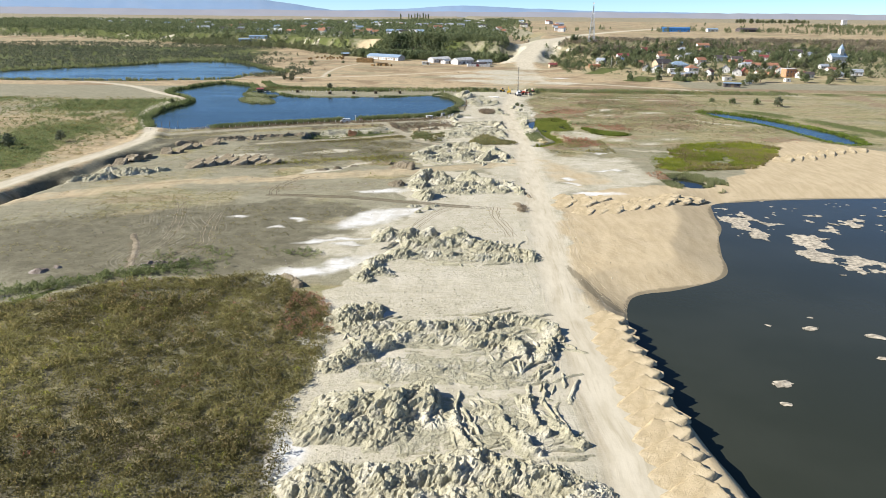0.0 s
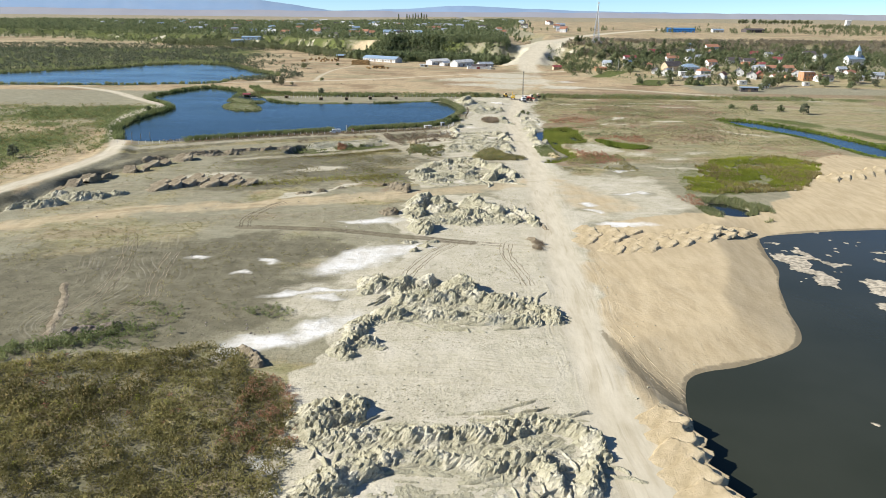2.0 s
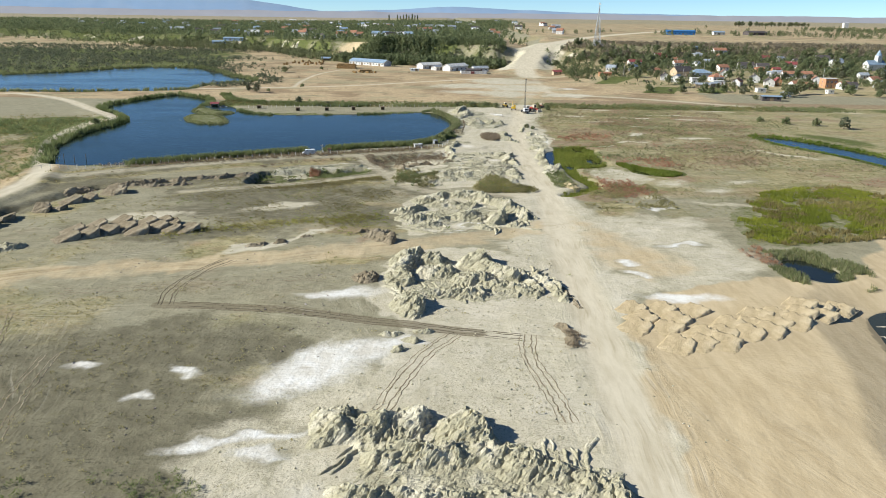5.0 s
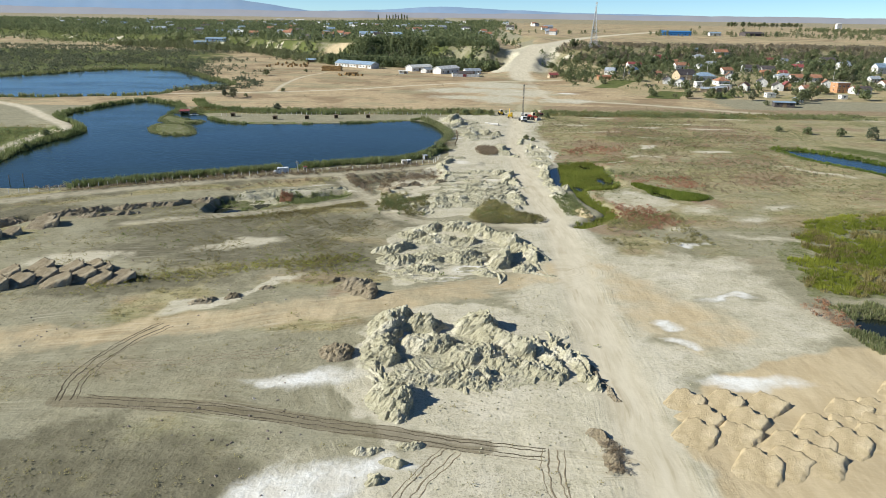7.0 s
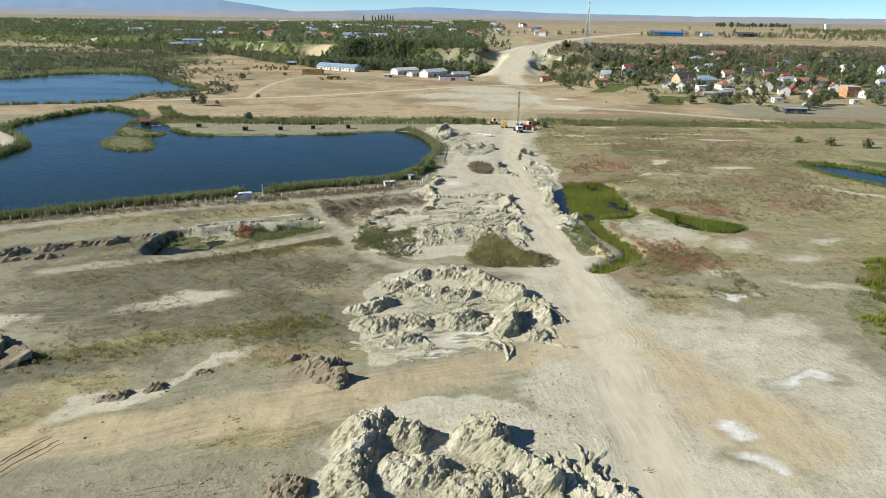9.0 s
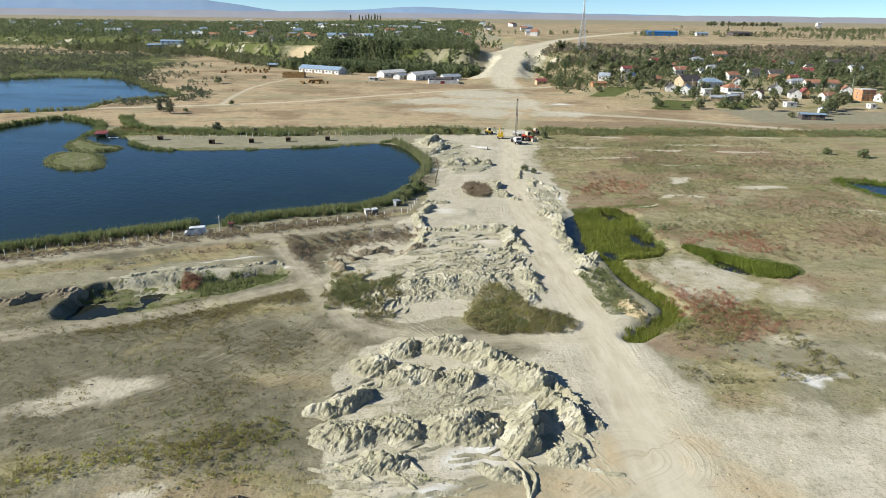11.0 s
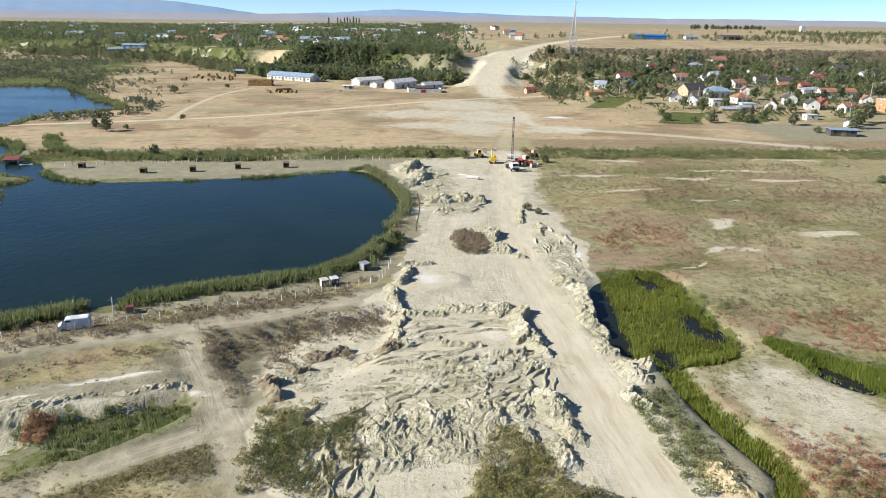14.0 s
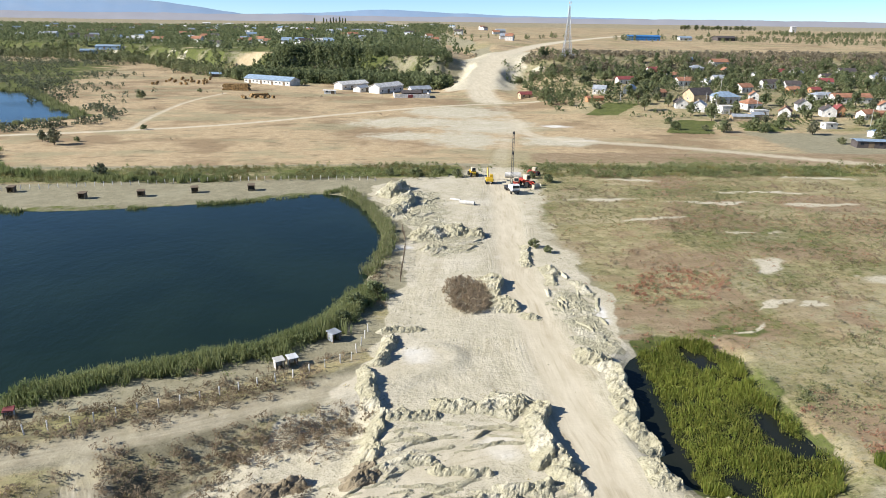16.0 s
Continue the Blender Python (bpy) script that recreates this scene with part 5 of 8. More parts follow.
for cx, cy, rx, ry, turn, count in ((6, 76, 11, 4, 110, 40), (4, 72, 12, 3, 5, 30), (0, 88, 13, 4, 2, 26), (13, 86, 5, 7, 75, 18), (2, 101, 15, 4, 0, 40), (12, 97, 6, 6, 80, 22), (3, 110, 14, 3, 8, 24), (-14, 104, 4, 6, 100, 14),
                                    (4, 141, 14, 4, 0, 34), (14, 147, 5, 6, 82, 18), (-8, 150, 7, 6, 60, 16), (3, 200, 12, 3.5, 100, 30), (16, 206, 4, 8, 82, 26), (4, 206, 9, 5, 0, 20), (2, 258, 14, 8, 20, 34), (15, 250, 6, 8, -60, 22),
                                    (0, 244, 11, 5, 0, 26), (-2, 293, 5, 7, 82, 30), (-6, 300, 6, 5, 30, 22), (9, 299, 8, 6, 85, 34), (8, 310, 12, 4, 0, 44), (14, 318, 11, 4, 4, 38), (20, 308, 6, 8, 60, 26), (3, 322, 6, 6, 25, 16), (10, 331, 9, 4, 10, 20),
                                    (20, 408, 8, 10, 30, 20), (15, 440, 7, 16, 70, 26), (41, 372, 4, 14, 95, 18)):
    berms("dozer_marks", churn(cx, cy, rx, ry, turn, count, int(cx * 13 + cy * 7)), "low dozer-churned berms of pale clay", "berms", seed=int(cx + cy))


def twin(line, gauge):
    """Both wheels' lines, two berms to each."""
    pts = np.array(rounded(line, False, 3), float)
    t = np.gradient(pts, axis=0)
    t /= np.hypot(t[:, 0], t[:, 1])[:, None]
    side = np.stack([-t[:, 1], t[:, 0]], -1)
    return [[tuple(p) for p in pts + side * off] for off in (-gauge - 0.35, -gauge + 0.35, gauge - 0.35, gauge + 0.35)]


for line, gauge, material in (([(-48, 195), (-49.5, 202), (-47, 212), (-43, 219)], 1.0, MUD_RUT_SHADE), ([(-46, 195), (-30, 193.4), (-12, 189), (4, 184.8), (13, 183)], 0.9, MUD_RUT_SHADE), ([(2, 184), (-2.5, 177), (-6, 168), (-8, 160)], 0.9, CLAY_DARK),
                              ([(14, 184), (13, 176), (15, 166), (16, 158)], 0.9, CLAY_DARK), ([(-73, 190), (-66, 172), (-62, 150), (-66, 138)], 1.0, CLAY_DARK), ([(-58, 176), (-56, 160), (-52, 148), (-60, 140)], 1.0, CLAY_DARK),
                              ([(28, 140), (30, 128), (34, 118), (39, 112)], 1.0, SAND), ([(24, 240), (16, 262), (4, 280)], 1.0, CLAY), ([(22, 250), (13, 266), (2, 283)], 0.9, CLAY), ([(-12, 298), (-4, 292), (4, 286)], 0.8, CLAY),
                              ([(-4, 304), (-3, 297), (0, 290), (2, 284)], 0.9, CLAY), ([(-70, 200), (-40, 205), (-20, 210)], 1.0, CLAY_DARK)):
    berms("wheel_ruts", twin(line, gauge), "twin wheel ruts pressed into soft earth", "ruts", material, seed=int(abs(line[0][0]) + line[0][1]), half=0.2, top=0.035, lift=0.0)

berms("trench_bank", [[(-72.2, 157.3), (-70.4, 153.8), (-68.3, 149.8), (-66.6, 145.4), (-65.3, 140.8), (-64, 137), (-63, 134.1)]], "narrow dark trench bank curving across the gravel", "earth bank", CLAY_DARK, seed=181, half=1.3, top=0.36, lift=0.0)


# ---------------------------------------------------------------- plants
prng = np.random.RandomState(12)


def clump(leaves, wide, tall, leaf, upright, seed):
    """A tuft or bush as loose leaf blades: vertices (n, 4, 3) for n quads, in a unit of metres, base at 0."""
    r = np.random.RandomState(seed)
    a = r.rand(leaves) * 2 * np.pi
    rad = np.sqrt(r.rand(leaves)) * wide
    z = tall * (0.15 + 0.85 * r.rand(leaves)) * (1 - 0.55 * (rad / wide) ** 2)
    c = np.stack([rad * np.cos(a), rad * np.sin(a), z], -1)
    d = r.randn(leaves, 3)
    d[:, 2] = np.abs(d[:, 2]) + upright
    d /= np.linalg.norm(d, axis=1)[:, None]
    e = np.cross(d, r.randn(leaves, 3))
    e /= np.linalg.norm(e, axis=1)[:, None]
    s = leaf * (0.6 + 0.8 * r.rand(leaves))[:, None]
    return np.stack([c - e * s * 0.5, c + d * s * 0.55 - e * s * 0.18, c + d * s * 1.3, c + d * s * 0.5 + e * s * 0.5], 1)


def blades(count, wide, tall, thick, seed, lean=0.25):
    """Upright stalks."""
    r = np.random.RandomState(seed)
    a, rad = r.rand(count) * 2 * np.pi, np.sqrt(r.rand(count)) * wide
    base = np.stack([rad * np.cos(a), rad * np.sin(a), np.full(count, -0.15)], -1)
    h = tall * (0.55 + 0.45 * r.rand(count))
    top = base + np.stack([lean * tall * (r.rand(count) - 0.5), lean * tall * (r.rand(count) - 0.5), h], -1)
    b = r.rand(count) * np.pi
    side = np.stack([np.cos(b), np.sin(b), np.zeros(count)], -1) * thick
    return np.stack([base - side * 0.5, base + side * 0.5, top * 0.6 + base * 0.4 + side, top], 1)


def strew(name, kinds, places, material, label, category, sizes=(0.7, 1.3), tilt=True):
    """One object of kind stuff: clumps of the given kinds set out at places (n, 2)."""
    places = np.asarray(places)
    if not len(places):
        return None
    z = sheet_height(places[:, 0], places[:, 1])
    verts, tint = [], []
    pick = prng.randint(len(kinds), size=len(places))
    for k, quads in enumerate(kinds):
        who = np.flatnonzero(pick == k)
        if not len(who):
            continue
        n = len(who)
        a = prng.rand(n) * 2 * np.pi
        s = sizes[0] + (sizes[1] - sizes[0]) * prng.rand(n)
        c, q = np.cos(a) * s, np.sin(a) * s
        flat = quads.reshape(-1, 3)
        x = flat[None, :, 0] * c[:, None] - flat[None, :, 1] * q[:, None] + places[who, 0][:, None]
        y = flat[None, :, 0] * q[:, None] + flat[None, :, 1] * c[:, None] + places[who, 1][:, None]
        h = flat[None, :, 2] * (s * (0.8 + 0.4 * prng.rand(n)))[:, None] + z[who][:, None]
        verts.append(np.stack([x, y, h], -1).reshape(-1, 3))
        grown = fbm(places[who, 0], places[who, 1], 9, 3, 57) * 1.8 - 0.4 + 0.5 * (prng.rand(n) - 0.5)
        tint.append(np.repeat(np.clip(grown, 0, 1), len(flat)))
    verts = np.concatenate(verts)
    faces = np.arange(len(verts)).reshape(-1, 4)
    me = mesh_from(name, verts, faces, material, False, np.concatenate(tint))
    return tagged(new(name, me), label, category, kind="stuff")


def scatter(count, x0, x1, y0, y1, chance=None):
    p = np.stack([x0 + (x1 - x0) * prng.rand(count), y0 + (y1 - y0) * prng.rand(count)], -1)
    if chance is not None:
        p = p[prng.rand(count) < chance(p[:, 0], p[:, 1])]
    return p


def along(points, spacing, spread, closed=False):
    pts = rounded(points, closed, 2)
    out = []
    for i in range(len(pts) if closed else len(pts) - 1):
        a, b = np.array(pts[i]), np.array(pts[(i + 1) % len(pts)])
        n = max(1, int(np.hypot(*(b - a)) / spacing))
        for k in range(n):
            out.append(a + (b - a) * (k + prng.rand()) / n + prng.randn(2) * spread)
    return np.array(out)


def cover_at(x, y, field):
    """Reads one of the ground's covers at places."""
    i, j = np.clip(np.searchsorted(GX, x), 0, len(GX) - 1), np.clip(np.searchsorted(GY, y), 0, len(GY) - 1)
    return field[j, i]


shrubs = [clump(26, 0.7, 0.6, 0.17, 0.25, s) for s in range(6)]
weeds = [clump(9, 0.42, 0.34, 0.18, 0.4, s) for s in range(20, 25)]
tall = [clump(30, 0.55, 0.9, 0.19, 0.8, s) for s in range(30, 35)]

bare_lines = np.maximum(road, np.maximum(salt * 1.2, ruts))
field_at = lambda x, y: ramp(inside_distance(x, y, STEPPE_FIELD, 20), 0.0, 0.8) * (0.35 + 0.9 * fbm(x, y, 5, 3, 33))
strew("steppe_shrubs", shrubs, scatter(16500, -92, -16, 56, 133, field_at), SHRUB, "low olive-brown steppe shrubs covering the dry field", "shrubs", (0.4, 1.6))
strew("steppe_shrubs", tall, scatter(1500, -92, -16, 56, 133, lambda x, y: 0.8 * field_at(x, y) * ramp(fbm(x, y, 7, 2, 37), 0.48, 0.6)), LIME, "yellowed bushes among the field's shrubs", "shrubs", (0.5, 1.1))
strew("steppe_shrubs", tall, scatter(700, -92, -16, 56, 133, lambda x, y: 0.8 * field_at(x, y) * ramp(fbm(x, y, 8, 2, 39), 0.58, 0.68)), SHRUB_RED, "rusty dry bushes among the field's shrubs", "shrubs", (0.5, 1.0))
strew("steppe_shrubs", tall, scatter(5200, -92, -16, 56, 133, lambda x, y: 0.7 * field_at(x, y) * ramp(fbm(x, y, 2.2, 2, 35), 0.46, 0.6)), SHRUB, "taller brown bushes among the field's shrubs", "shrubs", (0.9, 1.7))
strew("red_weeds", tall, np.concatenate([scatter(260, -27, -17, 104, 124, lambda x, y: 0.6 * ramp(inside_distance(x, y, STEPPE_FIELD, 20), -1, 0)), scatter(170, 64, 74, 214, 234, lambda x, y: (np.hypot((x - 69) / 3.4, (y - 224) / 8) + 0.8 * (fbm(x, y, 4, 2, 6) - 0.5) < 0.9).astype(float)), scatter(90, -41, -38, 303, 307)]), SHRUB_RED,
      "rust-red dry weeds at the field's edge", "weeds", (0.7, 1.2))
dry_cover = lambda x, y: np.clip(cover_at(x, y, grass) - cover_at(x, y, bare_lines) - 0.9 * cover_at(x, y, clay) * (cover_at(x, y, grass) < 0.8) - cover_at(x, y, sand), 0, 1)
strew("dry_weeds", weeds, scatter(48000, 26, 150, 225, 475, lambda x, y: 0.85 * dry_cover(x, y) * (0.15 + 0.85 * ramp(fbm(x, y, 7, 3, 44), 0.4, 0.6))), SHRUB_PALE, "dry olive and brown grass tufts on the valley floor", "weeds", (0.35, 1.0))
strew("dry_weeds", weeds, scatter(60000, -115, 30, 134, 345, lambda x, y: np.clip(0.9 * dry_cover(x, y) * ramp(fbm(x, y, 6, 3, 45), 0.40, 0.6) + 0.035 * (1 - cover_at(x, y, bare_lines)) * ramp(fbm(x, y, 9, 3, 46), 0.45, 0.6), 0, 1)
                                   * (inside_distance(x, y, BIG_POND, 8) < -1)), SHRUB_PALE, "scattered dry weeds on disturbed ground", "weeds", (0.4, 1.1))
strew("dry_weeds", weeds, scatter(14000, -300, -118, 180, 430, lambda x, y: dry_cover(x, y) * (inside_distance(x, y, BIG_POND, 8) < -2)), SHRUB, "dry meadow tufts beside the western road", "weeds", (0.9, 2.2))
strew("red_weeds", weeds, scatter(22000, 44, 150, 262, 480, lambda x, y: 0.5 * cover_at(x, y, pink) * (1 - cover_at(x, y, bare_lines)) * (0.2 + 0.8 * ramp(fbm(x, y, 5, 2, 48), 0.42, 0.6))), SHRUB_RED, "reddish dry weeds in patches over the meadow", "weeds", (0.5, 1.2))
strew("meadow_weeds", weeds, scatter(42000, 44, 170, 262, 480, lambda x, y: 0.85 * ramp(fbm(x * 0.5, y, 14, 3, 49), 0.44, 0.6) * dry_cover(x, y)), REED, "dull green weeds in patches over the meadow", "weeds", (0.6, 1.3))
strew("meadow_weeds", tall, scatter(9000, 46, 150, 312, 470, lambda x, y: 0.8 * ramp(fbm(x * 0.6, y, 13, 3, 141), 0.48, 0.6) * dry_cover(x, y)), BUSH_DRY, "tall withered pinkish-brown weeds over the meadow", "weeds", (0.5, 1.0))
strew("meadow_weeds", tall, scatter(5000, 46, 150, 312, 470, lambda x, y: 0.8 * ramp(fbm(x * 0.5, y, 16, 3, 143), 0.53, 0.62) * dry_cover(x, y)), LEAF, "taller green weeds in the meadow's damp patches", "weeds", (0.5, 1.0))
strew("red_weeds", tall, np.concatenate([scatter(900, 46, 78, 364, 394, lambda x, y: ramp(1.1 - np.hypot((x - 63) / 13, (y - 379 - 0.35 * (x - 63)) / 8) - 0.8 * (fbm(x, y, 5, 2, 145) - 0.5), 0, 0.3)),
                                         scatter(900, 46, 64, 272, 300, lambda x, y: ramp(1.2 - np.hypot((x - 54) / 8, (y - 287) / 11) + 0.8 * (fbm(x, y, 5, 2, 157) - 0.5), 0, 0.4)),
                                         scatter(500, 60, 84, 318, 334, lambda x, y: ramp(fbm(x, y, 5, 3, 147), 0.5, 0.6))]), SHRUB_RED, "rust-pink weeds in dense patches on the meadow", "weeds", (0.5, 0.95))
strew("green_weeds", weeds, np.concatenate([scatter(1500, -85, -40, 110, 145, lambda x, y: cover_at(x, y, green)), scatter(900, -25, 30, 180, 310, lambda x, y: ramp(fbm(x, y, 8, 3, 47), 0.55, 0.68) * cover_at(x, y, grass)),
                                            scatter(200, -90, -60, 118, 136, lambda x, y: cover_at(x, y, green))]), LUSH, "green weeds in damp hollows", "weeds", (0.7, 1.7))
strew("meadow_bushes", tall, scatter(5200, -240, -126, 190, 410, lambda x, y: cover_at(x, y, green) * (inside_distance(x, y, BIG_POND, 8) < -2)), REED, "green bushes and tall weeds on the western meadow", "bushes", (0.8, 2.3))

strew("field_edge_weeds", tall, scatter(900, -66, -26, 128, 148, lambda x, y: ramp(fbm(x, y, 6, 3, 121), 0.5, 0.62) * (inside_distance(x, y, STEPPE_FIELD, 8) < -0.5) * (cover_at(x, y, salt) < 0.3)), REED, "grey-green weeds beyond the field's edge", "weeds", (0.4, 1.0))
strew("field_edge_weeds", tall, np.concatenate([along(WEED_LINE, 0.16, 1.5), scatter(420, -32, -13, 236, 262, lambda x, y: (np.hypot((x + 22 - 0.6 * (y - 249)) / 6, (y - 249) / 7) < 1).astype(float))]), SHRUB, "brown weeds along an old ditch line", "weeds", (0.35, 0.9))
strew("field_edge_weeds", weeds, np.concatenate([along(WEED_LINE, 0.14, 1.9), scatter(500, -36, -12, 234, 262, lambda x, y: (np.hypot((x + 20 - 0.5 * (y - 248)) / 7, (y - 248) / 7) < 1).astype(float))]), LIME, "yellow-green weeds along an old ditch line", "weeds", (0.5, 1.2))
strew("field_edge_weeds", weeds, scatter(9000, -78, -13, 246, 296, lambda x, y: 0.8 * ramp(fbm(x, y, 12, 3, 123), 0.44, 0.6) * (1 - cover_at(x, y, bare_lines)) * (inside_distance(x, y, PIT, 8) < -1.5)), SHRUB, "low olive weeds on the graded ground", "weeds", (0.35, 0.9))
olive = lambda x, y: ramp(1.15 - np.minimum(np.hypot((x + 38) / 16, (y - 289 - 0.3 * (x + 38)) / 6), np.hypot((x + 18) / 15, (y - 298 - 0.25 * (x + 18)) / 5)) + 0.9 * (fbm(x, y, 6, 3, 151) - 0.5), 0, 0.4)
clear_of = lambda x, y: (line_distance(x, y, BRANCH, 8) > 2.8) * (line_distance(x, y, BRANCH_LOW, 8) > 2.4) * (line_distance(x, y, CROSSING, 8) > 2.6)
strew("field_edge_weeds", weeds, scatter(14000, -62, 0, 270, 308, lambda x, y: 0.9 * olive(x, y) * clear_of(x, y) * (inside_distance(x, y, PIT, 8) < -1.0)), SHRUB, "olive-brown weeds between the tracks", "weeds", (0.5, 1.1))
strew("field_edge_weeds", weeds, scatter(2600, -62, 0, 270, 308, lambda x, y: 0.9 * olive(x, y) * ramp(fbm(x, y, 8, 3, 153), 0.5, 0.6) * clear_of(x, y) * (inside_distance(x, y, PIT, 8) < -1.0)), LIME, "yellow-green weeds between the tracks", "weeds", (0.4, 0.9))
strew("field_edge_weeds", weeds, scatter(1500, -70, -14, 250, 292, lambda x, y: ramp(fbm(x, y, 7, 3, 125), 0.56, 0.66) * (1 - cover_at(x, y, bare_lines)) * (inside_distance(x, y, PIT, 8) < -1.5)), LUSH, "green weeds on the graded ground", "weeds", (0.4, 1.0))
strew("field_edge_weeds", tall, along([(-98, 112), (-77, 121), (-66, 128), (-57, 132.5), (-50, 137)], 0.12, 1.6), REED, "dense green weeds in a ditch at the field's edge", "weeds", (0.8, 1.5))
# reeds
reeds = [blades(34, 0.75, 2.1, 0.085, s, 0.5) for s in range(5)]
short_reeds = [blades(24, 0.65, 1.2, 0.08, s, 0.4) for s in range(7, 11)]
leafy_reeds = [clump(34, 0.9, 1.9, 0.22, 1.3, s) for s in range(60, 63)] + reeds[:3]
bank = [(-101, 314), (-79, 327), (-50, 341), (-30, 350), (-15, 354), (-6.5, 358.5), (2, 370), (4.6, 380)]
shore = along(bank, 0.05, 1.5)
gaps = fbm(shore[:, 0], shore[:, 1], 9, 2, 3)
strew("pond_reeds", leafy_reeds, shore[gaps > 0.2], REED, "tall green-brown reeds along the pond bank", "reeds", (0.7, 1.25))
strew("pond_reeds", leafy_reeds, along([(5, 388), (7.5, 400), (10, 412), (7.5, 428), (3.5, 446), (-3, 459)], 0.25, 0.8), REED, "reeds and bushes on the pond's eastern shore", "reeds", (0.7, 1.3))
shore = along([(-4, 459), (-31, 448), (-77, 440.5), (-95, 445), (-106, 460)], 0.35, 0.45)
strew("pond_reeds", short_reeds, shore[fbm(shore[:, 0], shore[:, 1], 5, 1, 8) > 0.52], REED, "separate reed tufts on the pond's far shore", "reeds", (0.8, 1.5))
strew("pond_reeds", reeds, np.concatenate([along([(-128, 470), (-128, 500), (-150, 520), (-160, 528), (-172, 500), (-180, 458), (-152, 430), (-143, 408), (-148, 384), (-146, 355), (-138, 330), (-128, 311)], 0.5, 1.0),
                                           along([(-130, 525), (-119, 500), (-105, 485), (-75, 476), (-40, 474)], 0.35, 1.6)]), REED, "reed fringe round the pond's inlets", "reeds", (0.8, 1.4))
strew("pond_reeds", short_reeds, np.concatenate([along(ISLAND, 0.3, 0.9, True), along(SPIT, 0.4, 0.8, True)]), REED, "low reeds round the pond's island", "reeds", (0.7, 1.2))
strew("pond_reeds", reeds, along(UPPER_POND, 0.8, 2.0, True), REED, "reed belt round the upper pond", "reeds", (0.9, 1.6))
marsh = scatter(6000, 36, 62, 312, 356, lambda x, y: ramp(inside_distance(x, y, REED_POND, 12) + 3.0 * (fbm(x, y, 6, 2, 9) - 0.5), -0.8, 0.4) * ramp(np.maximum(fbm(x, y, 5, 3, 10), 0.75 * ramp(56 - x + 0.5 * (330 - y) * 0.2, 0, 4)), 0.36, 0.5)
                * ramp(x - 40.6 - 0.15 * (y - 320), -0.3, 0.5) * (1 - 0.97 * (1 - ramp(np.hypot((x - 54.9) / 2.0, (y - 330) / 6.2) + 0.5 * (fbm(x, y, 3, 2, 133) - 0.5), 0.8, 1.1))))
strew("marsh_reeds", leafy_reeds, marsh, LUSH, "dense bright green reeds in the marsh pond", "reeds", (0.5, 1.0))
strew("marsh_reeds", short_reeds, along(DITCH, 0.05, 0.75), LUSH, "bright green reeds filling the ditch", "reeds", (0.6, 1.1))
lime_edge = lambda x, y: inside_distance(x, y, LIME_MARSH, 16) + 9 * (fbm(x, y, 11, 3, 113) - 0.5)
strew("marsh_reeds", short_reeds, scatter(9000, 66, 134, 226, 298, lambda x, y: ramp(lime_edge(x, y), -0.5, 1.0) * ramp(fbm(x, y, 8, 3, 13), 0.36, 0.48)), LIME, "yellow-green sedge in the open marsh", "reeds", (0.5, 0.95))
strew("marsh_reeds", short_reeds, scatter(4200, 66, 134, 226, 298, lambda x, y: ramp(lime_edge(x, y), -2.0, 0.0) * ramp(fbm(x, y, 10, 3, 117), 0.52, 0.6)), SHRUB, "brown withered reeds among the sedge", "reeds", (0.7, 1.2))
strew("marsh_reeds", short_reeds, scatter(2200, 68, 92, 205, 236, lambda x, y: ramp(4.5 - np.abs(inside_distance(x, y, MARSH_POOL, 16) + 2.0), 0, 2) * ramp(fbm(x, y, 5, 2, 119), 0.42, 0.55)), REED, "olive reeds round the dark pool", "reeds", (0.6, 1.1))
strew("marsh_reeds", short_reeds, scatter(5200, 58, 84, 298, 327, lambda x, y: ramp(inside_distance(x, y, MARSH_ARM, 12), -0.6, 0.6) * (1 - 0.93 * ramp(inside_distance(x, y, ARM_POOL, 6) + 2.4 * (fbm(x, y, 2.5, 2, 131) - 0.5), -0.4, 0.3))), LUSH, "yellow-green band of marsh plants", "reeds", (0.6, 1.0))
strew("marsh_reeds", short_reeds, along(EAST_POND, 0.25, 1.3, True), LUSH, "green sedge round the narrow pool", "reeds", (0.6, 1.1))
strew("pit_reeds", short_reeds, scatter(2600, -60, -20, 283, 310, lambda x, y: ramp(inside_distance(x, y, PIT, 8), -0.8, 0.5) * np.maximum(ramp(fbm(x, y, 5, 2, 15), 0.5, 0.62), ramp(x, -37, -32))), REED, "sedge in the muddy pit", "reeds", (0.5, 0.9))

# hedge belt between pond and steppe
SCRUB_PATCH = [(17, 301.5), (20.5, 297.5), (22, 288), (28.5, 286), (28.5, 280), (23, 278.8), (13, 279.2), (10.5, 284.5), (13, 292)]
strew("hedge_scrub", tall, scatter(7000, -128, 230, 472, 508, lambda x, y: cover_at(x, y, belt) * ramp(fbm(x, y, 7, 3, 27), 0.5, 0.6)), SHRUB, "brown dry scrub in the belt behind the pond", "scrub", (0.6, 1.4))
strew("hedge_scrub", tall, scatter(10000, -128, 230, 470, 503, lambda x, y: cover_at(x, y, belt) * (0.2 + 0.8 * ramp(fbm(x, y, 9, 3, 17), 0.46, 0.6))), REED, "belt of green and brown scrub behind the pond", "scrub", (0.7, 1.7))
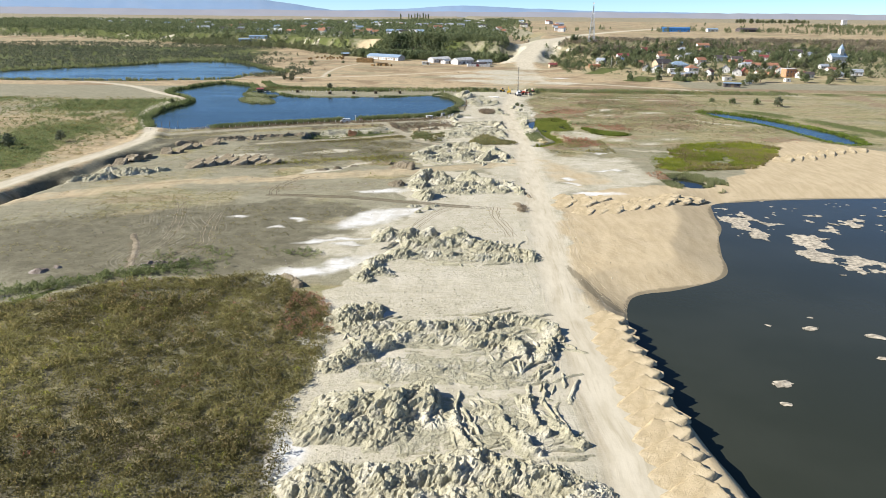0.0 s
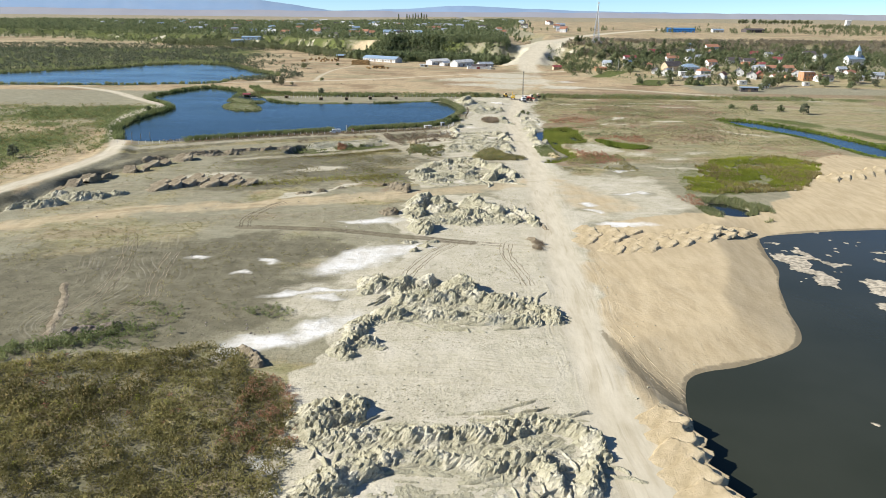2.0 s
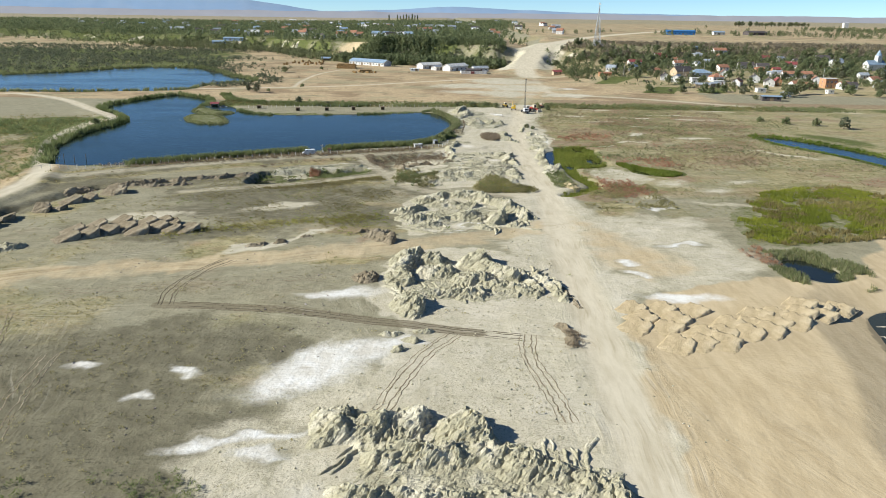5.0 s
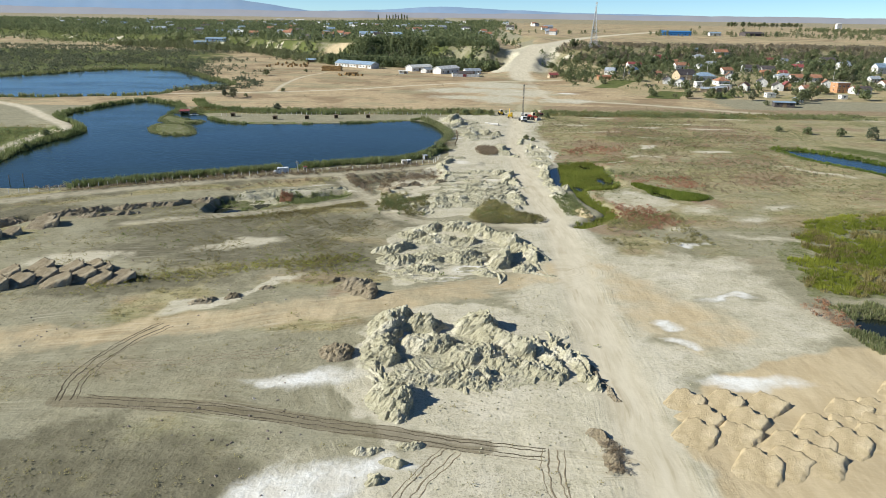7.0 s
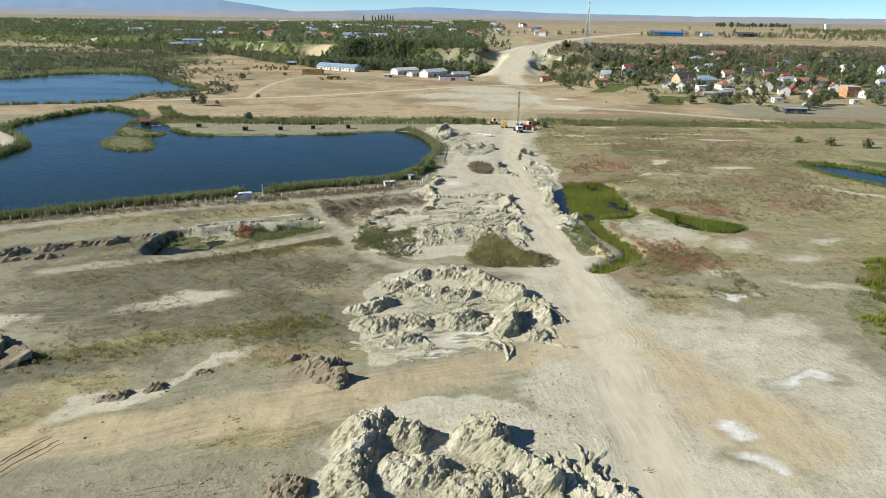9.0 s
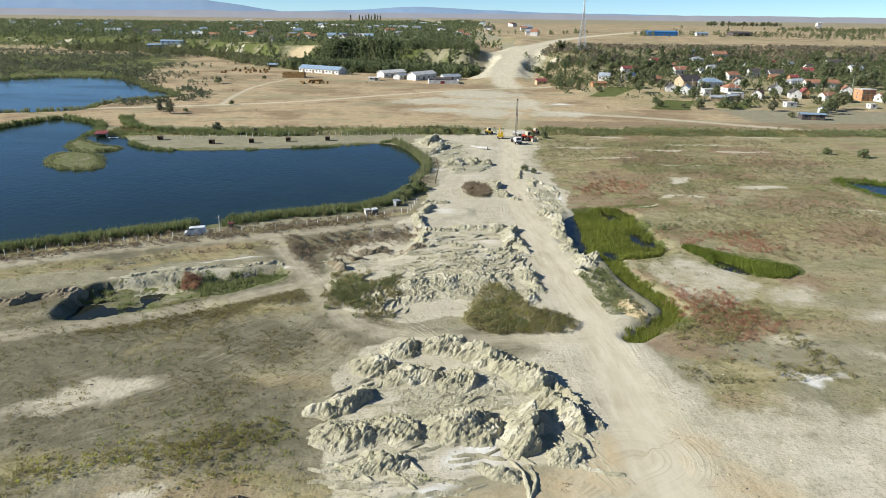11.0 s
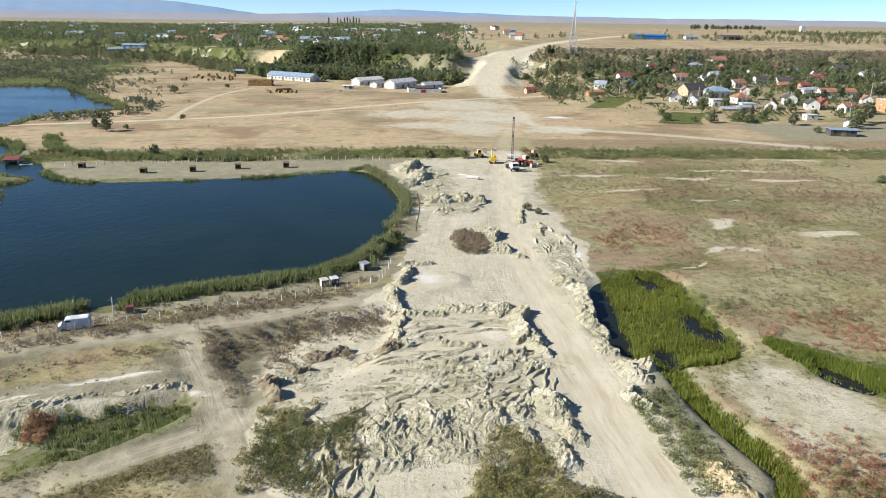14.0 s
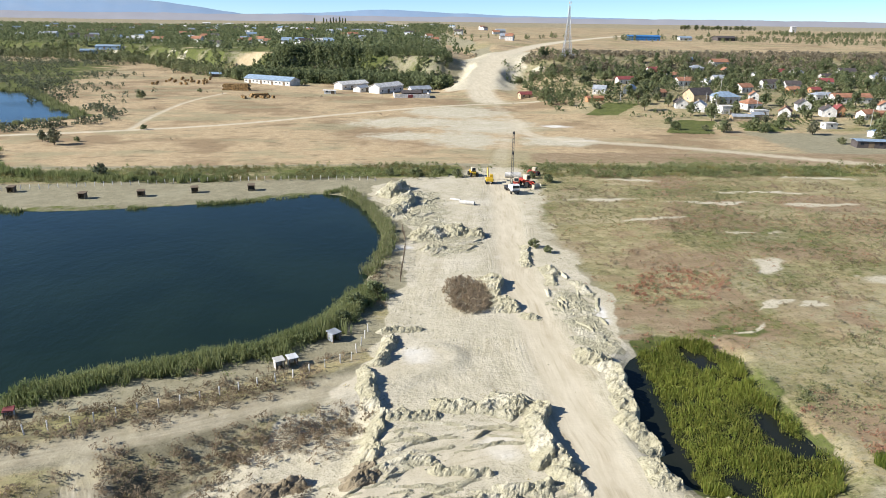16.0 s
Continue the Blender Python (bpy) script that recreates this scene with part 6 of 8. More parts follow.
strew("hedge_scrub", tall, np.concatenate([along([(4, 373), (6, 388), (9, 392)], 0.3, 1.5), along([(-26, 331.5), (-20, 318), (-16, 308)], 0.35, 0.9), along([(-24, 325), (-12, 330.5), (4, 337.5)], 0.15, 1.7), scatter(500, -24, 3, 314, 338, lambda x, y: ramp(fbm(x, y, 4, 2, 24), 0.5, 0.62) * (line_distance(x, y, CROSSING, 10) > 2.5) * (line_distance(x, y, DYKE_ROAD, 10) > 3)), along([(-60, 311), (-42, 322), (-28, 327)], 0.6, 1.0),
                                           along([(-30, 336.5), (-12, 344), (2, 355)], 0.4, 0.9), scatter(30, 19.5, 22, 179, 185), along([(-100, 307), (-67, 321.5), (-29, 335), (-2, 346)], 0.22, 1.2), along([(-110, 310), (-80, 323.5), (-51, 334), (-29, 341), (-10, 348)], 0.3, 1.4)]), BUSH_DRY, "brown weeds on the road banks", "scrub", (0.6, 1.2))
strew("hedge_scrub", tall, np.concatenate([scatter(1000, 9, 30, 276, 303, lambda x, y: ramp(inside_distance(x, y, SCRUB_PATCH, 12), -0.5, 1.5) * ramp(fbm(x, y, 5, 2, 18), 0.36, 0.52)), scatter(900, -13, -1, 286, 306, lambda x, y: ramp(fbm(x, y, 5, 2, 19), 0.4, 0.58)),
                                           scatter(340, 35, 41, 286, 308)]), REED,
      "green-brown scrub on the spoil strip", "scrub", (0.5, 1.1))
strew("hedge_scrub", tall, np.concatenate([scatter(1300, 9, 30, 276, 303, lambda x, y: ramp(inside_distance(x, y, SCRUB_PATCH, 12), -1.0, 0.5) * ramp(fbm(x, y, 4, 2, 22), 0.36, 0.5)), scatter(700, -14, 0, 284, 308, lambda x, y: ramp(fbm(x, y, 4, 2, 23), 0.46, 0.6)),
                                           scatter(900, 40, 64, 262, 292, lambda x, y: ramp(fbm(x, y, 5, 2, 20), 0.42, 0.58)), scatter(1500, 9, 30, 276, 303, lambda x, y: ramp(inside_distance(x, y, SCRUB_PATCH, 12), -1.0, 1.0))]), SHRUB_PALE, "brown dry scrub on the spoil strip", "scrub", (0.5, 1.1))
strew("hedge_scrub", tall, scatter(500, 9, 30, 276, 303, lambda x, y: ramp(inside_distance(x, y, SCRUB_PATCH, 12), -0.5, 1.0) * ramp(fbm(x, y, 4, 2, 155), 0.5, 0.6)), LIME, "yellowing grass clumps in the scrub", "scrub", (0.5, 1.0))
strew("dry_bush", tall, scatter(420, 17.5, 27, 366, 386, lambda x, y: (np.hypot((x - 22.3) / 4.2, (y - 376) / 8.5) < 1).astype(float)), BUSH_DRY, "leafless brown bush beside a clay heap", "bush", (0.9, 1.5))

# loose clods and stones
def stone(seed):
    r = np.random.RandomState(seed)
    lo = np.array([(-1, -1, -0.2), (1, -1, -0.2), (1, 1, -0.2), (-1, 1, -0.2)]) * 0.5 + 0.12 * r.randn(4, 3)
    hi = np.array([(-0.6, -0.6, 0.7), (0.6, -0.6, 0.7), (0.6, 0.6, 0.7), (-0.6, 0.6, 0.7)]) * 0.5 + 0.12 * r.randn(4, 3)
    return np.array([[lo[i], lo[(i + 1) % 4], hi[(i + 1) % 4], hi[i]] for i in range(4)] + [hi])


stones = [stone(s) for s in range(6)]
strew("clay_clods", stones, scatter(20000, -30, 50, 60, 420, lambda x, y: np.clip(cover_at(x, y, clay) - 0.9 * cover_at(x, y, road), 0, 1) * ramp(fbm(x, y, 6, 3, 81), 0.42, 0.62) * (0.25 + 0.75 * ramp(np.abs(x - 3), 20, 8)) * (inside_distance(x, y, BIG_POND, 6) < -1)), CLAY,
      "loose pale clods strewn over the work strip", "clods", (0.07, 0.34))
strew("clay_clods", stones, scatter(6000, -110, -15, 134, 320, lambda x, y: 0.35 * ramp(fbm(x, y, 10, 3, 82), 0.5, 0.66)), RUBBLE, "stones scattered over the disturbed ground", "stones", (0.1, 0.4))
rows_at = np.concatenate([along([(180 + 3.2 * k, 568 + 0.8 * k), (186 + 3.2 * k, 592 + 0.4 * k)], 0.8, 0.25) for k in range(9)] + [along([(140 + 2.6 * k, 566 - 0.4 * k), (141 + 2.6 * k, 564 - 0.4 * k)], 0.8, 0.3) for k in range(8)]
                         + [along([(210 + 3 * k, 585), (216 + 3 * k, 604)], 0.9, 0.3) for k in range(6)])
strew("vine_rows", tall, rows_at, REED, "green vine rows in village gardens", "vines", (0.8, 1.3))


# ---------------------------------------------------------------- buildings
PLASTER = plain("white_plaster", (0.72, 0.70, 0.65), 0.85)
PLASTER_TAN = plain("tan_plaster", (0.55, 0.42, 0.27), 0.85)
PLASTER_ORANGE = plain("orange_brick", (0.55, 0.29, 0.15), 0.85)
TILE_RED = plain("orange_tiles", (0.38, 0.185, 0.11), 0.8)
TILE_MAROON = plain("maroon_tiles", (0.27, 0.075, 0.07), 0.7)
TILE_DARK = plain("dark_slates", (0.10, 0.085, 0.08), 0.8)
SHEET_GREY = plain("grey_sheet_roof", (0.36, 0.39, 0.42), 0.5)
SHEET_BLUE = plain("blue_grey_sheet", (0.27, 0.36, 0.45), 0.5)
BLUE_WALL = plain("blue_cladding", (0.05, 0.22, 0.52), 0.5)
GLASS_DARK = plain("window_glass", (0.03, 0.04, 0.05), 0.15, 0.0, 0.1)
WOOD = plain("grey_wood", (0.20, 0.15, 0.10), 0.85)
STEEL = plain("galvanised_steel", (0.55, 0.56, 0.56), 0.45, 0.6)
HAY = plain("old_hay", (0.33, 0.21, 0.09), 0.95, 0.0, 0.5, 1.0)
CONCRETE = plain("concrete", (0.62, 0.60, 0.55), 0.9)
HOUSES = []


def gable(bm, w, d, base, rise, over, thick):
    """A pitched roof with eaves, ridge along x."""
    x, y = w / 2 + over, d / 2 + over
    drop = rise * over / (d / 2)
    lo, hi = base - drop, base + rise
    for s in (-1, 1):
        pts = [(-x, s * y, lo), (x, s * y, lo), (x, 0, hi), (-x, 0, hi)]
        top = [bm.verts.new((a, b, c + thick)) for a, b, c in pts]
        low = [bm.verts.new(p) for p in pts]
        bm.faces.new(top if s < 0 else top[::-1])
        bm.faces.new(low[::-1] if s < 0 else low)
        for i in range(4):
            q = (low[i], low[(i + 1) % 4], top[(i + 1) % 4], top[i])
            bm.faces.new(q if s < 0 else q[::-1])


def hip(bm, w, d, base, rise, over):
    x, y, r = w / 2 + over, d / 2 + over, max(0.2, (w - d) / 2)
    v = [bm.verts.new(p) for p in ((-x, -y, base), (x, -y, base), (x, y, base), (-x, y, base), (-r, 0, base + rise), (r, 0, base + rise))]
    for f in ((0, 1, 5, 4), (1, 2, 5), (2, 3, 4, 5), (3, 0, 4), (3, 2, 1, 0)):
        bm.faces.new([v[i] for i in f])


def window_part(parent, x, y, z, w, h, face):
    """A framed window on the front ('f'), or on an end wall ('e')."""
    bm = bmesh.new()
    t = 0.08
    for cx, cz, sx, sz in ((0, h / 2, w + 2 * t, t), (0, -h / 2, w + 2 * t, t), (-w / 2, 0, t, h), (w / 2, 0, t, h), (0, 0, t * 0.7, h)):
        box(bm, cx, 0, cz, sx, 0.09, sz)
    ob = part("window", bm, PLASTER, parent)
    pane = bmesh.new()
    box(pane, 0, 0.02, 0, w, 0.03, h)
    part("pane", pane, GLASS_DARK, ob)
    ob.matrix_local = pose(x, y, z, 0, 0, 0 if face == "f" else 90)


def gable_wall(bm, w, d, h, rise):
    """Walls of a house in one shell, with the gable triangles."""
    box(bm, 0, 0, h / 2 - 0.4, w, d, h + 0.8)
    if rise > 0:
        for s in (-1, 1):
            a = [bm.verts.new((s * (w / 2 - k), y, z)) for k in (0, 0.25) for y, z in ((-d / 2, h), (d / 2, h), (0, h + rise))]
            bm.faces.new(a[:3]), bm.faces.new(a[3:][::-1])


def house(x, y, turn, w, d, h, rise, roof, wall_m, roof_m, label, windows=3, category="house", name="house"):
    m = pose(x, y, z_at(x, y), 0, 0, turn)
    HOUSES.append((x, y, max(w, d)))
    top = empty(name, m, label, category, "village houses" if name == "house" else "")
    bm = bmesh.new()
    gable_wall(bm, w, d, h, rise if roof == "gable" else 0)
    part("wall", bm, wall_m, top)
    bm = bmesh.new()
    if roof == "gable":
        gable(bm, w, d, h + 0.02, rise, 0.45, 0.12)
    elif roof == "hip":
        hip(bm, w, d, h + 0.02, rise, 0.5)
    else:
        box(bm, 0, 0, h + 0.12, w + 0.4, d + 0.4, 0.22, 0.04)
    roof_ob = part("roof", bm, roof_m, top)
    if windows and roof in ("gable", "hip"):
        bm = bmesh.new()
        box(bm, w * 0.22, d * 0.14, h + rise * 0.95, 0.6, 0.6, 1.5, 0.03)
        part("chimney", bm, PLASTER_TAN, roof_ob)
    floors = 2 if h > 4.5 else 1
    for f in range(floors):
        for i in range(windows):
            k = (i + 0.5) / windows - 0.5
            if f == 0 and windows > 1 and i == windows // 2:
                bm = bmesh.new()
                box(bm, 0, 0, 1.02, 0.95, 0.1, 2.04, 0.02)
                door = part("door", bm, WOOD, top)
                door.location = (k * w, -d / 2 - 0.04, 0)
            else:
                window_part(top, k * w, -d / 2 - 0.04, 1.55 + 2.7 * f, 1.1, 1.2, "f")
        if windows:
            window_part(top, -w / 2 - 0.04, 0, 1.55 + 2.7 * f, 1.0, 1.1, "e")
    return top


W, T, O = PLASTER, PLASTER_TAN, PLASTER_ORANGE
house(206, 753, 8, 10, 8, 5.4, 3.0, "gable", W, TILE_MAROON, "two-storey white house with a maroon tiled roof")
house(146, 686, -30, 7.5, 6, 3.0, 2.0, "gable", W, SHEET_GREY, "small white house with a pale sheet roof")
house(164.5, 685, 50, 7, 6, 3.2, 2.0, "gable", W, SHEET_BLUE, "white house with a blue-grey sheet roof")
house(176, 727, 5, 11, 6, 3.0, 1.6, "gable", W, TILE_MAROON, "long low white house with a dull red roof")
house(213.5, 719, 6, 11, 7, 3.2, 2.0, "gable", W, TILE_RED, "white house with an orange tiled roof")
house(257, 797, 4, 10, 7, 3.2, 1.8, "hip", W, SHEET_GREY, "white house with a light hipped roof on the slope")
house(285.5, 818, 4, 13, 8, 3.4, 2.2, "gable", W, TILE_RED, "white house with a red tiled roof high on the slope")
house(269, 774, 80, 7, 5, 4.8, 2.2, "gable", W, TILE_RED, "narrow white house with a red gable roof", 1)
house(176, 637, 78, 8, 6.5, 3.0, 2.2, "gable", W, TILE_DARK, "white gabled house with a dark roof")
house(195, 657, 20, 15, 9, 4.0, 3.4, "gable", T, TILE_DARK, "large barn-like house with a grey roof", 2)
house(182, 627, 60, 9, 7, 3.2, 2.2, "gable", W, SHEET_GREY, "white house with a pale grey roof beside a garden")
house(208, 652, 3, 15, 10, 3.6, 2.6, "hip", W, SHEET_BLUE, "broad white house with a blue-grey hipped sheet roof", 4)
house(193, 619, 0, 6.5, 6, 3.8, 0.3, "flat", W, CONCRETE, "white plastered flat-roofed outbuilding by gardens", 2)
house(213.5, 632, 10, 9, 8, 3.2, 2.6, "hip", W, TILE_RED, "white house with an orange hipped roof")
house(208, 612, -5, 8, 5, 2.8, 0.3, "flat", W, CONCRETE, "low white flat-roofed shed", 2)
house(221, 610, 55, 9, 6, 3.0, 2.2, "gable", W, TILE_RED, "white gabled house with an orange roof")
house(191, 598, -8, 10, 5, 2.4, 0.9, "gable", T, SHEET_GREY, "low grey sheet-roofed farm shed", 0)
house(201, 603, 12, 7, 5, 2.4, 0.9, "gable", T, SHEET_GREY, "low grey-roofed chicken shed", 0)
house(266, 705, 4, 13, 7, 3.2, 2.2, "gable", W, TILE_DARK, "white house with a long dark brown roof")
house(279, 702, -6, 10, 6, 3.0, 2.0, "gable", W, TILE_DARK, "brown-roofed annex with a white gable")
house(272, 657, 0, 14, 8, 3.4, 1.6, "hip", W, SHEET_GREY, "long house with a light grey sheet roof", 4)
house(284, 650, -4, 22, 7, 3.4, 1.9, "gable", W, TILE_RED, "long white building with an orange tiled roof", 7)
house(244.5, 610, 70, 8, 7, 3.4, 2.4, "gable", W, TILE_DARK, "white gabled house with dark slates")
house(251, 611, 80, 6, 4.5, 3.6, 2.4, "gable", O, TILE_MAROON, "small red-brown house with a steep roof", 1)
house(224, 577, 0, 6, 4.5, 2.6, 0.3, "flat", W, CONCRETE, "small white flat-roofed hut", 1)
house(321, 792, 0, 11, 7, 3.0, 2.0, "gable", W, TILE_MAROON, "white house with a dark red roof among trees")
house(333, 787, 30, 10, 7, 3.0, 2.0, "gable", W, SHEET_GREY, "white house with a grey roof among trees")
house(375, 788, 0, 13, 8, 3.4, 2.8, "gable", W, TILE_DARK, "white house with a steep dark roof")
house(371, 749, 50, 10, 7, 3.2, 2.2, "gable", W, SHEET_GREY, "white house with a weathered grey roof")
house(269, 684, 0, 7, 5, 2.6, 1.4, "gable", O, TILE_RED, "small outbuilding with a bright red roof", 1)
house(282, 682, 0, 6, 5, 2.6, 1.4, "gable", O, TILE_MAROON, "small outbuilding with a crimson roof", 1)
house(105, 709, 12, 8, 5, 2.6, 1.4, "gable", T, TILE_MAROON, "ruined tan hut with a rusty roof by the road", 2)
house(136, 664, 6, 10, 4, 2.0, 0.8, "gable", O, TILE_RED, "long low shed with a rusty roof", 0)
house(222, 758, 6, 7, 5, 2.8, 1.5, "gable", W, TILE_RED, "small white house with an orange roof", 2)
house(228, 717, 40, 6, 5, 2.8, 1.6, "gable", W, SHEET_GREY, "small white house under trees", 2)
house(284, 758, 30, 6, 5, 2.8, 1.6, "gable", W, SHEET_GREY, "small pale house under trees", 2)
house(261, 819, 0, 4, 4, 3.2, 1.6, "gable", W, SHEET_BLUE, "tiny house with a light blue roof", 1)
house(179, 674, 20, 6, 5, 2.6, 1.4, "gable", T, TILE_RED, "brown-roofed cottage beside a plot", 2)
house(230, 659, 70, 6, 5, 3.2, 2.0, "gable", W, TILE_RED, "white cottage with a red gable roof", 1)
house(271, 605, 0, 5, 4, 2.4, 1.0, "gable", O, TILE_RED, "small garden shed with orange roof", 0)
house(284, 602, 4, 9, 8, 6.4, 0.3, "flat", O, CONCRETE, "unfinished two-storey orange brick house", 3)
house(292, 596, 20, 8, 6, 3.2, 2.0, "gable", W, TILE_RED, "white house with an orange roof near the field")
house(269, 571, 0, 4, 4, 2.4, 0.3, "flat", W, CONCRETE, "white concrete pump hut", 1)
house(260, 601, 12, 8, 6, 3.0, 1.8, "gable", W, TILE_RED, "white house with an orange tiled roof in trees")
house(336, 679, 20, 6, 5, 3.0, 1.6, "gable", W, SHEET_BLUE, "white cottage with a blue roof")
house(357, 729, 10, 10, 7, 3.4, 2.4, "gable", W, SHEET_GREY, "grey-roofed white house below the bluff")
house(297, 596, 0, 8, 6, 3.0, 1.8, "gable", W, TILE_DARK, "white house with a dark roof beside a garden wall")
house(322, 600, 0, 9, 7, 3.2, 2.4, "hip", W, SHEET_GREY, "pale house with a grey hipped roof near the field")
house(357, 658, 40, 8, 6, 3.0, 1.8, "gable", W, SHEET_GREY, "white house with a grey roof up the slope")
house(336, 649, 0, 7, 5, 2.8, 1.6, "gable", W, SHEET_GREY, "low white house in the village's eastern part")
house(231, 554, 15, 5, 4, 2.4, 0.8, "gable", W, SHEET_BLUE, "small shed with a blue roof at the village edge", 0)
house(286, 624, 70, 7, 6, 3.2, 2.0, "gable", W, TILE_RED, "white gabled house with an orange roof up the lane")
house(241, 627, 70, 8, 7, 3.6, 2.6, "gable", W, TILE_DARK, "tall white gabled house with a dark roof")
house(330, 625, 20, 8, 6, 3.0, 2.0, "gable", W, TILE_RED, "white house with an orange roof up the lane")
house(345, 612, -10, 9, 6, 3.0, 2.0, "gable", W, SHEET_GREY, "white house with a sheet roof near the village edge")
house(240, 690, 15, 9, 7, 3.0, 2.0, "gable", W, TILE_RED, "white house with a weathered orange roof")
house(310, 715, -15, 9, 7, 3.0, 2.0, "gable", W, TILE_MAROON, "white house with a wine-red roof")
house(330, 745, 10, 9, 6, 3.0, 2.0, "gable", W, TILE_DARK, "white house with a dark roof below the bluff")
house(245, 735, 0, 8, 6, 3.0, 1.8, "gable", W, SHEET_GREY, "white house in the orchards")

# church
church = empty("church", pose(374, 700, z_at(374, 700), 0, 0, 10), "white village church with a blue roof and steeple", "church")
bm = bmesh.new()
gable_wall(bm, 16, 7, 5, 3)
part("wall", bm, PLASTER, church)
bm = bmesh.new()
gable(bm, 16, 7, 5.02, 3, 0.4, 0.15)
part("roof", bm, SHEET_BLUE, church)
bm = bmesh.new()
box(bm, 3, 0, 6, 4, 4, 12)
tower = part("tower", bm, PLASTER, church)
bm = bmesh.new()
tube(bm, (3, 0, 12), (3, 0, 17), 2.6, 0.1, 8)
part("spire", bm, SHEET_BLUE, tower)
HOUSES.append((374, 700, 16))


def shed(name, x, y, turn, w, d, h, rise, wall_m, roof_m, label, openings=5, category="farm building"):
    """A long farm building: walls, roof, doorways and gate leaves."""
    top = empty(name, pose(x, y, z_at(x, y), 0, 0, turn), label, category)
    HOUSES.append((x, y, max(w, d) * 0.6))
    bm = bmesh.new()
    gable_wall(bm, w, d, h, rise)
    part("wall", bm, wall_m, top)
    bm = bmesh.new()
    gable(bm, w, d, h + 0.02, rise, 0.6, 0.14)
    part("roof", bm, roof_m, top)
    for i in range(openings):
        bm = bmesh.new()
        box(bm, 0, 0, 0, 2.2 if i % 3 == 1 else 1.3, 0.1, 2.4 if i % 3 == 1 else 1.0, 0.02)
        door = part("gate" if i % 3 == 1 else "window", bm, WOOD if i % 3 == 1 else GLASS_DARK, top)
        door.location = (((i + 0.5) / openings - 0.5) * w, -d / 2 - 0.05, 1.25 if i % 3 == 1 else 1.7)
    return top


shed("barn", -65, 806, -38, 46, 11, 3.4, 2.4, PLASTER, SHEET_BLUE, "long white barn with a blue-grey sheet roof", 12)
shed("stable", -6, 772, 42, 24, 9, 3.6, 1.8, PLASTER, PLASTER, "white-roofed farm stable near haystacks", 4)
shed("stable", 18, 748, 50, 26, 9, 4.2, 2.0, PLASTER, PLASTER, "large white-roofed farm hall", 4)
shed("stable", 1, 750, 55, 10, 6, 3.0, 1.2, PLASTER, SHEET_GREY, "small white farm building with a grey roof", 2)
shed("stable", 40, 742, 20, 14, 7, 3.0, 1.6, PLASTER, SHEET_GREY, "low farm building under trees", 3)
shed("container", -19, 734, -6, 7.5, 2.6, 2.4, 0.3, PLASTER, PLASTER, "white site container on the dry grass", 2, "container")
shed("warehouse", 390, 1257, -4, 44, 14, 5.5, 1.5, BLUE_WALL, BLUE_WALL, "long bright blue warehouse on the plateau", 8)
shed("warehouse", 457, 1272, 0, 18, 10, 4, 1.5, PLASTER, SHEET_BLUE, "white and blue hall on the plateau", 3)
shed("warehouse", 520, 1280, 14, 34, 16, 4, 2.4, TILE_DARK, TILE_DARK, "dark-roofed hall on the plateau", 4)
shed("farmhouse", -70, 1010, 0, 18, 7, 3, 1.5, PLASTER, PLASTER, "white farm buildings above the cliff", 4)
shed("farmhouse", -283, 1122, -10, 28, 9, 3, 1.5, SHEET_BLUE, SHEET_BLUE, "blue-grey sheds in the western valley", 4)
shed("farmhouse", -300, 1112, 10, 20, 8, 3, 1.5, SHEET_BLUE, SHEET_BLUE, "grey farm sheds in the western valley", 3)
shed("cabin", -117, 867, 0, 9, 5, 2.6, 1.2, WOOD, SHEET_BLUE, "dark cabin below the wooded bluff", 2)
shed("silo_block", 1150, 2150, 0, 13, 10, 14, 1.0, PLASTER, PLASTER, "white block standing alone on the plain", 0)
shed("hall", -480, 2600, 0, 22, 10, 8, 1.5, PLASTER, PLASTER, "white hall at the far town's edge", 0)
shed("hall", -420, 2630, 0, 30, 10, 6, 1.5, PLASTER, PLASTER, "long white hall at the far town's edge", 0)
# closed box; dark walls stand in for the shade inside an open front
shed("open_shed", 209, 528, -12, 11, 6, 2.8, 0.4, TILE_DARK, SHEET_BLUE, "shed with a blue-grey sheet roof, dark walls for a shaded open front", 3)

# white farm enclosure wall with its red gate
yard = empty("yard_wall", pose(33, 710, z_at(33, 710), 0, 0, 0), "low white farm enclosure wall with a red gate", "wall")
for sx, sy, cx, cy in ((22, 0.4, 0, 0), (0.4, 14, -11, 7), (0.4, 14, 11, 7)):
    bm = bmesh.new()
    box(bm, cx, cy, 1.1, sx, sy, 2.6, 0.04)
    part("wall_panel", bm, PLASTER, yard)
bm = bmesh.new()
box(bm, -1, -0.28, 1.1, 3, 0.12, 2.1, 0.02)
part("gate", bm, TILE_MAROON, yard, "red sheet gate")
shed("stable", 33, 719, 0, 12, 6, 2.8, 1.2, TILE_DARK, TILE_DARK, "dark-roofed shed inside the white enclosure", 2)

# hay
for x, y, w, d, h, turn in ((-82, 758, 19, 6, 4.6, -6), (-61, 716, 13, 4.5, 3.2, 22)):
    stack = empty("haystack", pose(x, y, z_at(x, y), 0, 0, turn), "long stack of brown hay bales", "haystack", "haystacks")
    rows, levels = int(w / 1.5), int(h / 1.1)
    for lev in range(levels):
        for i in range(rows - lev % 2):
            bm = bmesh.new()
            box(bm, (i + 0.5 + 0.5 * (lev % 2)) * 1.5 - w / 2, rng.uniform(-0.15, 0.15), 0.55 + lev * 1.1, 1.42, d - 0.3 * lev, 1.08, 0.12)
            part("bale", bm, HAY, stack)
bm = bmesh.new()
